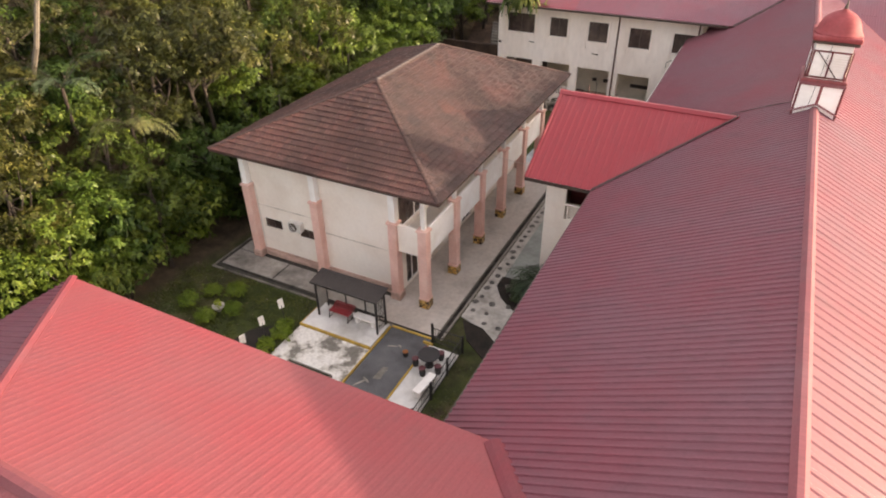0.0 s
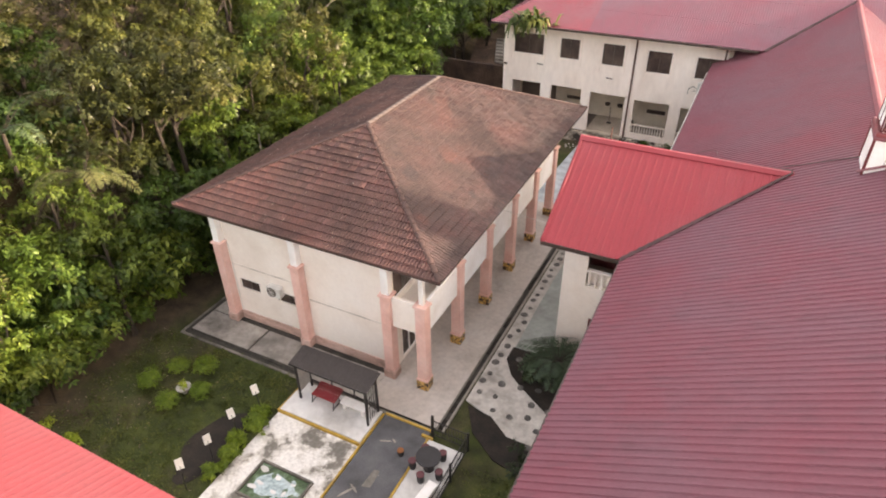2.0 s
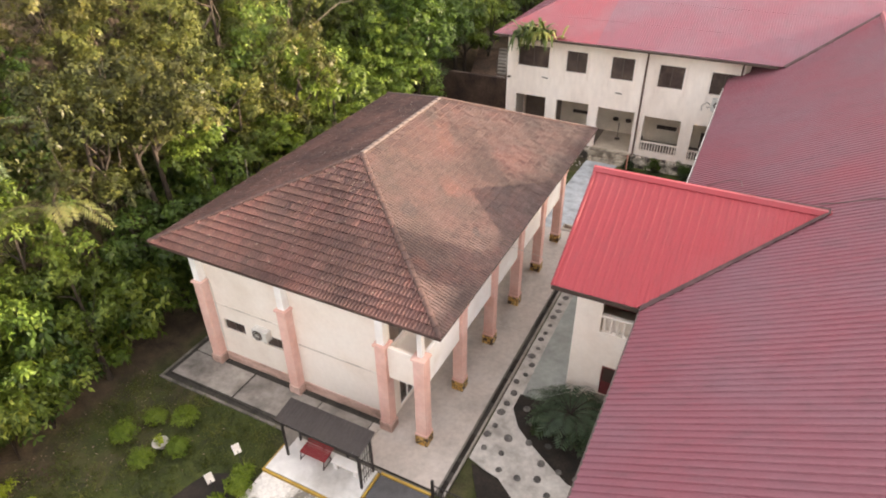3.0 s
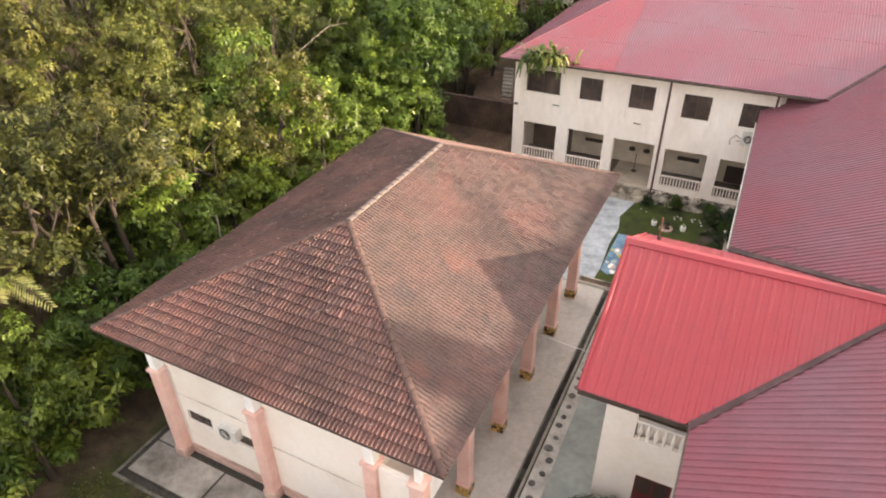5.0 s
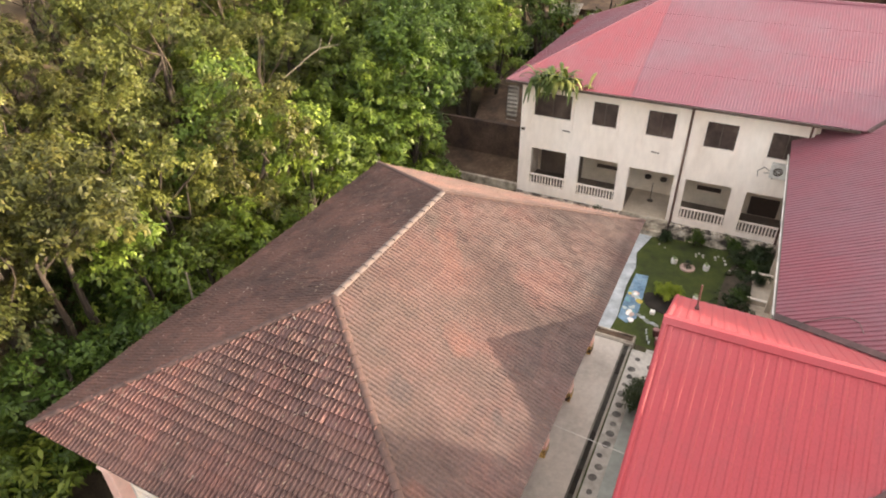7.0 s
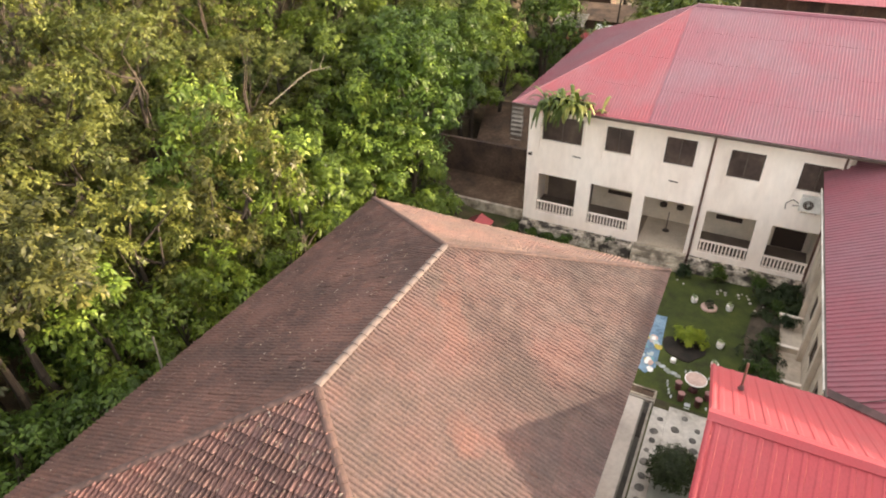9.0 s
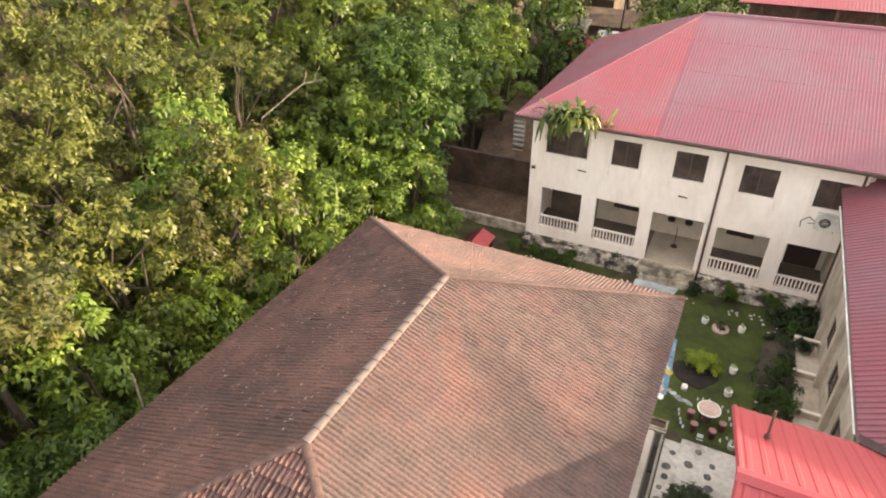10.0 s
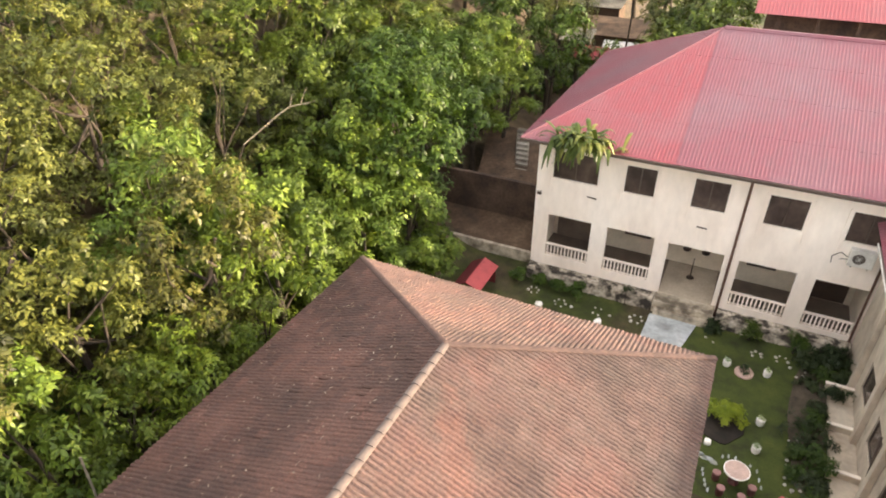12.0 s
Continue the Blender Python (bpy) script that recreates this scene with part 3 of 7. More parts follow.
def near_wing():
    b = thing("near_building", (6, -24, 0), "cream wing under a pink-red ribbed metal hip roof", "building")
    rise = NE_Y - NR_Y
    rz = NE_Z + rise * NPITCH
    run = math.hypot(rise, rise * NPITCH)
    hip = NW_X + rise
    slope = (RIDGE_Z - EAVE_Z) / (RIDGE_X - EAVE_X)
    cutn, cutp = Vector((slope, 0, -1)).normalized(), (EAVE_X, 0, EAVE_Z)
    part("roof_slope", ribbed((NW_X, NE_Y, NE_Z), (1, 0, 0), (0, -1, NPITCH), 24, run, high=0.0045, cuts=[((NW_X, NE_Y, 0), Vector((-1, -1, 0)).normalized()), (cutp, cutn)]), M_ROOF_NEAR, b)
    part("roof_slope", ribbed((NW_X, 2 * NR_Y - NE_Y, NE_Z), (1, 0, 0), (0, 1, NPITCH), 24, run, high=0.0045, cuts=[((NW_X, 2 * NR_Y - NE_Y, 0), Vector((-1, 1, 0)).normalized()), (cutp, cutn)]), M_ROOF_NEAR, b)
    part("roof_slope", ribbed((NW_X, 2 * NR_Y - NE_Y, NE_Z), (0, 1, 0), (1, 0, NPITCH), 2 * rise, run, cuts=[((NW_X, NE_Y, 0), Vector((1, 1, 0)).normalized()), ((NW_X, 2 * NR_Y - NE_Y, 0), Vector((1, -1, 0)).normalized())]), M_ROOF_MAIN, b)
    part("hip_cap", cap_strip(B(), (NW_X - 0.02, NE_Y + 0.02, NE_Z + 0.03), (hip, NR_Y, rz + 0.05), 0.17, 0.03, 0.06), M_CAP_RED, b, "red folded hip capping")
    part("hip_cap", cap_strip(B(), (NW_X - 0.02, 2 * NR_Y - NE_Y - 0.02, NE_Z + 0.03), (hip, NR_Y, rz + 0.05), 0.17, 0.03, 0.06), M_CAP_RED, b)
    part("ridge_cap", cap_strip(B(), (hip, NR_Y, rz + 0.05), (19.3, NR_Y, rz + 0.05), 0.20, 0.04, 0.07), M_CAP_RED, b, "red folded ridge capping")
    x0 = EAVE_X + (NE_Z - EAVE_Z) / slope
    x1 = EAVE_X + (rz - EAVE_Z) / slope
    part("valley_gutter", cap_strip(B(), (x0, NE_Y - 0.05, NE_Z + 0.13), (x1, NR_Y, rz + 0.13), 0.25, 0.02, 0.03), M_CAP_RED, b, "dull red valley flashing")
    part("fascia", boxed(NW_X + 0.02, NE_Y - 0.04, NE_Z - 0.18, x0 + 0.3, NE_Y + 0.012, NE_Z - 0.012), M_FRAME, b)
    part("fascia", boxed(NW_X - 0.03, 2 * NR_Y - NE_Y, NE_Z - 0.18, NW_X + 0.018, NE_Y, NE_Z - 0.012), M_FRAME, b)
    part("wall", boxed(NW_X + 0.9, NE_Y - 1.2, 0, 13.1, NE_Y - 0.95, NE_Z + 0.2), M_CREAM, b)
    part("wall", boxed(NW_X + 0.9, 2 * NR_Y - NE_Y + 1, 0, NW_X + 1.15, NE_Y - 1.201, NE_Z + 0.2), M_CREAM, b)
    part("wall", boxed(NW_X + 1.151, 2 * NR_Y - NE_Y + 1, 0, 13.1, 2 * NR_Y - NE_Y + 1.25, NE_Z + 0.2), M_CREAM, b)
    return b


near_building = near_wing()

# ---- north range: cream two-storey facade with arcade ----
FY, FX0, FX1 = 26.1, -3.75, 13.2
FEZ, FEY, FRY, FRZ, FEX, FHIP, FNY = 8.28, 24.75, 35.7, 12.24, -4.40, 3.57, 42.6
ARCHES = [(-2.90, -0.43), (0.45, 2.99), (3.72, 6.50), (7.22, 9.87), (10.70, 13.0)]
UPPER = [(-2.88, -0.42, 5.70, 7.30), (0.97, 2.50, 5.68, 7.22), (4.33, 5.95, 5.60, 7.20), (7.72, 9.42, 5.48, 7.06), (11.20, 12.9, 5.46, 7.00)]
# the arcade settles a little from bay to bay: sill and head heights
SILLS, HEADS = (0.72, 0.63, -0.79, 0.45, 0.34), (3.42, 3.41, 3.31, 3.20, 3.13)


def north_range():
    b = thing("north_building", (5, 30, -0.7), "cream two-storey arcaded building with a weathered pink ribbed roof", "building")
    pitch = (FRZ - FEZ) / (FRY - FEY)
    run = math.hypot(FRY - FEY, FRZ - FEZ)
    slope = (RIDGE_Z - EAVE_Z) / (RIDGE_X - EAVE_X)
    cuth = (Vector((FHIP - FEX, FRY - FEY, 0))).normalized()
    hipn = Vector((-cuth.y, cuth.x, 0))
    cutm = ((EAVE_X, 0, EAVE_Z), Vector((slope, 0, -1)).normalized())
    part("roof_slope", ribbed((FEX, FEY, FEZ), (1, 0, 0), (0, FRY - FEY, FRZ - FEZ), 8.0, run, pitch=0.168, high=0.0080, cuts=[((FEX, FEY, 0), hipn)]), M_ROOF_FARRED, b, "stronger red ribbed sheets beside the hip")
    part("roof_slope", ribbed((FEX + 7.75, FEY, FEZ + 0.012), (1, 0, 0), (0, FRY - FEY, FRZ - FEZ), 28, run, pitch=0.168, high=0.0080), M_ROOF_FAR, b, "weathered pink ribbed sheets")
    hipb = Vector((FRY - FNY, FEX - FHIP, 0)).normalized()
    part("roof_slope", ribbed((FEX, FNY, FEZ), (1, 0, 0), (0, FRY - FNY, FRZ - FEZ), 36, math.hypot(FRY - FNY, FRZ - FEZ), cuts=[((FEX, FNY, 0), hipb)]), M_ROOF_FAR, b)
    wrun = math.hypot(FHIP - FEX, FRZ - FEZ)
    part("roof_slope", ribbed((FEX, FEY, FEZ), (0, 1, 0), (FHIP - FEX, 0, FRZ - FEZ), FNY - FEY, wrun, cuts=[((FEX, FEY, 0), -hipn), ((FEX, FNY, 0), -hipb)]), M_ROOF_MAIN, b)
    part("hip_cap", cap_strip(B(), (FEX, FEY, FEZ + 0.03), (FHIP, FRY, FRZ + 0.04), 0.08, 0.008, 0.04), M_ROOF_MAIN, b)
    part("hip_cap", cap_strip(B(), (FEX, FNY, FEZ + 0.03), (FHIP, FRY, FRZ + 0.04), 0.10, 0.015, 0.04), M_ROOF_FARRED, b)
    part("ridge_cap", cap_strip(B(), (FHIP, FRY, FRZ + 0.05), (31, FRY, FRZ + 0.05), 0.20, 0.05, 0.08), M_ROOF_FAR, b)
    xv = EAVE_X + (FEZ - EAVE_Z) / slope
    xt, yt = RIDGE_X, FEY + (RIDGE_Z - FEZ) / pitch
    part("valley_gutter", cap_strip(B(), (xv - 0.3, FEY, FEZ + 0.02), (xt, yt, RIDGE_Z + 0.05), 0.16, 0.03, 0.02), M_VALLEY, b, "dark valley flashing")
    part("gutter", boxed(FEX, FEY - 0.10, FEZ - 0.15, 15.0, FEY - 0.005, FEZ - 0.02), M_FRAME, b, "dark eaves gutter")
    part("soffit", boxed(FEX + 0.1, FEY + 0.02, FEZ - 0.16, 14.5, FY - 0.002, FEZ - 0.1), M_CREAM_FAR, b)
    holes = [(a0, a1, SILLS[k], HEADS[k]) for k, (a0, a1) in enumerate(ARCHES)] + [tuple(u) for u in UPPER]
    part("wall", wall_with_holes(B(), "x", FY, 0.28, FX0, FX1, -0.8, FEZ - 0.1, holes), M_CREAM_FAR, b)
    part("wall", boxed(FX0, FY + 0.281, -0.8, FX0 + 0.28, 41.6, FEZ - 0.05), M_CREAM_FAR, b)
    part("wall", boxed(FX0 + 0.281, 41.3, -0.8, 13.2, 41.6, FEZ - 0.05), M_CREAM_FAR, b)
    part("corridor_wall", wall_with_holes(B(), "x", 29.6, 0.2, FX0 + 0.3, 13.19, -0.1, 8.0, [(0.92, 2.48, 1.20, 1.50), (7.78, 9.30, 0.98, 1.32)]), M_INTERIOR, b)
    # added dark sheet: the first bay's inner shade is its colour
    part("inner_screen", boxed(-3.2, 29.5, 0.15, -0.1, 29.59, 3.6), M_FLOORDARK, b, "added dark sheet for the first bay's dim interior")
    for x, z in ((0.92, 1.20), (7.78, 0.98)):
        part("inner_window", boxed(x, 29.63, z, x + 1.54, 29.68, z + 0.32), M_FRAME, b, "low dark strip window in the corridor wall")
    # unseen wall, added to stop sunlight leaking into the corridor's east end
    part("end_wall", boxed(13.2, 26.381, -0.8, 13.45, 29.9, 8.2), M_INTERIOR, b)
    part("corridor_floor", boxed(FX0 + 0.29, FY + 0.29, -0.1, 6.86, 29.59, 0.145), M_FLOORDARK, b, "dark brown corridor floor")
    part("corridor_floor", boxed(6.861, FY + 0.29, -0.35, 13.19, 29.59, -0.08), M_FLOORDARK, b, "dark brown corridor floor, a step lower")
    part("entrance_floor", boxed(3.73, FY + 0.291, 0.1455, 6.49, 29.58, 0.152), M_FLOOR, b, "pale entrance floor")
    part("upper_floor", boxed(FX0 + 0.29, FY + 0.29, 3.75, 13.19, 29.59, 4.0), M_INTERIOR, b)
    for a0, a1, z0, z1 in UPPER:
        g = B()
        for u0, u1, q0, q1 in ((a0, a0 + 0.06, z0, z1), (a1 - 0.06, a1, z0, z1), (a0 + 0.06, a1 - 0.06, z0, z0 + 0.06), (a0 + 0.06, a1 - 0.06, z1 - 0.06, z1), ((a0 + a1) / 2 - 0.03, (a0 + a1) / 2 + 0.03, z0 + 0.06, z1 - 0.06)):
            box(g, u0, FY + 0.12, q0, u1, FY + 0.18, q1)
        win = part("window", g, M_FRAME, b, "dark brown two-light window frame")
        m = (a0 + a1) / 2
        for p0, p1 in ((a0 + 0.06, m - 0.03), (m + 0.03, a1 - 0.06)):
            part("pane", boxed(p0, FY + 0.145, z0 + 0.06, p1, FY + 0.155, z1 - 0.06), M_GLASS, win)
        for u in (a0 - 0.20, a1 + 0.10):
            part("window_surround", boxed(u, FY - 0.07, z0 - 0.62, u + 0.10, FY - 0.001, z1 + 0.12, bevel=0.008), M_CREAM_FAR, b)
        part("apron_panel", boxed(a0 - 0.06, FY - 0.025, z0 - 0.62, a1 + 0.06, FY - 0.001, z0 - 0.05, bevel=0.008), M_CREAM_FAR, b)
    for k, (a0, a1) in enumerate(ARCHES):
        if k == 2:
            continue
        z = SILLS[k] - 0.72
        rail = part("balustrade", boxed(a0 + 0.01, FY + 0.06, z + 1.38, a1 - 0.01, FY + 0.22, z + 1.47, bevel=0.015), M_CREAM_FAR, b, "white balustrade with turned posts")
        count = int((a1 - a0) / 0.19)
        for j in range(count):
            x = a0 + (j + 0.5) * (a1 - a0) / count
            part("baluster", lathe(B(), [(0.045, 0.725), (0.045, 0.80), (0.03, 0.84), (0.058, 0.98), (0.035, 1.2), (0.045, 1.3), (0.045, 1.38)], 6, (x, FY + 0.14, z)), M_CREAM_FAR, rail)
    part("threshold", boxed(3.725, FY - 0.002, -0.75, 6.495, FY + 0.288, 0.145), M_FLOOR, b)
    # wall fans in the open bays and a notice over the fourth arch
    for x in (4.57, 5.60):
        f = part("wall_fan", lathe(B(), [(0.05, 1.22), (0.22, 1.27), (0.22, 1.45), (0.05, 1.50)], 12, (x, 29.3, 0)), M_FRAME, b, "dark wall fan")
        part("fan_arm", rod(B(), (x, 29.3, 1.36), (x, 29.59, 1.36), 0.03, seg=6), M_FRAME, f)
    stand = part("fan_stand", rod(B(), (5.1, 28.2, 0.25), (5.1, 28.2, 1.5), 0.025, seg=6), M_FRAME, b, "dark standing fan")
    part("fan_foot", lathe(B(), [(0.22, 0.152), (0.20, 0.2), (0.04, 0.25)], 14, (5.1, 28.2, 0)), M_FRAME, stand)
    part("notice_board", boxed(11.15, 29.52, -0.02, 12.88, 29.59, 1.25), M_FRAME, b, "black notice board")
    part("downpipe", rod(B(), (6.80, FY - 0.09, -0.5), (6.80, FY - 0.09, 8.1), 0.065, seg=10), M_BROWNPIPE, b, "brown rainwater pipe")
    part("downpipe", rod(B(), (13.0, FY - 0.09, -0.5), (13.0, FY - 0.09, 8.1), 0.06, seg=10), M_BROWNPIPE, b)
    return b


north_building = north_range()

# ---- the hall in the yard: tiled hip roof over a colonnade ----
AX0, AX1, AY0, AY1, AEZ, ARZ, ARY0, ARY1 = -6.74, 6.70, -6.02, 13.15, 7.02, 9.75, 0.0, 7.15
COLS_E = [-5.00 + 3.36 * k for k in range(6)]


def column(parent, x, y, base_mosaic, top=4.80):
    w, hw = 0.24, (0.11 if base_mosaic else 0.18)
    part("column_shaft", boxed(x - w, y - w, 0.72 if base_mosaic else 0.1, x + w, y + w, top - 0.12, bevel=0.02), M_PINK, parent, "salmon pink square column")
    part("column_cap", boxed(x - w - 0.06, y - w - 0.06, top - 0.118, x + w + 0.06, y + w + 0.06, top, bevel=0.02), M_PINK, parent)
    part("column_head", boxed(x - hw, y - hw, top + 0.002, x + hw, y + hw, AEZ - 0.12, bevel=0.015), M_WHITE, parent, "white upper column")
    if base_mosaic:
        part("column_collar", boxed(x - w - 0.04, y - w - 0.04, 0.62, x + w + 0.04, y + w + 0.04, 0.718, bevel=0.015), M_PINK, parent)
        part("column_base", boxed(x - w - 0.03, y - w - 0.03, 0.1, x + w + 0.03, y + w + 0.03, 0.618, bevel=0.01), M_MOSAIC, parent, "base clad in yellow and brown crazy mosaic")
    else:
        part("column_base", boxed(x - w - 0.05, y - w - 0.05, 0.1, x + w + 0.05, y + w + 0.05, 0.55, bevel=0.02), M_PLINTH, parent)


def mosaic_material():
    m, nodes, links, b = material("crazy_mosaic")
    tc = nodes.new("ShaderNodeTexCoord")
    v = nodes.new("ShaderNodeTexVoronoi")
    v.feature = "F1"
    v.inputs["Scale"].default_value = 5.5
    links.new(tc.outputs["Object"], v.inputs["Vector"])
    col = ramp(nodes, links, v.outputs["Color"], [(0.28, (0.06, 0.03, 0.018)), (0.38, (0.52, 0.28, 0.06)), (0.7, (0.64, 0.40, 0.13))])
    e = nodes.new("ShaderNodeTexVoronoi")
    e.feature = "DISTANCE_TO_EDGE"
    e.inputs["Scale"].default_value = 5.5
    links.new(tc.outputs["Object"], e.inputs["Vector"])
    edge = ramp(nodes, links, e.outputs["Distance"], [(0.04, (0, 0, 0)), (0.09, (1, 1, 1))])
    links.new(mixed(nodes, links, edge, (0.03, 0.02, 0.015), col), b.inputs["Base Color"])
    b.inputs["Roughness"].default_value = 0.5
    bumped(nodes, links, b, edge, 0.5, 0.01)
    return m


M_MOSAIC = mosaic_material()


def hall():
    b = thing("hall_building", (0, 3, 0.1), "cream hall with salmon columns, arcaded balcony and weathered brown tiled roof", "building")
    sx0, sx1, sy0, sy1 = -5.65, 3.62, -4.80, 12.1
    # walls
    part("wall", wall_with_holes(B(), "x", sy0, 0.25, sx0, sx1, 0.1, AEZ - 0.1, [(-4.98, -3.78, 2.08, 2.68), (-2.60, -1.45, 2.02, 2.62)]), M_CREAM, b, "cream rendered gable wall")
    part("wall", boxed(sx0, sy0 + 0.251, 0.1, sx0 + 0.25, sy1, AEZ - 0.1), M_CREAM, b)
    part("wall", boxed(sx0 + 0.251, sy1 - 0.25, 0.1, sx1, sy1, AEZ - 0.1), M_CREAM, b)
    doors = [(-3.9, -2.5, 0.12, 2.5), (3.0, 4.4, 0.12, 2.5), (9.0, 10.4, 0.12, 2.5)]
    wins = [(-1.2, 1.6, 1.1, 2.5), (5.4, 8.0, 1.1, 2.5), (-4.4, -1.0, 3.9, 6.7), (1.0, 4.0, 4.7, 6.4), (6.0, 9.0, 4.7, 6.4)]
    part("wall", wall_with_holes(B(), "y", sx1 - 0.25, 0.25, sy0 + 0.251, sy1 - 0.251, 0.1, AEZ - 0.1, doors + wins), M_CREAM, b)
    for h in doors + wins:
        g = B()
        m = (h[0] + h[1]) / 2
        for u0, u1, q0, q1 in ((h[0], h[0] + 0.07, h[2], h[3]), (h[1] - 0.07, h[1], h[2], h[3]), (h[0] + 0.07, h[1] - 0.07, h[2], h[2] + 0.07), (h[0] + 0.07, h[1] - 0.07, h[3] - 0.07, h[3]), (m - 0.04, m + 0.04, h[2] + 0.07, h[3] - 0.07)):
            box(g, sx1 - 0.16, u0, q0, sx1 - 0.08, u1, q1)
        f = part("door" if h in doors else "window", g, M_WHITE, b, "white framed glazed opening")
        part("pane", boxed(sx1 - 0.125, h[0] + 0.07, h[2] + 0.07, sx1 - 0.115, m - 0.04, h[3] - 0.07), M_GLASS, f)
        part("pane", boxed(sx1 - 0.125, m + 0.04, h[2] + 0.07, sx1 - 0.115, h[1] - 0.07, h[3] - 0.07), M_GLASS, f)
    for x0, x1, zz in ((-4.98, -3.78, 0.06), (-2.60, -1.45, 0.0)):
        g = B()
        m = (x0 + x1) / 2
        for u0, u1, q0, q1 in ((x0, x0 + 0.04, 2.02 + zz, 2.62 + zz), (x1 - 0.04, x1, 2.02 + zz, 2.62 + zz), (x0 + 0.04, x1 - 0.04, 2.02 + zz, 2.06 + zz), (x0 + 0.04, x1 - 0.04, 2.58 + zz, 2.62 + zz), (m - 0.02, m + 0.02, 2.06 + zz, 2.58 + zz)):
            box(g, u0, sy0 + 0.08, q0, u1, sy0 + 0.14, q1)
        f = part("window", g, M_FRAME, b, "small dark slot window")
        part("pane", boxed(x0 + 0.04, sy0 + 0.105, 2.06 + zz, m - 0.02, sy0 + 0.115, 2.58 + zz), M_GLASS, f)
        part("pane", boxed(m + 0.02, sy0 + 0.105, 2.06 + zz, x1 - 0.04, sy0 + 0.115, 2.58 + zz), M_GLASS, f)
    # plinth band and string courses on the south wall
    for x0, x1 in ((-5.28, -1.34), (-0.74, 3.36)):
        part("plinth", boxed(x0, sy0 - 0.05, 0.1, x1, sy0 - 0.002, 0.62, bevel=0.012), M_PLINTH, b, "stained pink plinth band")
        for z in (3.46,) if x0 < -3 else (2.76,):
            part("string_course", boxed(x0, sy0 - 0.03, z, x1, sy0 - 0.002, z + 0.07, bevel=0.01), M_STRING, b, "rain-stained string course")
    # columns
    for x in (-5.58, -1.04, 3.66):
        column(b, x, -4.98, False)
    for y in COLS_E:
        column(b, 5.34, y, True)
    column(b, 3.66, 12.05, False)
    # first floor slab and balcony parapet
    part("balcony_slab", boxed(sx1 + 0.002, -4.95, 3.50, 5.26, 11.9, 3.70), M_CREAM, b)
    for y0, y1 in zip(COLS_E, COLS_E[1:]):
        part("parapet", boxed(5.27, y0 + 0.245, 3.10, 5.43, y1 - 0.245, 4.70, bevel=0.015), M_WHITE, b, "white painted balcony parapet")
    part("parapet", boxed(3.905, -5.08, 3.15, 5.095, -4.92, 4.72, bevel=0.015), M_CREAM, b)
    part("parapet", boxed(3.905, 11.72, 3.15, 5.095, 11.88, 4.70, bevel=0.015), M_CREAM, b)
    part("soffit", boxed(AX0 + 0.1, AY0 + 0.1, AEZ - 0.11, AX1 - 0.1, AY1 - 0.1, AEZ - 0.06), M_WHITE, b)
    return b


hall_building = hall()

# ---- trees ----
def leaf_mesh(name, centres, radii, per, size, mat, rng, flat=0.75, droop=0.25):
    """Leafy sprays through clumps: shoots stand out of every clump, each ending in a star of drooping folded leaves; centres (n, 3), radii (n,)."""
    star = 7
    n = len(centres) * max(1, per // star)
    c = np.repeat(centres, max(1, per // star), axis=0)
    r = np.repeat(radii, max(1, per // star))
    d = rng.normal(size=(n, 3))
    d /= np.linalg.norm(d, axis=1)[:, None]
    d[:, 2] = np.where(d[:, 2] < -0.35, -d[:, 2], d[:, 2])
    tip = c + d * (r * rng.uniform(0.45, 1.18, n) ** 0.8)[:, None] * np.array((1, 1, flat))
    axis = d * 0.75 + np.array((0, 0, 0.65)) + rng.normal(size=d.shape) * 0.25
    axis /= np.linalg.norm(axis, axis=1)[:, None]
    tip, axis = np.repeat(tip, star, axis=0), np.repeat(axis, star, axis=0)
    m = n * star
    t = rng.normal(size=(m, 3))
    t -= axis * (t * axis).sum(1)[:, None]
    t /= np.linalg.norm(t, axis=1)[:, None]
    t = t + axis * rng.uniform(-0.25, 0.55, m)[:, None] - np.array((0, 0, droop))
    t /= np.linalg.norm(t, axis=1)[:, None]
    nrm = axis - t * (axis * t).sum(1)[:, None] + rng.normal(size=t.shape) * 0.18
    nrm /= np.linalg.norm(nrm, axis=1)[:, None]
    s = np.cross(nrm, t)
    ln = (size * rng.uniform(0.65, 1.4, m))[:, None]
    wd = ln * rng.uniform(0.14, 0.22, m)[:, None]
    pos = tip + t * ln * 0.6 + axis * (rng.normal(size=m) * size * 0.25)[:, None]
    v = np.stack([pos - t * ln * 0.5, pos + s * wd + nrm * wd * 0.25, pos + t * ln * 0.5 - np.array((0, 0, 0.14)) * ln, pos - s * wd + nrm * wd * 0.25], 1).reshape(-1, 3)
    return quads(name, v, mat)


def quads(name, v, mat):
    m = len(v) // 4
    me = bpy.data.meshes.new(name)
    me.vertices.add(4 * m)
    me.vertices.foreach_set("co", v.astype(np.float32).ravel())
    me.loops.add(4 * m)
    me.loops.foreach_set("vertex_index", np.arange(4 * m, dtype=np.int32))
    me.polygons.add(m)
    me.polygons.foreach_set("loop_start", np.arange(0, 4 * m, 4, dtype=np.int32))
    me.update(calc_edges=True)
    me.materials.append(mat)
    return me


def limb(bm, a, b, r0, r1, rng, bends=3, wander=0.12):
    a, b = Vector(a), Vector(b)
    pts = [a.lerp(b, k / bends) for k in range(bends + 1)]
    for p in pts[1:-1]:
        p += Vector(rng.normal(size=3) * wander * (b - a).length / bends)
    for k in range(bends):
        f0, f1 = k / bends, (k + 1) / bends
        rod(bm, pts[k], pts[k + 1], r0 + (r1 - r0) * f0, r0 + (r1 - r0) * f1, 7)


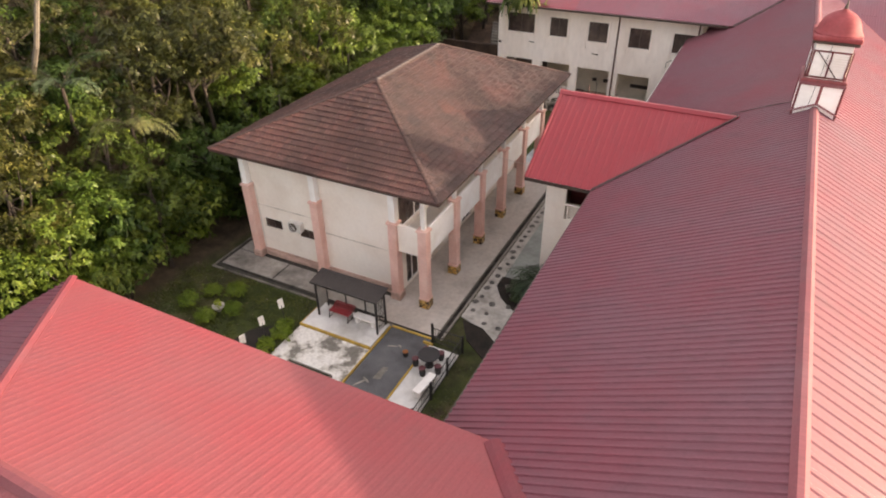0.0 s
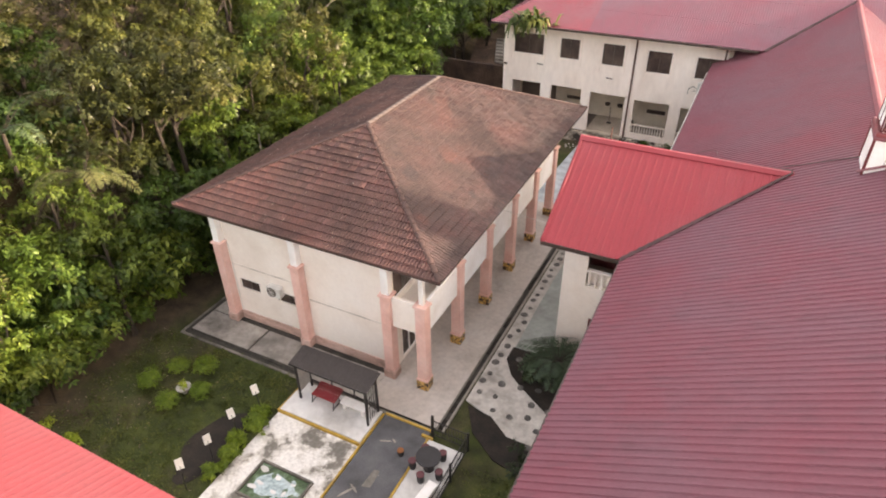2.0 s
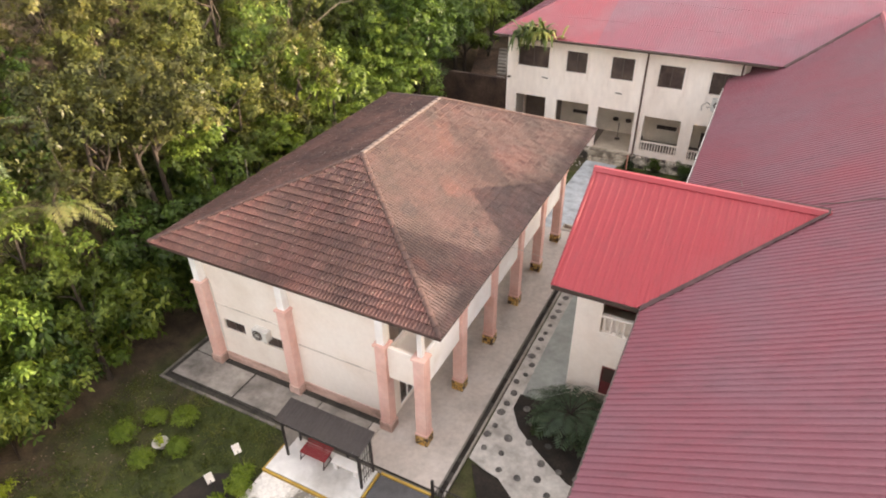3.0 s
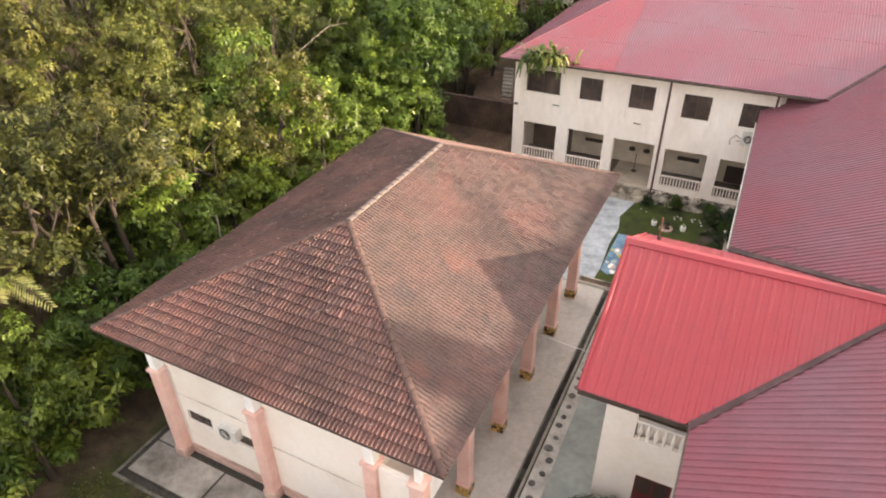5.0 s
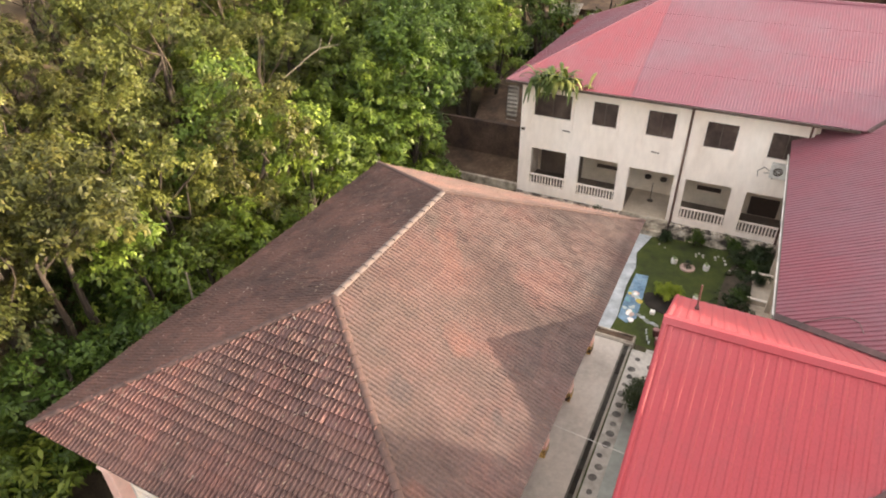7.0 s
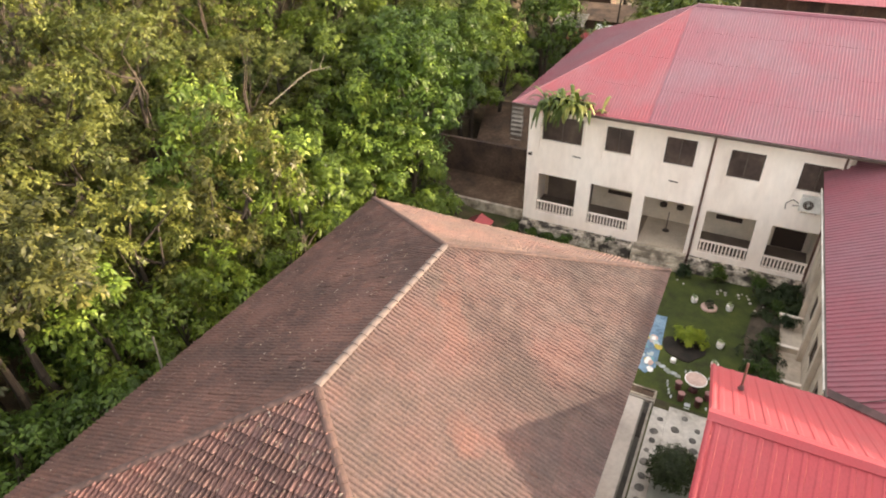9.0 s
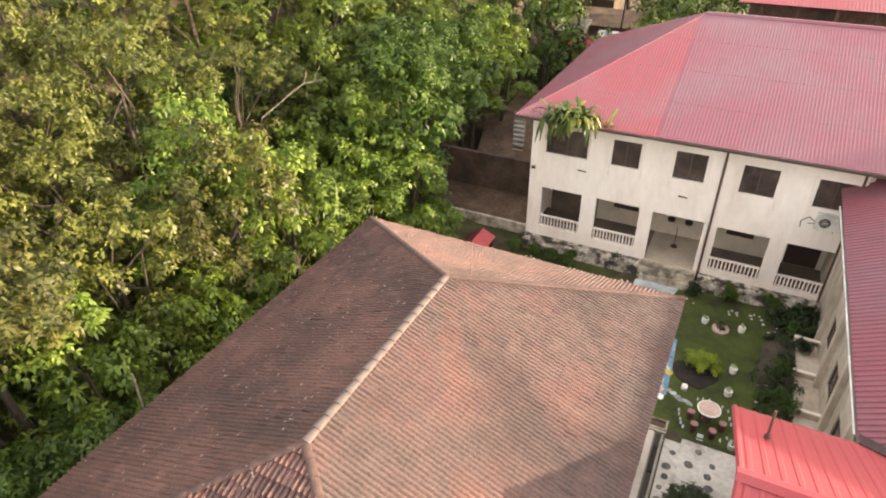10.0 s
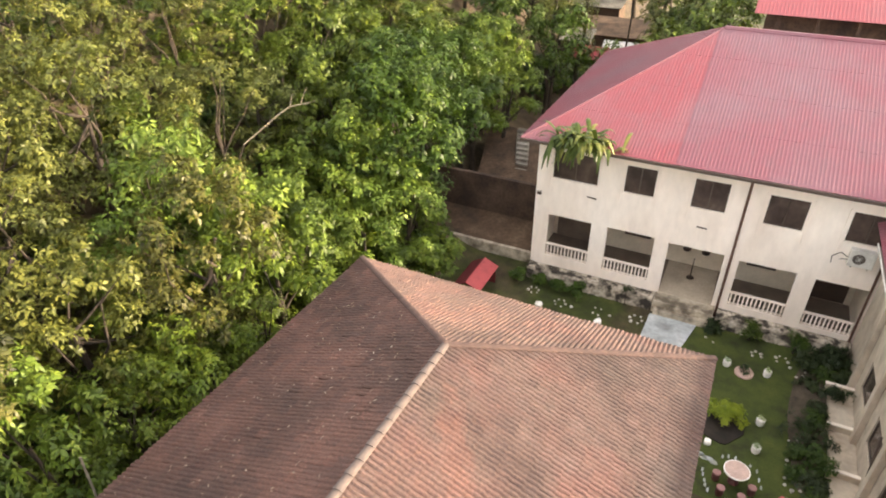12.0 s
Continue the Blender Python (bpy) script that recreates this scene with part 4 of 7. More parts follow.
def broad_tree(seed, height, radius, mat, clumps=46, per=140, size=0.225, label="", bare=0.32):
    rng = np.random.default_rng(seed)
    t = thing("tree", (0, 0, 0), label, "tree")
    centres, radii = [], []
    mid = height * (bare + 1) / 2
    half = height * (1 - bare) / 2
    while len(centres) < clumps:
        p = rng.uniform(-1, 1, 3)
        if np.linalg.norm(p) > 1 or np.linalg.norm(p) < 0.55 or p[2] < -0.75:
            continue
        lob = 1 + 0.25 * math.sin(3 * math.atan2(p[1], p[0]) + seed)
        centres.append((p[0] * radius * lob, p[1] * radius * lob, mid + p[2] * half))
        radii.append(radius * rng.uniform(0.17, 0.31))
    centres, radii = np.array(centres), np.array(radii)
    bm = B()
    top = Vector((rng.normal() * 0.3, rng.normal() * 0.3, height * 0.72))
    limb(bm, (0, 0, -1.0), top, height * 0.022 + 0.05, 0.05, rng, 5, 0.06)
    for k in rng.choice(clumps, 8, replace=False):
        f = rng.uniform(max(0.4, bare + 0.1), 0.95)
        limb(bm, Vector((0, 0, 0)).lerp(top, f), centres[k], 0.055, 0.014, rng)
    part("trunk", bm, M_WOOD, t, "grey-brown trunk and limbs", local=True)
    part("crown", leaf_mesh("crown", centres, radii, per, size, mat, rng), mat, t, local=True)
    return t


KINDS = [
    broad_tree(1, 8.5, 2.5, L_BROAD, per=160, size=0.20, label="broadleaved tree with a dense mid-green crown"),
    broad_tree(2, 9.5, 2.4, L_OLIVE, per=190, size=0.165, label="tall tree with fine olive-green leaves"),
    broad_tree(3, 7.0, 2.3, L_DEEP, clumps=42, label="dense tree with deep green leaves"),
    broad_tree(4, 7.5, 2.2, L_BRIGHT, clumps=42, size=0.235, label="young tree with bright green leaves", bare=0.2),
    broad_tree(5, 10.0, 2.8, L_BROAD, clumps=50, per=140, size=0.24, label="tall spreading tree with green leaves"),
    broad_tree(6, 8.0, 2.6, L_OLIVE, clumps=44, per=180, size=0.175, label="tree with yellowish olive leaves", bare=0.25),
    broad_tree(10, 9.0, 2.5, L_DUSK, clumps=46, per=175, size=0.18, label="tree with fine dusky olive leaves"),
]
FAR_KINDS = [
    broad_tree(7, 9.0, 2.6, L_BROAD, clumps=36, per=77, size=0.34, label="distant tree with a rounded green crown"),
    broad_tree(8, 10.0, 2.6, L_OLIVE, clumps=36, per=77, size=0.32, label="distant tree with an olive-green crown"),
    broad_tree(9, 8.5, 2.5, L_DEEP, clumps=36, per=77, size=0.34, label="distant tree with a deep green crown"),
]


def plant(kind, x, y, s, rng, tall=1.0):
    copy = copy_thing(kind, pose(0, 0, 0))
    copy.matrix_basis = pose(x, y, lift(x, y) - 0.2, rng.normal() * 4, rng.normal() * 4, rng.uniform(0, 360)) @ Matrix.Diagonal((s, s, s * tall * rng.uniform(0.92, 1.1), 1))
    tagged(copy, group="woodland trees")


def in_clearing(x, y):
    """Two open strips in the wood, where brown hillside and bare trunks show."""
    strip = -36 < x < -12.9 and abs(y - (-4.3 - 0.6 * (x + 15))) < 2.1
    return strip or (x + 11.2) ** 2 + (y + 1.6) ** 2 < 1.8


def forest():
    rng = np.random.default_rng(11)
    spots = [(-11.4, -6.7), (-13.9, -7.4), (-10.6, -6.0), (-12.3, -0.5)]
    zones = [(46, (-15.5, -9.3), (-27, 31), 2.35, 1.0), (64, (-25, -15.5), (-27, 44), 2.85, 1.08), (26, (-46, -25), (-8, 78), 4.6, 1.45), (22, (-26, 2.5), (47, 60), 3.9, 1.2), (16, (-40, 2), (60, 84), 4.6, 1.5), (8, (-15, -10.5), (32, 46), 3.0, 1.05)]
    for want, xr, yr, gap, grow in zones:
        tries, got = 0, 0
        while got < want and tries < 6000:
            tries += 1
            x, y = rng.uniform(*xr), rng.uniform(*yr)
            if (x > -13 and 24.0 < y < 32) or (-13 < x < -2 and 49.5 < y < 76) or in_clearing(x, y):
                continue
            if all((x - a) ** 2 + (y - c) ** 2 > gap * gap for a, c in spots):
                spots.append((x, y))
                got += 1
                edge = x > -11.5 and y < 30
                front = x > -15 and -9 < y < 14
                if edge:
                    pick = rng.choice([3, 3, 0, 3] if y > 6 else [0, 3, 0, 5] if y > 1 else [2, 0, 2, 0] if y > -5 else [3, 0, 3, 5])
                elif x > -16.5 and y > 8:
                    pick = rng.choice([3, 3, 0, 3])
                elif x > -25 and 1 < y < 8:
                    pick = rng.choice([6, 5, 6, 1, 5])
                elif x > -25 and 1 < y < 17:
                    pick = rng.choice([5, 1, 5, 5, 0])
                elif y < 1:
                    pick = rng.choice([0, 2, 6, 0] if x > -15 else [2, 6, 2, 6])
                elif y < 24:
                    pick = rng.choice([1, 5, 0, 6])
                else:
                    pick = rng.choice([0, 2, 0, 1])
                kind = FAR_KINDS[int(rng.integers(0, 3))] if grow > 1.1 else KINDS[int(pick)]
                size = rng.uniform(0.95, 1.18) if front and x < -10 else rng.uniform(0.72, 0.95) if edge else rng.uniform(0.85, 1.15)
                plant(kind, x, y, size * grow, rng, 1.12 if front else 1.0)
    # tall deep green trees beside the lower garden
    tall = broad_tree(11, 10.8, 3.5, L_FRESH, clumps=64, per=165, size=0.27, label="tall tree with a dense fresh green crown beside the garden")
    for x, y, s in ((-10.3, 23.4, 1.0), (-10.6, 26.4, 1.0), (-11.8, 33.8, 0.9)):
        plant(tall, x, y, s, rng, 1.05)
    high = broad_tree(12, 11.6, 2.6, L_DUSK, clumps=44, per=145, size=0.21, label="tree with a bare lower trunk and a high dusky crown", bare=0.64)
    plant(high, -12.25, 0.0, 1.0, rng)
    high.location = (-12.3, -0.95, lift(-12.3, -0.95) - 0.2)
    tagged(high, group="woodland trees")
    for x, y, s in ((-9.1, 19.8, 1.0), (-9.4, 16.8, 0.95)):
        plant(KINDS[3], x, y, s, rng)
    tall.location = (-13.5, 28.5, lift(-13.5, 28.5) - 0.2)
    tagged(tall, group="woodland trees")


forest()
# the patterns stand among the others on the hillside
for kind, (x, y) in zip(KINDS + FAR_KINDS, ((-27, -11), (-28, 11), (-27, 16), (-28, 23), (-27, 30), (-29, -14), (-28, 37), (-32, 36), (-33, 12), (-33, 24))):
    kind.location = (x, y, lift(x, y) - 0.2)
    tagged(kind, group="woodland trees")

# ---- tiled roof of the hall ----
def tile_material(name, tones, patches=(), vary=1.0, dash=None):
    """Clay tiles; patches: (x, y, half width, half length, turn, colour, strength) of old stains and painted shade with
    soft ragged edges.
    """
    m, nodes, links, b = material(name)
    geo = nodes.new("ShaderNodeNewGeometry")
    info = nodes.new("ShaderNodeObjectInfo")

    def at(scale, detail=5.0):
        n = nodes.new("ShaderNodeTexNoise")
        n.inputs["Scale"].default_value, n.inputs["Detail"].default_value = scale, detail
        links.new(geo.outputs["Position"], n.inputs["Vector"])
        return n.outputs[0]

    col = ramp(nodes, links, at(0.45, 6.0), tones)
    for x, y, rx, ry, turn, tone, strength in patches:
        mp = nodes.new("ShaderNodeMapping")
        mp.vector_type = "TEXTURE"
        mp.inputs["Location"].default_value, mp.inputs["Rotation"].default_value, mp.inputs["Scale"].default_value = (x, y, 0), (0, 0, radians(turn)), (rx, ry, 1000)
        links.new(geo.outputs["Position"], mp.inputs[0])
        far = nodes.new("ShaderNodeVectorMath")
        far.operation = "LENGTH"
        links.new(mp.outputs[0], far.inputs[0])
        ragged = nodes.new("ShaderNodeMath")
        ragged.operation = "MULTIPLY_ADD"
        links.new(at(1.3, 5.0), ragged.inputs[0])
        ragged.inputs[1].default_value = 0.9
        links.new(far.outputs["Value"], ragged.inputs[2])
        col = mixed(nodes, links, ramp(nodes, links, ragged.outputs[0], [(0.75, (strength,) * 3), (1.65, (0, 0, 0))]), col, tone)
    lichen = ramp(nodes, links, at(1.7), [(0.52, (0, 0, 0)), (0.75, (0.6,) * 3)])
    col = mixed(nodes, links, lichen, col, tuple(c * 1.1 + 0.018 for c in tones[1][1]))
    soot = ramp(nodes, links, at(0.32, 7.0), [(0.36, (0.70, 0.68, 0.69)), (0.50, (1, 1, 1))])
    col = mixed(nodes, links, 1.0, col, soot, "MULTIPLY")
    for source in (info.outputs["Random"], geo.outputs["Random Per Island"]):
        col = mixed(nodes, links, 1.0, col, ramp(nodes, links, source, [(p, tuple(1 + (c - 1) * vary for c in tone)) for p, tone in ((0.0, (0.82, 0.81, 0.84)), (0.35, (0.96, 0.95, 0.97)), (0.7, (1.03, 0.99, 0.97)), (0.92, (1.08, 1.01, 0.99)), (1.0, (1.34, 1.28, 1.27)))]), "MULTIPLY")
    if dash:
        # streaks down the rolls, painting broken highlights into the colour
        worn = noise_at(nodes, links, 1.0, 4.0, dash, 0.6)
        col = mixed(nodes, links, 1.0, col, ramp(nodes, links, worn, [(0.30, (0.80, 0.79, 0.80)), (0.55, (1, 1, 1)), (0.72, (1.22, 1.20, 1.18))]), "MULTIPLY")
    fine = at(16.0)
    col = mixed(nodes, links, 1.0, col, ramp(nodes, links, fine, [(0.28, (0.60,) * 3), (0.56, (1, 1, 1)), (0.74, (1.35, 1.33, 1.30))]), "MULTIPLY")
    links.new(col, b.inputs["Base Color"])
    b.inputs["Roughness"].default_value = 0.85
    bumped(nodes, links, b, fine, 0.35, 0.015)
    return m


M_CLAY = tile_material("weathered_clay_tile", [(0.36, (0.118, 0.071, 0.063)), (0.50, (0.142, 0.080, 0.071)), (0.64, (0.166, 0.083, 0.073))])
PINK_CLAY, SOOT_SHADE = (0.165, 0.074, 0.058), (0.060, 0.046, 0.044)
# the dark patch at (5.2, 2.6) paints the porch's shadow deeper
M_CLAY_EAST = tile_material("stained_shaded_clay_tile", [(0.34, (0.078, 0.054, 0.047)), (0.50, (0.098, 0.061, 0.053)), (0.66, (0.122, 0.064, 0.055))], [(1.5, 4.6, 0.85, 3.2, 34, PINK_CLAY, 0.5), (3.6, 1.3, 1.0, 1.5, 40, PINK_CLAY, 0.55), (3.0, -1.5, 0.75, 1.15, 15, SOOT_SHADE, 0.7), (5.2, 2.6, 1.0, 1.7, 10, SOOT_SHADE, 0.5), (5.4, -0.3, 0.35, 0.6, 30, SOOT_SHADE, 0.7), (6.0, 8.0, 0.6, 2.2, 0, SOOT_SHADE, 0.35), (4.6, -3.6, 0.8, 0.6, 30, PINK_CLAY, 0.5)], 0.45, (2.0, 11.0, 2.0))
# the west slope's darker copy: its shade is put into the mossy colour
M_CLAY_MOSS_SHADE = tile_material("mossy_shaded_clay_tile", [(0.34, (0.074, 0.039, 0.030)), (0.50, (0.100, 0.050, 0.038)), (0.68, (0.132, 0.065, 0.049))])
# the north hip's darker copy: weaker light is put into its colour
M_CLAY_DIM = tile_material("dimmed_brown_clay_tile", [(0.36, (0.100, 0.066, 0.054)), (0.50, (0.116, 0.072, 0.059)), (0.64, (0.138, 0.074, 0.060))])
TW, TE = 0.290, 0.355
PROFILE = tuple((x * TW / 0.33, h) for x, h in ((0.0, -0.022), (0.036, -0.022), (0.056, 0.012), (0.100, 0.036), (0.145, 0.012), (0.165, -0.022), (0.201, -0.022), (0.221, 0.012), (0.265, 0.036), (0.310, 0.012), (0.33, -0.022)))


def tile_verts(gap):
    """One double-roll tile; gap: an open joint under the nose of the course above, in metres."""
    deep = 1.4 if gap else 0.55
    lift_by = 0.054 if gap else 0.042
    front = [(x, 0.0, h * deep + lift_by) for x, h in PROFILE]
    back = [(x, TE - gap if gap else TE + 0.05, h * deep + 0.004) for x, h in PROFILE]
    low = [(x, 0.0, -0.08 if gap else -0.02) for x, _ in PROFILE]
    n = len(PROFILE)
    faces = [(k, k + 1, n + k + 1, n + k) for k in range(n - 1)] + [(2 * n + k, 2 * n + k + 1, k + 1, k) for k in range(n - 1)]
    return np.array(front + back + low), faces


def tile_slope(parent, origin, along, up, width, run, cuts, singles, label, clay, gap=0.0):
    o, a, u = Vector(origin), Vector(along).normalized(), Vector(up).normalized()
    n = a.cross(u).normalized()
    tv, tf = tile_verts(gap)
    under = 0.09 if gap else 0.03
    frame_m = Matrix((a, u, n)).transposed()
    board = B()
    corners = [o - n * under, o + a * width - n * under, o + a * width + u * run - n * under, o + u * run - n * under]
    board.faces.new([board.verts.new(c) for c in corners])
    for p, q in cuts:
        bmesh.ops.bisect_plane(board, geom=[*board.verts, *board.edges, *board.faces], plane_co=p, plane_no=q, clear_outer=True)
    geo = bmesh.ops.extrude_face_region(board, geom=list(board.faces))
    bmesh.ops.translate(board, verts=[v for v in geo["geom"] if isinstance(v, bmesh.types.BMVert)], vec=-n * 0.05)
    bmesh.ops.recalc_face_normals(board, faces=board.faces)
    slope = part("roof_slope", board, M_TILE, parent, label)
    one = bpy.data.meshes.new("tile")
    one.from_pydata([tuple(v) for v in tv], [], tf)
    one.materials.append(clay)
    inner, rim = [], []
    for r in range(int(run / TE) + 1):
        for k in range(int(width / TW) + 1):
            base = o + a * (k * TW) + u * (r * TE - 0.04)
            quad = [base, base + a * TW, base + a * TW + u * TE, base + u * TE]
            sides = [[(c - Vector(p)).dot(Vector(q)) <= 0.001 for p, q in cuts] for c in quad]
            ok = [all(s) for s in sides]
            if all(ok):
                inner.append((r, k, base))
            elif any(ok):
                rim.append(base)
    picked = set()
    if singles:
        for r, k, base in inner:
            if singles(r, k, base) and len(picked) < 300:
                picked.add((r, k))
                t = new("tile", one)
                t.parent = slope
                t.matrix_basis = Matrix.Translation(base) @ frame_m.to_4x4()
    rest = [base for r, k, base in inner if (r, k) not in picked]
    fm = np.array(frame_m)
    if rest:
        rng = np.random.default_rng(len(rest))
        laid = []
        for base in rest:
            # no two tiles lie quite alike
            one_tile = tv.copy()
            one_tile[:, 2] = one_tile[:, 2] * rng.uniform(0.75, 1.3) + (one_tile[:, 0] - TW / 2) * rng.normal() * 0.05
            laid.append(one_tile @ fm.T + np.array(base))
        allv = np.concatenate(laid)
        allf = [tuple(i + j * len(tv) for i in f) for j in range(len(rest)) for f in tf]
        me = bpy.data.meshes.new("tile_field")
        me.from_pydata(allv.tolist(), [], allf)
        me.materials.append(clay)
        tagged(part("tile_field", me, clay, slope), kind="stuff")
    g = B()
    for base in rim:
        vs = [g.verts.new(frame_m @ Vector(v) + base) for v in tv]
        for f in tf:
            g.faces.new([vs[i] for i in f])
    for p, q in cuts:
        bmesh.ops.bisect_plane(g, geom=[*g.verts, *g.edges, *g.faces], plane_co=p, plane_no=q, clear_outer=True)
    tagged(part("cut_tiles", g, clay, slope), kind="stuff")
    return slope


def hip_tiles(parent, a, b, mat, name, length=0.42, half=0.12):
    """Half-round capping tiles laid end over end up a hip or along a ridge, each a piece of its own."""
    a, b = Vector(a), Vector(b)
    d = (b - a).normalized()
    count = int((b - a).length / length)
    s = Vector((d.y, -d.x, 0)).normalized()
    n = s.cross(d)
    n = -n if n.z < 0 else n
    g = bpy.data.meshes.new("cap_tile")
    vs, fs, seg = [], [], 6
    for y, lift_by, w in ((0.0, 0.035, 1.06), (length + 0.05, 0.008, 0.94)):
        for k in range(seg + 1):
            t = math.pi * k / seg
            vs.append((-math.cos(t) * half * w, y, math.sin(t) * half * 0.55 + lift_by - 0.04))
    for k in range(seg):
        fs.append((k, k + 1, seg + 2 + k, seg + 1 + k))
    fs.append(tuple(range(seg + 1)))
    g.from_pydata(vs, [], fs)
    g.materials.append(mat)
    m = Matrix((s, d, n)).transposed().to_4x4()
    head = part(name, rod(B(), a - n * 0.1, b - n * 0.1, 0.05, seg=6), M_CONCRETE, parent, "row of half-round capping tiles in mortar")
    for k in range(count):
        t = new("cap_tile", g)
        t.parent = head
        t.matrix_basis = Matrix.Translation(a + d * (k * (b - a).length / count)) @ m
    return head


def hall_roof():
    r0, r1 = Vector((0, ARY0, ARZ)), Vector((0, ARY1, ARZ))
    cs = {"sw": Vector((AX0, AY0, AEZ)), "se": Vector((AX1, AY0, AEZ)), "ne": Vector((AX1, AY1, AEZ)), "nw": Vector((AX0, AY1, AEZ))}

    def fence(p, q, inside):
        """An upright cutting plane through p and q, facing away from the point inside."""
        d = q - p
        n = Vector((d.y, -d.x, 0)).normalized()
        return (p, -n if (Vector(inside) - p).dot(n) > 0 else n)

    def slope(c0, c1, top0, top1, label, singles=None, clay=M_CLAY, gap=0.0):
        along = (c1 - c0)
        width = along.length
        a = along.normalized()
        w = top0 - c0
        up = w - a * w.dot(a)
        inside = (c0 + c1 + top0 + top1) / 4
        cuts = [fence(c0, top0, inside), fence(c1, top1, inside)]
        if (top1 - top0).length > 0.1:
            cuts.append(fence(top0, top1, inside))
        tile_slope(hall_building, c0, a, up, width, up.length, cuts, singles, label, clay, gap)

    slope(cs["sw"], cs["se"], r0, r0, "shaded brown tiled hip", lambda r, k, p: True, gap=0.006)
    slope(cs["se"], cs["ne"], r0, r1, "faded terracotta tiled slope with dark lichen and painted shade patches", lambda r, k, p: p.y < 4.5 and r > 5, M_CLAY_EAST)
    slope(cs["ne"], cs["nw"], r1, r1, "brown tiled hip", None, M_CLAY_DIM)
    slope(cs["nw"], cs["sw"], r1, r0, "dark mossy brown tiled slope, west shade in its colour", None, M_CLAY_MOSS_SHADE)
    up = Vector((0, 0, 0.04))
    for c, r in (("sw", r0), ("se", r0), ("ne", r1), ("nw", r1)):
        hip_tiles(hall_building, cs[c] + up, r + up, M_TILE_CAP, "hip_capping")
    hip_tiles(hall_building, r0 + up, r1 + up, M_RIDGE_WHITE, "ridge_capping")
    g = B()
    for x0, y0, x1, y1 in ((AX0, AY0 + 0.03, AX0 + 0.03, AY1 - 0.03), (AX1 - 0.03, AY0 + 0.03, AX1, AY1 - 0.03), (AX0, AY0, AX1, AY0 + 0.028), (AX0, AY1 - 0.028, AX1, AY1)):
        box(g, x0, y0, AEZ - 0.16, x1, y1, AEZ - 0.035)
    part("fascia", g, M_FRAME, hall_building, "dark eaves board")


M_RIDGE_WHITE = surface("lime_streaked_ridge", (0.14, 0.112, 0.104), (0.07, 0.046, 0.040), (0.42, 0.40, 0.385), rough=0.85, coarse=0.7, fine=5.0, amount=0.35)
hall_roof()


def roof_litter():
    """Twigs and pale dead leaves blown onto the tiles."""
    rng = np.random.default_rng(14)
    v = []
    pw, ps = (ARZ - AEZ) / -AX0, (ARZ - AEZ) / (ARY0 - AY0)
    for k in range(430):
        if k % 3:
            x = AX0 + 0.3 + 5.9 * rng.random() ** 1.4
            y = rng.uniform(AY0 + (x - AX0) + 0.3, AY1 - (x - AX0) * 0.9 - 0.3)
            z, n = AEZ + (x - AX0) * pw, Vector((-pw, 0, 1)).normalized()
        else:
            y = rng.uniform(AY0 + 0.3, ARY0 - 0.6)
            half = AX1 * (ARY0 - y) / (ARY0 - AY0)
            x = rng.uniform(-half, half) * 0.95
            z, n = AEZ + (y - AY0) * ps, Vector((0, -ps, 1)).normalized()
        a = rng.uniform(0, 6.28)
        d = Vector((math.cos(a), math.sin(a), 0))
        d = (d - n * d.dot(n)).normalized()
        s = n.cross(d)
        ln, wd = (rng.uniform(0.06, 0.15), 0.008) if rng.random() < 0.35 else (rng.uniform(0.03, 0.07), 0.022)
        c = Vector((x, y, z)) + n * 0.115
        v += [c - d * ln, c - s * wd + n * 0.01, c + d * ln, c + s * wd + n * 0.01]
    tagged(new("leaf_litter", quads("leaf_litter", np.array([tuple(p) for p in v]), M_LITTER)), "pale twigs and dead leaves on the tiles", "leaf litter", kind="stuff")


M_LITTER = surface("dead_leaves", (0.30, 0.22, 0.16), (0.16, 0.10, 0.07), (0.50, 0.44, 0.38), rough=0.9, coarse=4.0, fine=12.0)
roof_litter()

# ---- paving, drains and the play yard ----
def flat(name, pts, z, mat, label, category="paving", thick=0.12):
    return solo(name, slab(B(), [(x, y, z) for x, y in pts], thick), mat, label, category, kind="structure")


def apron():
    base = flat("pavement", [(-7.10, -6.70), (6.86, -6.95), (6.86, 13.05), (-7.10, 13.05)], 0.085, M_DRAIN, "concrete apron round the hall with dark open joints")
    for x0, x1 in ((-7.08, -3.49), (-3.39, 0.3), (0.36, 2.9)):
        part("paving_panel", boxed(x0, -6.66, 0.0, x1, -5.12, 0.115, bevel=0.012), M_CONCRETE_PANEL, base)
    for k in range(7):
        y0 = -5.06 + k * 2.6
        part("paving_panel", boxed(-7.08, y0, 0.0, -6.02, min(13.0, y0 + 2.54), 0.115, bevel=0.012), M_CONCRETE_PANEL, base)
    for k in range(2):
        y0 = -6.90 + k * 9.98
        part("paving_panel", boxed(3.37, y0, 0.0, 6.855, y0 + 9.972, 0.118, bevel=0.004), M_WALK, base, "smooth pale walkway screed")
    part("paving_panel", boxed(2.96, -6.66, 0.0, 3.35, -5.12, 0.115), M_WALK, base)
    return base


M_CONCRETE_PANEL = surface("blotched_concrete", (0.34, 0.31, 0.28), (0.14, 0.125, 0.11), (0.44, 0.41, 0.37), rough=0.9, coarse=0.6, fine=4.0, amount=0.35, vary=0.15)
M_WALK = surface("pale_screed", (0.52, 0.465, 0.415), (0.38, 0.34, 0.305), (0.56, 0.515, 0.475), rough=0.75, coarse=0.5, fine=5.0, amount=0.2)
apron()


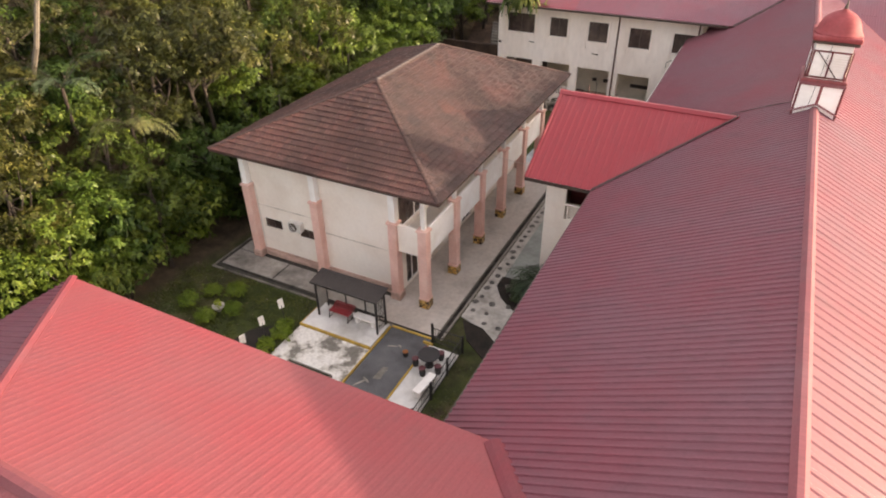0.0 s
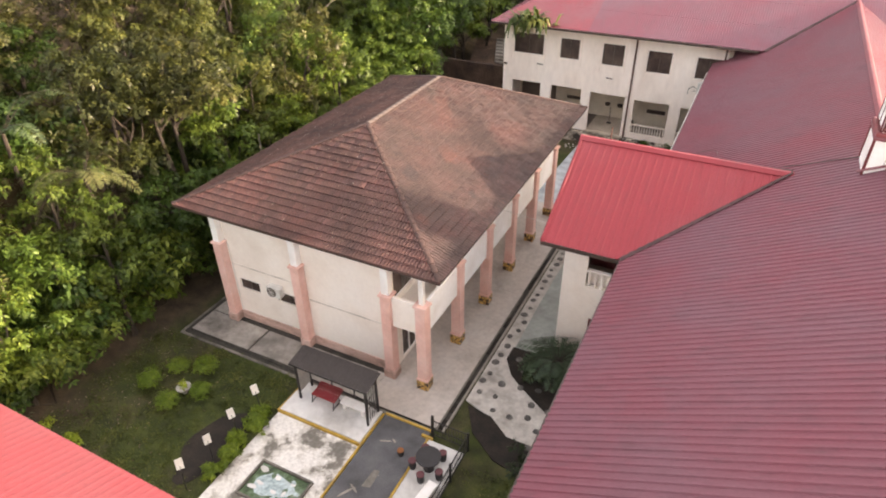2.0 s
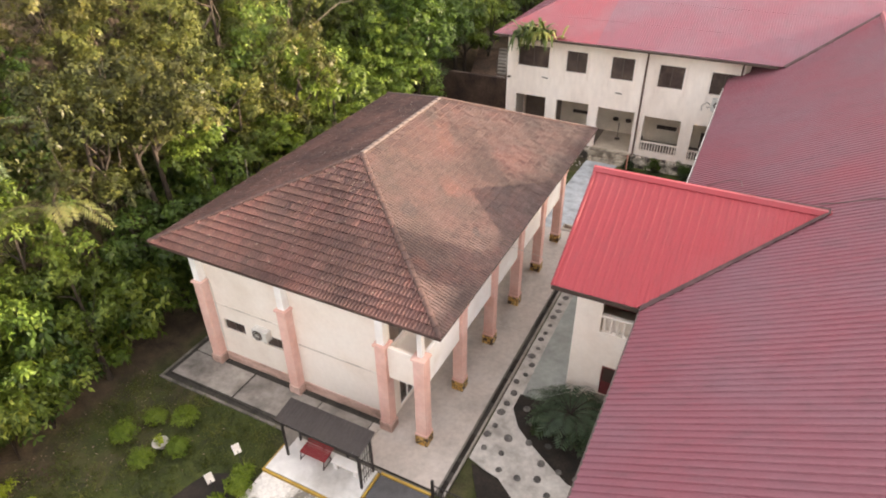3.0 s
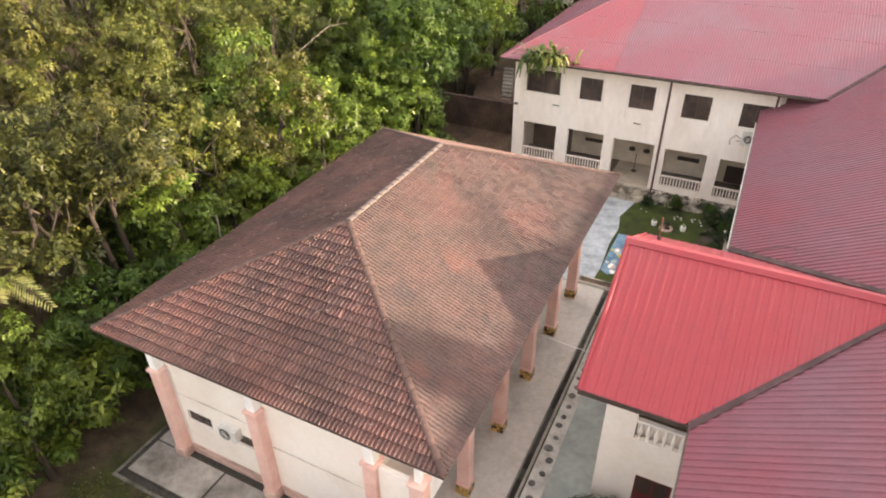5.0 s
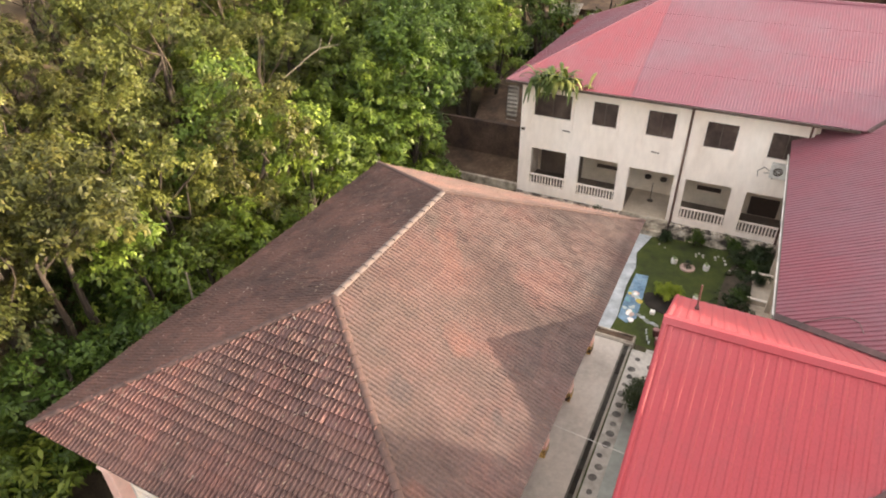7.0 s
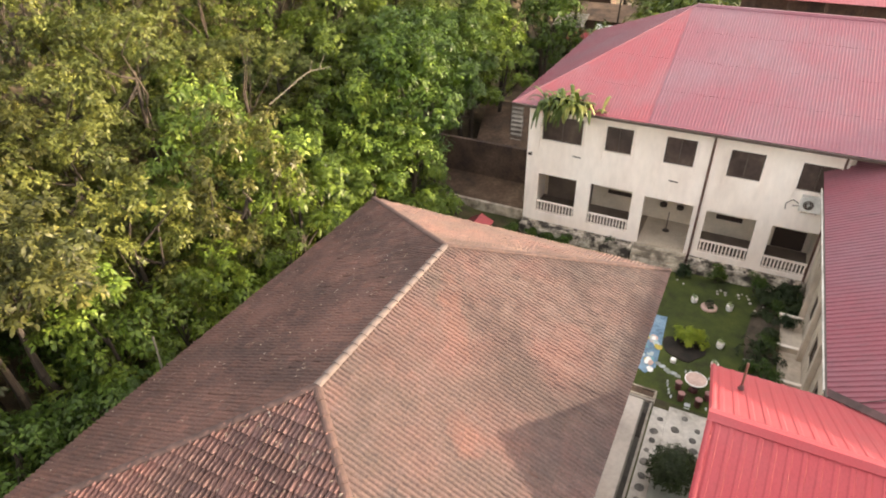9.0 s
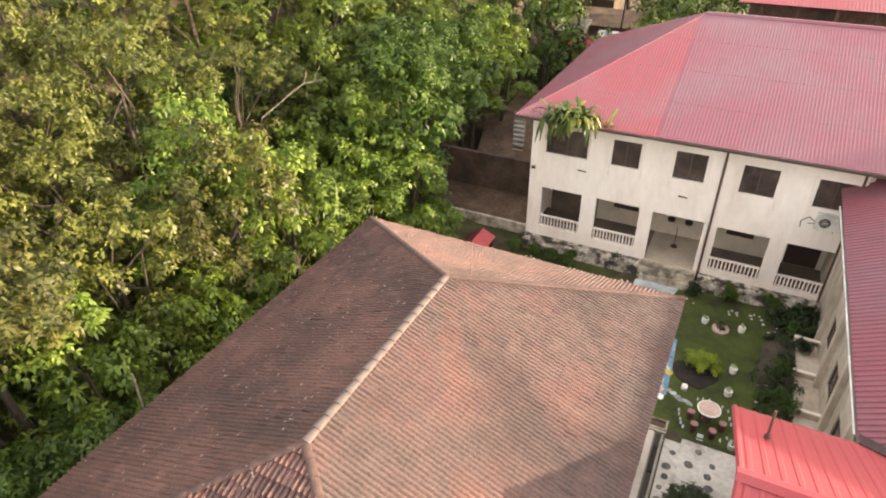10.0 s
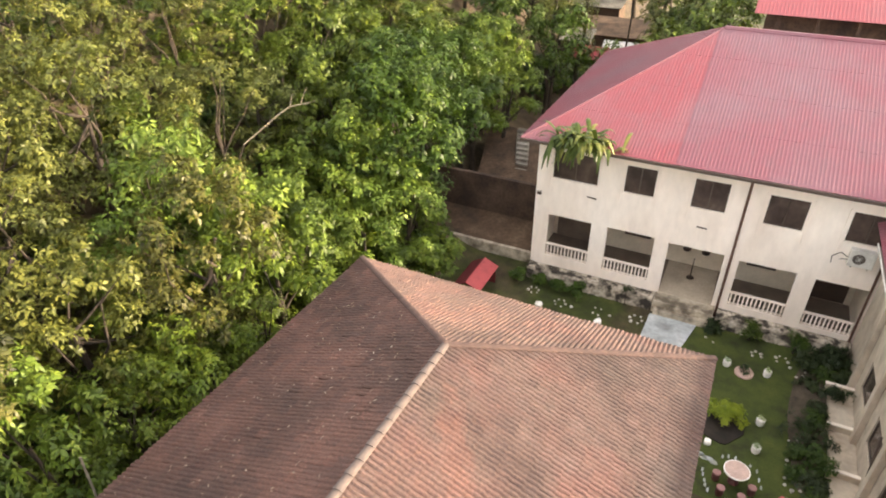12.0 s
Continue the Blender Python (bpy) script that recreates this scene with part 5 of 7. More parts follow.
def drain():
    g = B()
    box(g, 6.921, -6.95, -0.3, 7.139, 13.2, 0.012)
    d = solo("drain", g, M_DRAIN, "open concrete drain with mossy sides", "drain", kind="structure")
    part("drain_side", boxed(6.862, -6.95, -0.3, 6.92, 13.2, 0.09), M_CONCRETE_DARK, d)
    part("drain_side", boxed(7.14, -6.95, -0.3, 7.24, 13.2, 0.10, bevel=0.01), M_CONCRETE, d, "pale worn drain kerb")
    rng = np.random.default_rng(3)
    g = B()
    y = -6.8
    while y < 12.5:
        n = rng.uniform(0.4, 1.6)
        if rng.random() < 0.55:
            box(g, 6.925, y, 0.0125, 7.135, y + n, 0.02 + rng.uniform(0, 0.06))
        y += n + rng.uniform(0.1, 0.8)
    part("silt", g, M_SOIL, d, "black silt and moss")
    g = B()
    box(g, -7.34, -6.98, -0.2, 6.80, -6.72, 0.02)
    box(g, -7.34, -6.715, -0.2, -7.12, 13.0, 0.02)
    solo("gutter_channel", g, M_DRAIN, "damp dark drain along the apron edge", "drain", kind="structure")
    g = B()
    box(g, -7.46, -7.12, -0.2, 6.80, -6.985, 0.07, bevel=0.01)
    box(g, -7.46, -6.98, -0.2, -7.345, 13.0, 0.07, bevel=0.01)
    solo("drain_kerb", g, M_CONCRETE_DARK, "mossy concrete kerb of the drain", "kerb", kind="structure")
    box_n = boxed(5.2, 13.06, -0.7, 7.3, 13.2, 0.16, bevel=0.02)
    solo("retaining_kerb", box_n, M_CONCRETE, "pale concrete kerb above the lower garden", "kerb", kind="structure")


drain()

# play yard: raised white platform, grey lane, worn white paving
flat("platform", [(0.36, -8.95), (4.42, -8.95), (4.42, -7.16), (0.36, -7.16)], 0.16, M_WHITEFLOOR, "raised white tiled platform under the shelter")
flat("lane", [(4.56, -30), (6.74, -30), (6.74, -7.16), (4.56, -7.16)], 0.05, M_ASPHALT, "grey toy-town lane with worn paint marks", "lane")


def worn_paving_material():
    m, nodes, links, b = material("flaking_white_paving")
    big = noise_at(nodes, links, 0.55, 7.0, rough=0.7)
    fine = noise_at(nodes, links, 9.0, 6.0)
    col = ramp(nodes, links, big, [(0.46, (0.78, 0.76, 0.72)), (0.52, (0.55, 0.52, 0.47)), (0.56, (0.21, 0.195, 0.17)), (0.70, (0.16, 0.15, 0.13))])
    col = mixed(nodes, links, 1.0, col, ramp(nodes, links, fine, [(0.3, (0.75,) * 3), (0.6, (1, 1, 1))]), "MULTIPLY")
    links.new(col, b.inputs["Base Color"])
    b.inputs["Roughness"].default_value = 0.88
    bumped(nodes, links, b, fine, 0.2, 0.01)
    return m


M_FLAKING = worn_paving_material()
flat("paving_west", [(0.34, -30), (4.44, -30), (4.44, -9.08), (0.34, -9.08)], 0.05, M_FLAKING, "worn white paving with dark lichen blotches")
flat("paving_east", [(6.86, -30), (8.42, -30), (8.42, -7.52), (6.86, -7.52)], 0.06, M_WHITEFLOOR, "whitewashed paving beside the lane")


def kerbs():
    for name, a in (("south_kerb", (0.30, -9.07, 4.44, -8.985)), ("lane_kerb", (4.445, -30, 4.53, -7.16)), ("lane_kerb", (6.77, -30, 6.855, -7.40)), ("lane_kerb", (4.56, -7.155, 6.74, -7.05)), ("west_kerb", (0.245, -8.95, 0.355, -7.16))):
        solo(name, boxed(a[0], a[1], -0.05, a[2], a[3], 0.19 if "south" in name else 0.11, bevel=0.015), M_YELLOW, "worn yellow painted kerb", "kerb", kind="structure")
    solo("corner_kerb", boxed(6.5, -7.52, -0.05, 7.0, -7.40, 0.15, bevel=0.015), M_YELLOW, "bright yellow kerb end by the fence", "kerb", kind="structure")
    # paint marks left on the lane
    rng = np.random.default_rng(8)
    for x, y, l, w, a in ((5.3, -8.35, 0.62, 0.10, 20), (5.62, -8.20, 0.3, 0.12, -30), (5.15, -11.1, 0.8, 0.12, 60), (5.35, -10.8, 0.5, 0.12, -25), (5.1, -13.0, 0.7, 0.25, 10), (5.9, -9.9, 0.10, 0.05, 0)):
        g = B()
        pts = [(math.cos(t) * l / 2 * rng.uniform(0.7, 1.1), math.sin(t) * w / 2 * rng.uniform(0.6, 1.2)) for t in np.linspace(0, 2 * math.pi, 12, endpoint=False)]
        c, s = math.cos(radians(a)), math.sin(radians(a))
        slab(g, [(x + c * u - s * v, y + s * u + c * v, 0.0545) for u, v in pts], 0.004)
        solo("paint_mark", g, M_CONCRETE, "flaked pale paint mark on the lane", "marking", "lane markings", "structure")
    g = slab(B(), [(5.55, -10.6, 0.0545), (5.9, -10.5, 0.0545), (5.85, -9.7, 0.0545), (5.6, -9.75, 0.0545)], 0.004)
    solo("oil_stain", g, M_CONCRETE_DARK, "dark stain on the grey lane", "stain", kind="structure")


kerbs()


def mural_pond():
    t = thing("pond", (2.65, -12.1, 0.05), "shallow painted pond with pale blue water and green painted rocks", "pond")
    g = B()
    for a in ((1.44, -12.98, 3.88, -12.89), (1.44, -11.40, 3.88, -11.31), (1.44, -12.885, 1.53, -11.405), (3.79, -12.885, 3.88, -11.405)):
        box(g, a[0], a[1], 0.045, a[2], a[3], 0.19, bevel=0.02)
    part("rim", g, M_CONCRETE_DARK, t, "low grey pond rim")
    part("bed", boxed(1.535, -12.88, 0.052, 3.785, -11.41, 0.085), M_POND, t, "dark green painted pond bed")
    rng = np.random.default_rng(6)
    part("water_patch", blob(2.55, -12.1, 0.78, 0.52, 0.092, 3, 0.006, 18), M_PALEBLUE, t, "pale blue painted water")
    for k in range(14):
        x, y = rng.uniform(1.75, 3.55), rng.uniform(-12.68, -11.62)
        part("painted_rock", blob(x, y, rng.uniform(0.08, 0.24), rng.uniform(0.06, 0.14), 0.096 + 0.002 * k, 60 + k, 0.003, 9), (M_WHITEFLOOR, M_PALEBLUE, M_POND, M_WHITEFLOOR)[k % 4], t)


M_POND = surface("green_painted_pond", (0.07, 0.13, 0.05), (0.02, 0.035, 0.02), (0.30, 0.40, 0.30), rough=0.5, coarse=1.8, fine=9.0)
M_PALEBLUE = surface("pale_blue_paint", (0.50, 0.62, 0.64), (0.35, 0.46, 0.48), (0.62, 0.70, 0.70), rough=0.6, coarse=2.0, fine=8.0)
mural_pond()


def shelter():
    t = thing("shelter", (2.5, -7.75, 0.16), "black steel shelter with a charcoal sheet roof on the platform", "shelter")
    x0, x1, y0, y1, z0, z1 = 0.60, 4.42, -8.20, -7.12, 2.27, 2.44
    g = ribbed((x0, y0, z0), (1, 0, 0), (0, y1 - y0, z1 - z0), x1 - x0, math.hypot(y1 - y0, z1 - z0), pitch=0.15, high=0.018, laps=9)
    part("roof", g, M_CHAR, t, "charcoal ribbed roof sheet")
    part("roof_edge", boxed(x0, y0 - 0.02, z0 - 0.09, x1, y0 - 0.001, z0 + 0.005), M_DARKMETAL, t)
    for x in (0.80, 4.28):
        part("rafter", rod(B(), (x, y0 + 0.02, z0 - 0.05), (x, y1 - 0.02, z1 - 0.05), 0.035, seg=6), M_DARKMETAL, t)
        part("post", boxed(x - 0.04, -8.10, 0.161, x + 0.04, -8.02, z0 - 0.02), M_DARKMETAL, t, "black square steel post")
    for x in (0.80, 1.96, 3.12, 4.28):
        part("post", boxed(x - 0.035, -7.28, 0.161, x + 0.035, -7.21, z1 - 0.06), M_DARKMETAL, t)
    for z in (0.55, 1.75):
        part("rail", boxed(0.76, -7.265, z, 4.32, -7.225, z + 0.05), M_DARKMETAL, t)
    for k in range(3):
        xa = 0.84 + 1.16 * k
        part("screen", boxed(xa, -7.25, 0.62, xa + 1.08, -7.24, 1.74), M_SCREEN, t, "translucent pale back screen")
    part("end_screen", boxed(0.795, -8.0, 0.5, 0.805, -7.3, 1.9), M_SCREEN, t, "translucent pale end screen")
    # lattice at the east end
    for k in range(5):
        part("lattice_bar", rod(B(), (4.28, -8.0 + 0.15 * k, 0.2), (4.28, -8.0 + 0.15 * k + 0.08, 2.2), 0.016, seg=5), M_DARKMETAL, t)
    for z in (0.5, 1.0, 1.5, 2.0):
        part("lattice_bar", rod(B(), (4.28, -8.05, z), (4.28, -7.25, z + 0.02), 0.014, seg=5), M_DARKMETAL, t)


M_SCREEN = plain("pale_frosted_screen", (0.55, 0.53, 0.49), 0.35)
shelter()


def swing_seat():
    t = thing("swing_bench", (1.95, -7.75, 0.16), "red slatted garden bench on curved black legs", "bench")
    for k in range(5):
        part("seat_slat", boxed(1.35, -7.98 + 0.085 * k, 0.56, 2.55, -7.91 + 0.085 * k, 0.59, bevel=0.008), M_REDSEAT, t)
    for k in range(4):
        part("back_slat", boxed(1.35, -7.56 + 0.085 * k, 0.585 + 0.035 * k, 2.55, -7.49 + 0.085 * k, 0.615 + 0.035 * k, bevel=0.008), M_REDSEAT, t)
    for x in (1.40, 2.50):
        g = B()
        for a, b in (((x, -8.05, 0.161), (x, -7.95, 0.55)), ((x, -7.5, 0.161), (x, -7.62, 0.55)), ((x, -7.98, 0.55), (x, -7.55, 0.55)), ((x, -7.58, 0.55), (x, -7.22, 0.70)), ((x, -8.05, 0.20), (x, -7.5, 0.20))):
            rod(g, a, b, 0.022, seg=6)
        part("leg_frame", g, M_DARKMETAL, t, "black tubular leg frame")


swing_seat()


def stone_bench(x, y, turn, length):
    t = thing("stone_bench", (0, 0, 0), "white painted concrete bench block", "bench", "white benches")
    part("seat", boxed(-length / 2, -0.21, 0.33, length / 2, 0.21, 0.43, bevel=0.02), M_WHITE, t, local=True)
    for s in (-1, 1):
        part("leg", boxed(s * (length / 2 - 0.16) - 0.09, -0.17, 0.0, s * (length / 2 - 0.16) + 0.09, 0.17, 0.329, bevel=0.015), M_WHITE, t, local=True)
    part("back_panel", boxed(-length / 2 + 0.26, 0.10, 0.0, length / 2 - 0.26, 0.16, 0.328), M_WHITE, t, local=True)
    t.matrix_basis = pose(x, y, 0.16 if turn == 0 else 0.06, 0, 0, turn)


stone_bench(3.35, -7.62, 0, 1.25)
stone_bench(8.02, -10.15, 83, 1.35)


def round_table(x, y, z, top_mat, foot_mat, label):
    t = thing("round_table", (0, 0, 0), label, "table")
    part("tabletop", lathe(B(), [(0.44, 0.66), (0.48, 0.68), (0.48, 0.72), (0.45, 0.74)], 24), top_mat, t, local=True)
    part("rim", lathe(B(), [(0.481, 0.67), (0.50, 0.68), (0.50, 0.725), (0.481, 0.735)], 24), M_WHITE if top_mat is M_TABLEPINK else top_mat, t, local=True)
    part("pedestal", lathe(B(), [(0.22, 0.0), (0.20, 0.1), (0.12, 0.2), (0.12, 0.55), (0.24, 0.658)], 14), foot_mat, t, local=True)
    t.matrix_basis = pose(x, y, z)
    return t


def stool(x, y, z, seat_mat, body_mat, label, group):
    t = thing("stool", (0, 0, 0), label, "stool", group)
    part("seat", lathe(B(), [(0.14, 0.40), (0.165, 0.42), (0.165, 0.45), (0.14, 0.47)], 16), seat_mat, t, local=True)
    part("body", lathe(B(), [(0.12, 0.0), (0.145, 0.12), (0.155, 0.22), (0.14, 0.34), (0.12, 0.399)], 14), body_mat, t, local=True)
    t.matrix_basis = pose(x, y, z)
    return t


round_table(7.50, -8.75, 0.06, M_BLACKSTONE, M_BLACKSTONE, "black round stone garden table on a pedestal")
for x, y in ((6.92, -9.0), (7.50, -9.42), (8.08, -9.0), (7.08, -8.2), (7.82, -8.15)):
    stool(x, y, 0.06, M_STOOL, M_BLACKSTONE, "dark barrel stool with a dull red seat", "stools round the black table")


def barrel_planter(x, y):
    t = thing("planter", (x, y, 0.05), "small orange and black tub on the lane edge", "planter")
    part("tub", lathe(B(), [(0.10, 0.0), (0.13, 0.08), (0.14, 0.22), (0.12, 0.26)], 14, ), M_BLACKSTONE, t, local=True)
    part("rim", lathe(B(), [(0.125, 0.261), (0.14, 0.27), (0.135, 0.31), (0.08, 0.32)], 14), M_ORANGE, t, "orange rim", local=True)


M_ORANGE = plain("dull_orange_paint", (0.26, 0.09, 0.025), 0.6)
barrel_planter(6.2, -8.68)


def fence():
    t = thing("fence", (8.5, -9.5, 0.0), "black steel railing round the play yard corner", "fence")
    corners = [(6.93, -7.28), (8.50, -7.28), (8.56, -17.0)]
    for (xa, ya), (xb, yb) in zip(corners, corners[1:]):
        d = math.hypot(xb - xa, yb - ya)
        posts = max(2, round(d / 1.55) + 1)
        for k in range(posts - (0 if (xb, yb) == corners[-1] else 1)):
            f = k / (posts - 1)
            x, y = xa + (xb - xa) * f, ya + (yb - ya) * f
            part("post", boxed(x - 0.045, y - 0.045, 0.0, x + 0.045, y + 0.045, 1.08, bevel=0.008), M_DARKMETAL, t)
        for z in (0.16, 0.50, 0.98):
            part("rail", rod(B(), (xa, ya, z), (xb, yb, z), 0.026, seg=6), M_DARKMETAL, t)
        bars = int(d / 0.14)
        for k in range(1, bars):
            f = k / bars
            x, y = xa + (xb - xa) * f, ya + (yb - ya) * f
            part("bar", rod(B(), (x, y, 0.16), (x, y, 0.98), 0.011, seg=5), M_DARKMETAL, t)
    part("gate_post", boxed(6.86, -7.33, 0.0, 6.96, -7.23, 1.25, bevel=0.01), M_DARKMETAL, t)


fence()


def sign(x, y, turn):
    t = thing("sign", (0, 0, 0), "small blank white plate on a thin dark post", "sign", "white signs along the paving")
    part("post", rod(B(), (0, 0, 0), (0, 0, 1.4), 0.02, seg=6), M_DARKMETAL, t, local=True)
    g = boxed(-0.14, -0.012, 1.22, 0.14, 0.012, 1.80, bevel=0.006)
    part("plate", g, M_WHITE, t, "white sign plate", local=True)
    t.matrix_basis = pose(x, y, 0.0, 4 + 3 * math.sin(7 * y), 4 * math.cos(5 * y), turn)


for k in range(5):
    sign(-0.30 - 0.02 * k, -9.36 - 1.43 * k, 58 + (k * 37) % 11)


# ---- planting ----
def bush(x, y, z, r, h, mat, label, category="shrub", group="", seed=0, clumps=12, per=90, size=0.12):
    rng = np.random.default_rng(seed + int(1000 * abs(x) + 77 * abs(y)))
    t = thing("shrub", (x, y, z), label, category, group)
    c = np.stack([rng.normal(0, 0.42, clumps) * r, rng.normal(0, 0.42, clumps) * r, rng.uniform(0.35, 0.8, clumps) * h], 1)
    part("foliage", leaf_mesh("leaves", c, rng.uniform(0.28, 0.48, clumps) * min(r, h), per, size, mat, rng, flat=0.8), mat, t, local=True)
    for k in range(4):
        part("stem", rod(B(), (0, 0, -0.05), tuple(c[k]), 0.022, 0.008, 5), M_WOOD, t, local=True)
    return t


def ball_shrub(x, y, r, label, group, seed, mat=None, per=290):
    """A low clipped shrub: leaves all over an uneven ball, on short stems."""
    rng = np.random.default_rng(seed)
    t = thing("shrub", (x, y, 0), label, "shrub", group)
    c = np.array([(0, 0, r * 0.72)] * 5 + [tuple(rng.normal(size=3) * (0.26, 0.26, 0.16) * r + (0, 0, r * 0.75)) for _ in range(5)])
    part("foliage", leaf_mesh("leaves", c, np.array([r * 0.88] * 5 + [r * 0.62] * 5), per, 0.125 * max(0.5, r), mat or L_HEDGE, rng, flat=0.85), mat or L_HEDGE, t, local=True)
    for k in range(4):
        part("stem", rod(B(), (0, 0, -0.05), tuple(c[k + 5]), 0.018, 0.008, 5), M_WOOD, t, local=True)


for k, (x, y, r) in enumerate(((-5.83, -10.30, 0.60), (-5.36, -9.10, 0.50), (-4.17, -8.60, 0.58), (-3.31, -9.85, 0.53), (-4.16, -10.92, 0.55))):
    ball_shrub(x, y, r, "rounded bright green shrub on the lawn", "shrubs round the basin", 20 + k)


def basin(x, y):
    t = thing("planter", (x, y, 0), "small grey stone basin with a pale plant on the lawn", "planter")
    part("basin", lathe(B(), [(0.10, 0.0), (0.12, 0.2), (0.30, 0.3), (0.33, 0.38), (0.28, 0.38), (0.10, 0.28)], 14), M_PEBBLEBED, t, local=True)
    rng = np.random.default_rng(4)
    part("foliage", leaf_mesh("leaves", np.array(((0, 0, 0.5), (0.05, 0, 0.62))), np.array((0.16, 0.14)), 40, 0.16, L_LIME, rng), L_LIME, t, local=True)


basin(-4.15, -10.0)
for k, (x, y) in enumerate(((0.0, -10.1), (-0.05, -11.1), (0.05, -11.7), (0.10, -12.65), (-0.1, -9.6))):
    bush(x, y, 0, 0.40, 0.52, L_HEDGE, "bright green border shrub beside the paving", group="border shrubs", seed=20 + k, clumps=18, per=100)
for k, (x, y) in enumerate(((-7.76, -14.3), (-6.1, -14.35))):
    bush(x, y, 0.0, 0.45, 0.6, L_LIME, "small yellow-leaved shrub on bare soil", group="yellow shrubs", seed=30 + k)


solo("soil_bed", blob(-1.0, -11.6, 1.05, 1.75, 0.03, 5), M_SOIL, "dark bare soil bed beside the signs", "flower bed", kind="structure")

L_GRASS = foliage("rough_grass", (0.026, 0.036, 0.007), (0.062, 0.080, 0.012), (0.130, 0.132, 0.034))


def lawn_cover():
    """Uneven tufts of grass and scattered dead leaves on the lawn."""
    rng = np.random.default_rng(61)
    blades, litter = [], []
    for _ in range(620):
        if rng.random() < 0.82:
            cx, cy = rng.uniform(-8.4, 0.1), rng.uniform(-15.5, -7.1)
            if ((cx + 1.0) / 1.3) ** 2 + ((cy + 11.6) / 2.0) ** 2 < 1:
                continue
        else:
            cx, cy = rng.uniform(8.7, 11.8), rng.uniform(-16.5, -8.0)
        for _ in range(20):
            x, y = cx + rng.normal() * 0.22, cy + rng.normal() * 0.22
            if 0.15 < x < 8.6 or (y > -7.0 and x > -7.3):
                continue
            z, a, h = lift(x, y), rng.uniform(0, 6.283), rng.uniform(0.05, 0.13)
            d = Vector((math.cos(a), math.sin(a), 0))
            side = Vector((-d.y, d.x, 0)) * 0.02
            foot = Vector((x, y, z - 0.005))
            bend, tip = foot + d * h * 0.4 + Vector((0, 0, h * 0.8)), foot + d * h * 1.3 + Vector((0, 0, h * 0.9))
            blades += [foot, bend - side, tip, bend + side]
    for _ in range(260):
        x, y = -8.6 + abs(rng.normal()) * 3.2, rng.uniform(-15, -7.2)
        if x > -0.2:
            continue
        a, r, z = rng.uniform(0, 6.283), rng.uniform(0.03, 0.075), lift(x, y) + 0.03
        u, v = Vector((math.cos(a), math.sin(a), 0.15)) * r, Vector((-math.sin(a), math.cos(a), -0.1)) * r * 0.45
        o = Vector((x, y, z))
        litter += [o - u, o + v, o + u, o - v]
    tagged(new("grass", quads("grass", np.array([tuple(p) for p in blades]), L_GRASS)), "short uneven tufts of lawn grass", "grass", kind="stuff")
    tagged(new("fallen_leaves", quads("fallen_leaves", np.array([tuple(p) for p in litter]), M_LITTER)), "dead leaves scattered over the lawn", "leaves", kind="stuff")


lawn_cover()

# ---- alley between the hall and the porch ----
flat("pebble_path", [(7.31, -4.9), (8.2, -5.2), (9.0, -5.6), (9.7, -6.1), (11.1, -6.1), (12.5, -6.1), (12.6, -4.3), (11.2, -4.3), (9.0, -2.9), (8.05, -1.6), (7.95, 3.0), (7.95, 12.9), (7.31, 12.9)], 0.06, M_PEBBLEBED, "pale cement path set with dark stepping stones")
flat("court_path", [(7.955, 12.9), (7.955, -1.0), (8.6, -1.2), (9.64, 0.1), (9.64, 12.9)], 0.055, M_TEAL, "pale teal painted path along the porch")
flat("court_paving", [(7.955, 13.2), (7.955, 9.6), (13.1, 9.6), (13.1, 13.2)], 0.062, M_PEBBLEBED, "worn pale cement paving north of the porch")


def stepping_stones():
    rng = np.random.default_rng(21)
    spots = []
    y = -4.2
    while y < 12.6:
        spots.append((7.62 + rng.normal() * 0.07, y))
        y += rng.uniform(0.52, 0.80)
    for _ in range(400):
        x, y = rng.uniform(7.6, 11.8), rng.uniform(-6.2, -1.4)
        inside = (y < -1.1 - (x - 8.0) * 0.85 and y > -4.3 - (x - 7.4) * 0.62)
        if inside and all((x - a) ** 2 + (y - b) ** 2 > 0.5 for a, b in spots):
            spots.append((x, y))
    for _ in range(30):
        x, y = rng.uniform(8.0, 9.4), rng.uniform(10.0, 12.8)
        if all((x - a) ** 2 + (y - b) ** 2 > 0.3 for a, b in spots):
            spots.append((x, y))
    for x, y in spots:
        r = rng.uniform(0.11, 0.19)
        n = 9
        g = B()
        ph = rng.uniform(0, 6.28)
        ring = lambda s, z: [g.verts.new((x + s * r * (1 + 0.12 * math.sin(2 * (6.283 * k / n) + ph)) * math.cos(6.283 * k / n), y + s * r * math.sin(6.283 * k / n), z)) for k in range(n)]
        lo, hi, tp = ring(1.05, 0.05), ring(1.0, 0.075), ring(0.75, 0.085)
        for a, b in ((lo, hi), (hi, tp)):
            for k in range(n):
                g.faces.new((a[k], a[(k + 1) % n], b[(k + 1) % n], b[k]))
        g.faces.new(tp)
        solo("stepping_stone", g, M_STONE, "flat dark stone set in pale cement", "stone", "stepping stones", "")


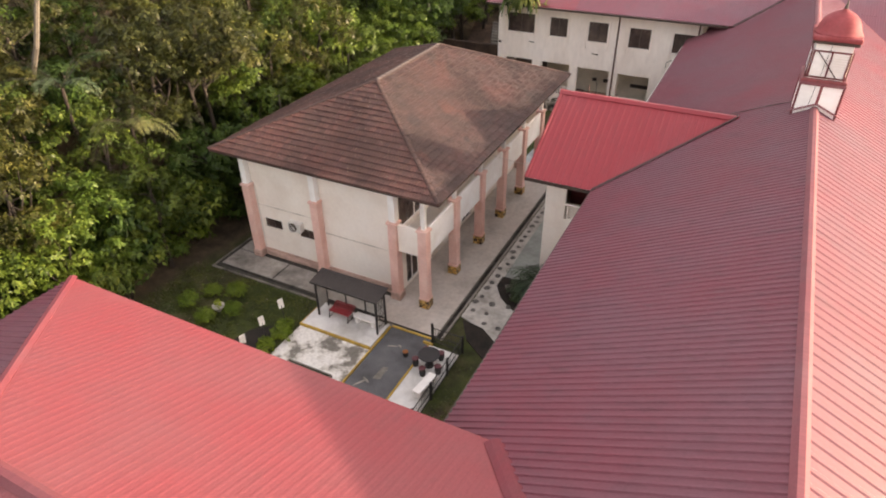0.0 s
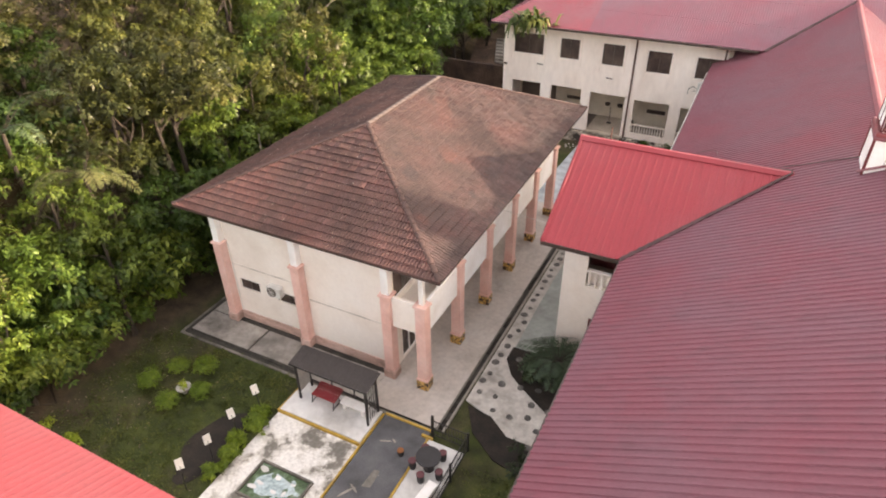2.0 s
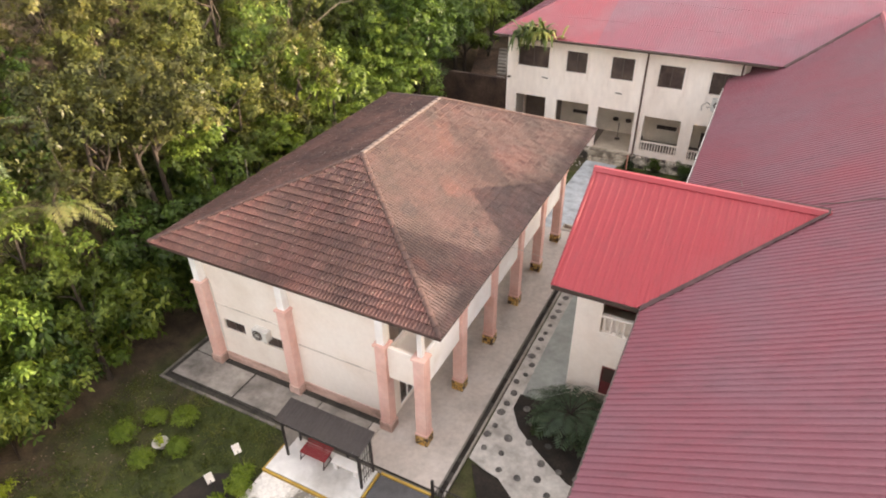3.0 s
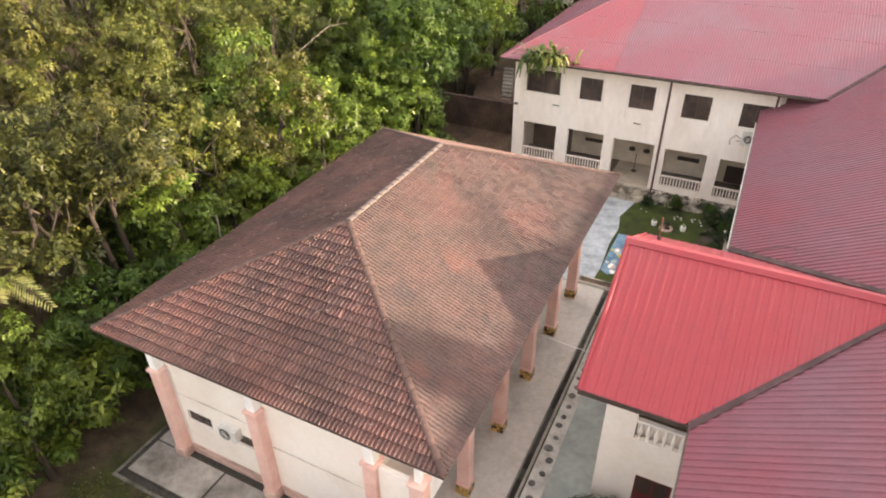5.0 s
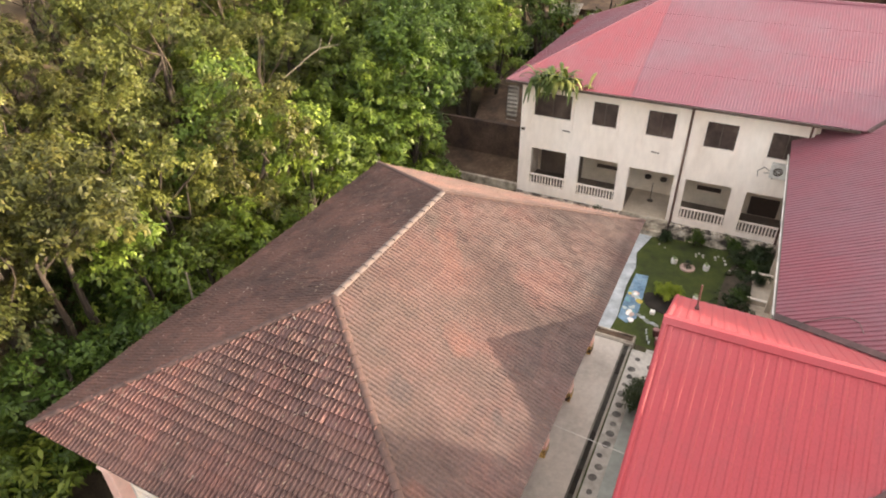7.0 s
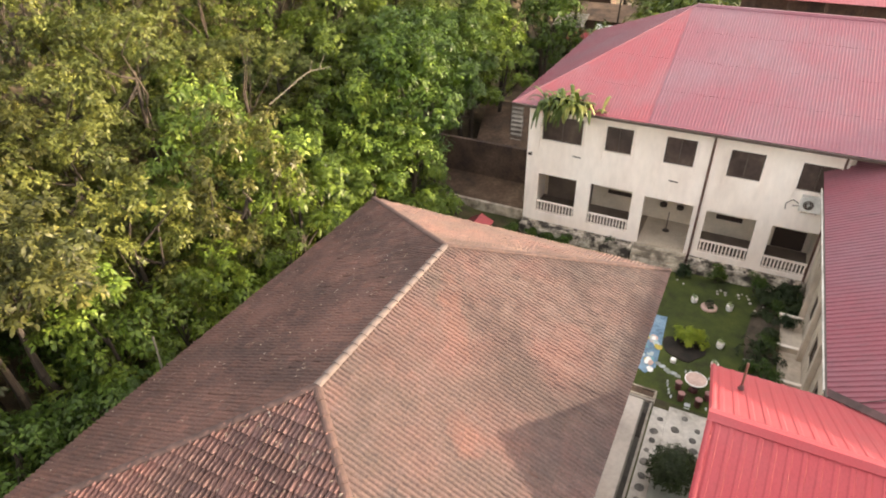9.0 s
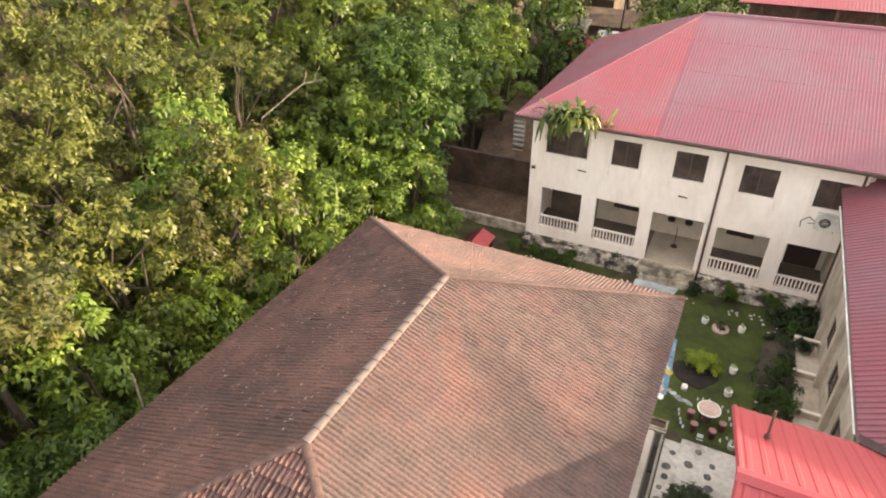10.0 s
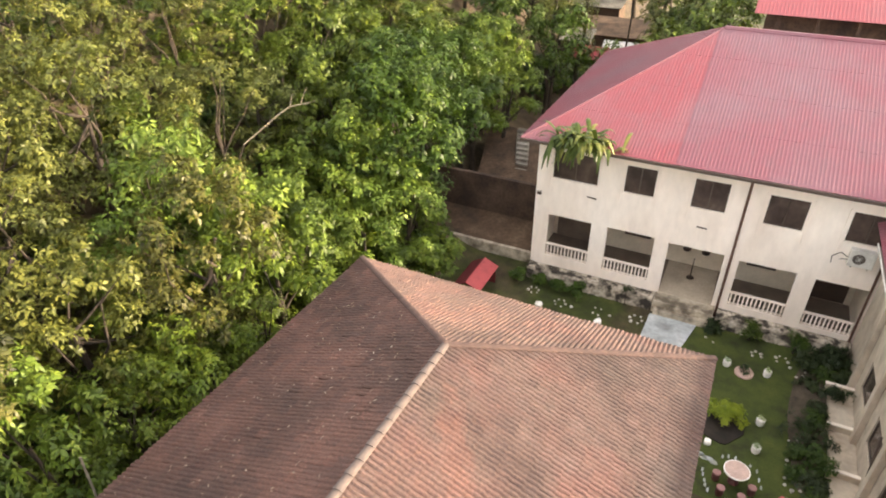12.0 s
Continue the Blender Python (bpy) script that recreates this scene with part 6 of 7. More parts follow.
stepping_stones()
flat("soil_bed", [(7.95, -0.85), (7.95, -1.75), (8.5, -2.6), (9.05, -3.05), (10.1, -3.75), (11.2, -4.4), (12.9, -4.4), (12.9, -0.3), (11.0, -0.3), (9.7, -0.6), (9.0, -0.82)], 0.078, M_SOIL, "dark planted soil bed by the porch", "flower bed", thick=0.06)
flat("soil_bed", [(7.5, -5.1), (8.3, -6.4), (9.6, -7.3), (11.2, -7.6), (12.6, -7.4), (12.6, -6.1), (11.1, -6.0), (9.65, -6.0), (8.7, -5.3)], 0.07, M_SOIL, "dark soil bed at the end of the stone path", "flower bed", thick=0.06)


def frond(bm_list, base, yaw, length, rise, droop, leaflet, rng, pairs=16, width=0.05):
    """An arched palm frond: a thin rib and paired leaflets; returns leaflet quads."""
    out = []
    pts = []
    for k in range(pairs + 1):
        f = k / pairs
        d = length * f
        z = rise * math.sin(f * 1.5) - droop * f * f
        pts.append(Vector(base) + Vector((math.cos(yaw) * d, math.sin(yaw) * d, z)))
    for k in range(pairs):
        if bm_list is not None:
            rod(bm_list, pts[k], pts[k + 1], 0.016 * (1 - k / pairs) + 0.004, 0.016 * (1 - (k + 1) / pairs) + 0.004, 4)
        ax = (pts[k + 1] - pts[k]).normalized()
        side = Vector((-math.sin(yaw), math.cos(yaw), 0))
        ln = leaflet * math.sin(0.35 + 2.5 * k / pairs)
        for s in (-1, 1):
            tip = pts[k] + side * s * ln + ax * ln * 0.55 - Vector((0, 0, ln * rng.uniform(0.15, 0.45)))
            w = ax * width
            mid = pts[k].lerp(tip, 0.5)
            out += [pts[k], mid - w * 0.6 + Vector((0, 0, 0.02)), tip, mid + w]
    return out


def palm(x, y, z, height, fronds, length, leaflet, mat, label, seed, category="palm", group="", pairs=16, width=0.05):
    rng = np.random.default_rng(seed)
    t = thing("palm", (x, y, z), label, category, group)
    g = B()
    if height > 0.4:
        limb(g, (0, 0, -0.3), (0, 0, height), 0.13, 0.09, rng, 4, 0.05)
    v = []
    for k in range(fronds):
        yaw = 6.283 * k / fronds + rng.normal() * 0.25
        v += frond(g, (0, 0, height), yaw, length * rng.uniform(0.75, 1.1), length * rng.uniform(0.35, 0.8), length * rng.uniform(0.3, 0.75), leaflet, rng, pairs, width)
    part("stem", g, M_WOOD, t, local=True)
    part("frond_crown", quads("fronds", np.array([tuple(p) for p in v]), mat), mat, t, local=True)
    return t


L_PALM = foliage("grey_green_palm_leaves", (0.024, 0.040, 0.022), (0.055, 0.084, 0.048), (0.105, 0.140, 0.085))
palm(10.4, -1.75, 0.05, 0.8, 34, 1.75, 0.50, L_PALM, "dense dark green fan of palm fronds by the porch", 3)
bush(11.3, -2.6, 0.05, 0.9, 1.2, L_SHRUB, "dark leafy shrub under the eaves", seed=41, clumps=16, per=110, size=0.16)
bush(9.5, -2.4, 0.05, 0.6, 0.5, L_SHRUB, "low dark groundcover in the soil bed", seed=42, clumps=12, per=110, size=0.14)
ball_shrub(8.62, 9.35, 0.98, "round clipped dark green shrub on the path", "", 43, L_SHRUB, 1000)
bush(11.3, -7.5, 0.0, 0.9, 0.9, L_SHRUB, "dark shrub on the grass strip", seed=45, clumps=12, per=90, size=0.16)


def wire():
    t = thing("cable", (5.6, 1.6, 6.0), "thin white cable strung between hall column and porch wall", "cable")
    g = B()
    a, b = Vector((5.56, 1.57, 6.02)), Vector((9.66, 1.49, 5.85))
    pts = [a.lerp(b, k / 10) - Vector((0, 0, 0.04 * math.sin(math.pi * k / 10))) for k in range(11)]
    for p, q in zip(pts, pts[1:]):
        rod(g, p, q, 0.010, seg=5)
    part("cable_run", g, M_PLASTIC_WHITE, t)


wire()

# ---- bell turret on the main ridge ----
def turret():
    x, y0, y1 = RIDGE_X, 2.55, 4.45
    ym = (y0 + y1) / 2
    t = thing("roof_turret", (x, ym, RIDGE_Z), "white louvred roof turret with red trim and a red dome", "turret")
    slim = Matrix.Translation((x, ym, 0)) @ Matrix.Diagonal((0.87, 0.87, 1, 1)) @ Matrix.Translation((-x, -ym, 0))

    def put(name, bm, *rest):
        bm.transform(slim)
        return part(name, bm, *rest)

    put("base", boxed(x - 0.95, y0, 9.9, x + 0.95, y1, 11.60), M_WHITE, t, "white turret base")
    for s in (-1, 1):
        put("corner_board", boxed(x + s * 0.95 - 0.05, y0 - 0.03, 10.0, x + s * 0.95 + 0.05, y0 + 0.10, 11.60, bevel=0.01), M_MAROON, t, "dark red corner board")
        put("corner_board", boxed(x + s * 0.95 - 0.05, y1 - 0.10, 10.0, x + s * 0.95 + 0.05, y1 + 0.03, 11.60, bevel=0.01), M_MAROON, t)
        put("flashing", slab(B(), [(x + s * 1.16, y0 - 0.12, 10.40), (x, y0 - 0.12, 10.86), (x, y0 - 0.004, 10.86), (x + s * 1.16, y0 - 0.004, 10.40)][:: (1 if s < 0 else -1)], 0.05), M_CAP, t, "pink flashing")
    put("mullion", boxed(x - 0.06, y0 - 0.025, 10.85, x + 0.06, y0 - 0.001, 11.60), M_TRIMRED, t)
    put("band", boxed(x - 1.02, y0 - 0.09, 11.602, x + 1.02, y1 + 0.09, 11.72, bevel=0.015), M_CAP, t)
    put("ledge", boxed(x - 0.98, y0 - 0.06, 11.722, x + 0.98, y1 + 0.06, 11.86, bevel=0.02), M_TRIMRED, t, "red ledge")
    lou = put("louvre_box", boxed(x - 0.78, y0 + 0.12, 11.862, x + 0.78, y1 - 0.12, 13.30), M_WHITE, t, "white louvre box")
    for face in range(4):
        m = Matrix.Translation((x, ym, 0)) @ Matrix.Rotation(face * math.pi / 2, 4, "Z")
        f = -(ym - y0 - 0.12)
        fr = B()
        for a in ((-0.80, -0.73, 11.90, 13.02), (0.73, 0.80, 11.90, 13.02), (-0.03, 0.03, 11.96, 12.96), (-0.73, 0.73, 11.90, 11.96), (-0.73, 0.73, 12.96, 13.02)):
            box(fr, a[0], f - 0.06, a[2], a[1], f - 0.002, a[3])
        fr.transform(m)
        put("louvre_frame", fr, M_MAROON, lou, "red louvre frame")
        for k in range(9):
            for s in (-1, 1):
                g = boxed(s * 0.375 - 0.315, f - 0.045, 12.0 + 0.104 * k, s * 0.375 + 0.315, f - 0.004, 12.06 + 0.104 * k)
                g.transform(m)
                put("slat", g, M_WHITE, lou)
    put("cross_brace", rod(B(), (x - 0.62, y0 + 0.02, 13.0), (x + 0.45, y0 + 0.02, 11.95), 0.022, seg=5), M_FRAME, t, "dark diagonal strut")
    put("eave_slab", boxed(x - 0.98, y0 - 0.08, 13.302, x + 0.98, y1 + 0.08, 13.42, bevel=0.02), M_FRAME, t, "dark soffit")
    put("eave_rim", boxed(x - 1.02, y0 - 0.12, 13.422, x + 1.02, y1 + 0.12, 13.615, bevel=0.04), M_DOME, t, "red eave rim")
    g = B()
    prof = [(1.06, 13.61), (0.98, 13.67), (0.92, 13.78), (0.86, 13.94), (0.76, 14.12), (0.58, 14.28), (0.35, 14.40), (0.13, 14.47), (0.05, 14.55)]
    lathe(g, prof, 28)
    for v in g.verts:
        a = math.atan2(v.co.y, v.co.x)
        k = 1 + 0.06 * abs(math.sin(2 * a)) ** 2
        v.co.x, v.co.y = x + v.co.x * k, ym + v.co.y * k
    dome = put("dome", g, M_DOME, t, "red bell-shaped dome")
    for f in dome.data.polygons:
        f.use_smooth = True
    put("finial", lathe(B(), [(0.09, 14.54), (0.06, 14.66), (0.03, 14.8), (0.025, 15.5), (0.01, 15.7)], 8, (x, ym, 0)), M_FRAME, t, "dark finial rod")
    put("conductor", rod(B(), (x - 0.12, y0 - 0.03, 13.3), (x - 0.35, y0 - 0.1, 10.7), 0.012, seg=5), M_FRAME, t, "thin lightning conductor")


M_TRIMRED = plain("dull_red_trim", (0.25, 0.06, 0.065), 0.55)
M_DOME = surface("red_dome_paint", (0.30, 0.050, 0.056), (0.22, 0.036, 0.040), (0.34, 0.08, 0.085), rough=0.75, coarse=1.2, fine=7.0, amount=0.2, bump=0.05)
turret()


# ---- wall units, plant on the gutter ----
def outdoor_unit(x, y, z, w=1.0, h=0.66):
    """A split air-conditioner's outdoor unit on brackets; faces south."""
    t = thing("outdoor_unit", (x, y, z), "weathered white air-conditioner outdoor unit on wall brackets", "air conditioner", "wall units")
    part("case", boxed(-w / 2, -0.34, 0, w / 2, 0, h, bevel=0.02), M_PLASTIC_WHITE, t, local=True)
    g = lathe(B(), [(0.26, 0.0), (0.26, 0.02), (0.22, 0.02)], 20)
    g.transform(Matrix.Translation((-w * 0.12, -0.341, h / 2)) @ Matrix.Rotation(math.pi / 2, 4, "X"))
    f = part("fan_grille", g, M_FRAME, t, "dark round fan grille", local=True)
    for k in range(6):
        a = math.pi * k / 6
        part("grille_bar", rod(B(), (-w * 0.12 - 0.24 * math.cos(a), -0.366, h / 2 - 0.24 * math.sin(a)), (-w * 0.12 + 0.24 * math.cos(a), -0.366, h / 2 + 0.24 * math.sin(a)), 0.008, seg=4), M_PLASTIC_WHITE, f, local=True)
    for s in (-1, 1):
        part("bracket", boxed(s * w * 0.32 - 0.02, -0.32, -0.06, s * w * 0.32 + 0.02, 0, -0.002), M_FRAME, t, local=True)
    part("pipe", rod(B(), (-w / 2 - 0.28, -0.03, 0.1), (-w / 2, -0.1, 0.2), 0.02, seg=5), M_FRAME, t, local=True)
    return t


outdoor_unit(12.1, FY - 0.002, 4.42, 1.05, 0.86)


def floodlight(x, z):
    t = thing("floodlight", (x, FY, z), "small grey wall floodlight on a bracket", "lamp")
    part("bracket", boxed(x - 0.02, FY - 0.22, z, x + 0.02, FY - 0.002, z + 0.04), M_FRAME, t)
    part("housing", boxed(x - 0.13, FY - 0.36, z - 0.06, x + 0.13, FY - 0.222, z + 0.12, bevel=0.02), M_CONCRETE, t)
    part("lens", boxed(x - 0.11, FY - 0.37, z - 0.04, x + 0.11, FY - 0.362, z + 0.10), M_GLASS, t)


floodlight(-3.45, 4.75)
for x, z in ((5.1, 4.62), (-0.6, 5.0)):
    t = thing("waste_pipe", (x, FY, z), "short dark waste pipe stub on the wall", "pipe", "waste pipes")
    part("pipe", rod(B(), (x - 0.25, FY - 0.05, z), (x + 0.25, FY - 0.05, z - 0.03), 0.035, seg=8), M_FRAME, t)
t = thing("hose", (11.2, FY, 4.5), "looped black refrigerant hose on the wall", "hose")
part("hose_run", rod(rod(rod(B(), (11.55, FY - 0.12, 4.75), (11.25, FY - 0.06, 4.9), 0.02, seg=6), (11.25, FY - 0.06, 4.9), (10.95, FY - 0.05, 4.6), 0.02, seg=6), (10.95, FY - 0.05, 4.6), (11.0, FY - 0.05, 4.25), 0.02, seg=6), M_FRAME, t)
outdoor_unit(-2.62, -4.802, 2.50, 0.80, 0.55)
t = thing("conduit", (-5.2, -4.85, 0.1), "thin white conduit running up the gable wall", "pipe")
part("pipe", rod(rod(B(), (-5.22, -4.83, 0.12), (-5.22, -4.83, 4.5), 0.022, seg=6), (-5.22, -4.83, 4.5), (-5.36, -4.83, 4.9), 0.022, seg=6), M_PLASTIC_WHITE, t)


def gutter_fern():
    """Arching strap-like fronds rising from one root and drooping at the tips."""
    rng = np.random.default_rng(17)
    t = thing("fern", (-1.25, 24.72, 8.35), "large wild fern rooted in the roof gutter", "fern")
    vs, fs = [], []
    for k in range(190):
        yaw = rng.uniform(math.pi * 0.95, math.pi * 2.05) if k < 80 else rng.uniform(0, 2 * math.pi)
        ln, up, dr = rng.uniform(1.0, 2.1), rng.uniform(0.55, 1.3), rng.uniform(0.65, 1.35)
        root = Vector((rng.normal() * 0.6, rng.normal() * 0.10, rng.uniform(-0.05, 0.3)))
        d, side = Vector((math.cos(yaw), math.sin(yaw), 0)), Vector((-math.sin(yaw), math.cos(yaw), 0))
        first = len(vs)
        for i in range(8):
            f = i / 7
            p = root + d * (ln * 0.8 * f * (1 - 0.2 * f)) + Vector((0, 0, ln * (up * f - dr * f * f)))
            w = 0.12 * math.sin(0.25 + 2.7 * f) * rng.uniform(0.85, 1.15)
            vs += [tuple(p - side * w), tuple(p + Vector((0, 0, 0.02))), tuple(p + side * w)]
        for i in range(7):
            a = first + 3 * i
            fs += [(a, a + 1, a + 4, a + 3), (a + 1, a + 2, a + 5, a + 4)]
    me = bpy.data.meshes.new("frond_crown")
    me.from_pydata(vs, [], fs)
    me.materials.append(L_FERN)
    part("frond_crown", me, L_FERN, t, local=True)
    part("root_ball", lathe(B(), [(0.30, -0.12), (0.42, 0.0), (0.30, 0.12), (0.12, 0.16)], 10), M_WOOD, t, local=True)


L_FERN = foliage("fern_leaves", (0.018, 0.032, 0.007), (0.060, 0.086, 0.016), (0.24, 0.225, 0.065))
gutter_fern()


def roof_wires():
    t = thing("cable", (17.5, 4.7, 9.3), "thin dark cable lying on the maroon roof", "cable", "roof cables")
    slope = (RIDGE_Z - EAVE_Z) / (RIDGE_X - EAVE_X)
    on = lambda x, y: (x, y, EAVE_Z + (x - EAVE_X) * slope + 0.085)
    g = B()
    pts = [on(17.1, 4.75), on(17.8, 4.55), on(18.6, 4.42), on(19.45, 4.2)]
    for p, q in zip(pts, pts[1:]):
        rod(g, p, q, 0.018, seg=5)
    part("cable_run", g, M_FRAME, t)
    t = thing("cable", (13.7, 8.5, 7.4), "thin dark cable looped on the maroon roof", "cable", "roof cables")
    g = B()
    pts = [on(12.6, 8.45), on(13.0, 8.6), on(13.76, 8.73), on(14.2, 8.62), on(14.42, 8.3), on(14.5, 7.7)]
    for p, q in zip(pts, pts[1:]):
        rod(g, p, q, 0.014, seg=5)
    part("cable_run", g, M_FRAME, t)
    t = thing("vent_pipe", (9.62, 6.75, 7.82), "rusty brown vent pipe standing on the red roof", "vent pipe")
    part("pipe", rod(B(), (9.62, 6.75, 7.75), (9.60, 6.80, 8.75), 0.035, seg=8), M_BROWNPIPE, t)
    part("collar", lathe(B(), [(0.09, 7.83), (0.05, 7.95), (0.04, 7.96)], 10, (9.62, 6.75, 0)), M_VALLEY, t)


roof_wires()

# ---- lower garden ----
GZ = -0.65
M_EARTH = surface("trodden_earth", (0.085, 0.066, 0.048), (0.045, 0.036, 0.027), (0.12, 0.095, 0.07), rough=0.95, coarse=1.5, fine=8.0, amount=0.4)
M_RUST = surface("rusty_earth", (0.125, 0.078, 0.052), (0.05, 0.035, 0.028), (0.20, 0.135, 0.09), rough=0.95, coarse=0.7, fine=5.0, amount=0.45)
flat("lawn", [(5.0, 13.25), (13.1, 13.25), (13.1, 25.2), (5.0, 25.2)], GZ + 0.015, M_LAWN, "mown green lawn of the lower garden", "lawn", thick=0.1)
solo("soil_bed", blob(11.4, 20.3, 0.85, 3.6, GZ + 0.05, 31), M_EARTH, "brown trodden earth strip beside the wing", "flower bed", kind="structure")
flat("garden_path", [(3.62, 24.95), (3.2, 13.25), (5.75, 13.25), (5.95, 16.0), (5.75, 19.0), (5.85, 21.0), (5.55, 22.6), (6.05, 24.95)], GZ + 0.03, M_BLUEPATH, "pale blue-grey painted garden path", thick=0.2)


def mural():
    base = flat("painted_path", [(6.0, 20.35), (5.95, 17.5), (6.0, 15.9), (6.5, 15.6), (6.9, 16.2), (6.85, 18.0), (6.72, 20.4)], GZ + 0.034, M_MURALBLUE, "path edge painted with a blue river and flowers", thick=0.2)
    rng = np.random.default_rng(5)
    tones = (M_WHITE, M_PALEBLUE, M_MURALTEAL, M_TABLEPINK, M_MURALBLUE, M_MURALYELLOW, M_PALEBLUE)
    for k in range(22):
        x, y = rng.uniform(6.1, 6.75), rng.uniform(15.9, 18.4)
        r = rng.uniform(0.08, 0.22)
        part("painted_patch", blob(x, y, r, r * rng.uniform(1.0, 1.6), GZ + 0.0375 + 0.0025 * k, k, 0.002, 12), tones[k % 7], base)


M_MURALBLUE = surface("blue_mural_paint", (0.20, 0.34, 0.48), (0.12, 0.22, 0.32), (0.34, 0.46, 0.55), rough=0.7, coarse=1.2, fine=7.0)
M_MURALYELLOW = plain("yellow_mural_paint", (0.58, 0.46, 0.10), 0.7)
M_MURALTEAL = plain("teal_mural_paint", (0.16, 0.38, 0.42), 0.7)
mural()


def corner_planter():
    t = thing("planter_box", (6.3, 13.5, GZ), "pale concrete planter box with bare brown soil", "planter")
    g = B()
    for a in ((5.30, 13.22, 7.30, 13.32), (5.30, 13.72, 7.30, 13.82), (5.30, 13.325, 5.40, 13.715), (7.20, 13.325, 7.30, 13.715)):
        box(g, a[0], a[1], GZ - 0.1, a[2], a[3], 0.17, bevel=0.012)
    part("rim", g, M_STAINED2, t)
    part("soil", boxed(5.405, 13.325, GZ - 0.1, 7.195, 13.715, 0.08), M_RUST, t, "bare brown soil")


round_table(8.76, 15.42, GZ, M_TABLEPINK, M_STOOL, "round pale pink stone table in the garden")
for x, y in ((8.09, 15.22), (8.31, 14.54), (9.07, 14.47), (9.42, 15.07)):
    stool(x, y, GZ, M_STOOLTOP, M_STOOL, "rose-topped round garden stool", "stools round the pink table")


def lawn_marks():
    """Painted stepping slabs and scattered chips round the pink table."""
    rng = np.random.default_rng(12)
    line = [(6.95 + 0.2 * k, 16.5 - 0.09 * k) for k in range(6)] + [(7.66, 15.5), (7.67, 15.2), (7.69, 14.95), (7.78, 14.75), (7.87, 14.59), (8.28, 16.55), (8.5, 16.68), (8.76, 16.72), (9.3, 16.6), (9.56, 16.4), (9.72, 16.0), (9.8, 15.6), (9.7, 14.75), (9.45, 14.4)]
    for k, (x, y) in enumerate(line):
        wide, deep = (0.17, 0.12) if k < 6 else (0.05, 0.11)
        solo("lawn_slab", blob(x + rng.normal() * 0.04, y + rng.normal() * 0.04, wide, deep, GZ + 0.035, 40 + k, 0.05, 9), (M_TEAL, M_BLUEPATH, M_TEAL)[k % 3], "small painted slab set in the lawn", "paving slab", "lawn slabs")
    for k in range(4):
        solo("lawn_slab", slab(B(), [(8.66 + sx * 0.13, 13.45 + 0.3 * k + sy * 0.1, GZ + 0.04) for sx, sy in ((-1, -1), (1, -1), (1, 1), (-1, 1))], 0.05), (M_TEAL, M_BLUEPATH)[k % 2], "small painted slab set in the lawn", "paving slab", "lawn slabs")


lawn_marks()


def drum_planter(x, y, flowers=True):
    t = thing("planter", (x, y, GZ), "white drum planter with pale flowers", "planter", "white garden planters")
    part("drum", lathe(B(), [(0.14, 0.0), (0.175, 0.07), (0.185, 0.30), (0.17, 0.35), (0.13, 0.35), (0.11, 0.30)], 16), M_WHITE, t, local=True)
    rng = np.random.default_rng(int(x * 100))
    tagged(part("bloom", leaf_mesh("flowers", np.array(((0.02, 0, 0.38), (-0.03, 0.02, 0.42))), np.array((0.14, 0.11)), 56, 0.08, L_PALE, rng), L_PALE, t, local=True), kind="stuff")


L_PALE = foliage("pale_petals", (0.10, 0.16, 0.05), (0.34, 0.40, 0.24), (0.72, 0.72, 0.62))
for x, y in ((9.45, 17.40), (9.52, 19.1), (7.80, 22.45), (9.62, 22.5), (9.93, 14.2)):
    drum_planter(x, y)


def ring_planter(x, y):
    t = thing("planter", (x, y, GZ), "round pink rimmed planter with a dark rosette", "planter")
    part("ring", lathe(B(), [(0.42, 0.0), (0.44, 0.10), (0.40, 0.16), (0.24, 0.16), (0.22, 0.08)], 20), M_TABLEPINK, t, local=True)
    rng = np.random.default_rng(2)
    part("foliage", leaf_mesh("leaves", np.array(((0, 0, 0.2), (0, 0, 0.4))), np.array((0.18, 0.12)), 40, 0.2, L_SHRUB, rng), L_SHRUB, t, local=True)


ring_planter(8.62, 22.2)
bush(8.06, 18.8, GZ, 0.72, 0.95, L_LIME, "lime-yellow shrub in a round soil bed", seed=50, clumps=20, per=126, size=0.13)
solo("soil_bed", blob(7.9, 18.15, 0.92, 0.95, GZ + 0.06, 12), M_SOIL, "round dark mulch bed under the lime shrub", "flower bed", kind="structure")
solo("garden_stone", boxed(7.45, 16.85, GZ - 0.02, 7.72, 17.15, GZ + 0.22, bevel=0.05), M_WHITE, "small white painted boulder on the lawn", "stone")
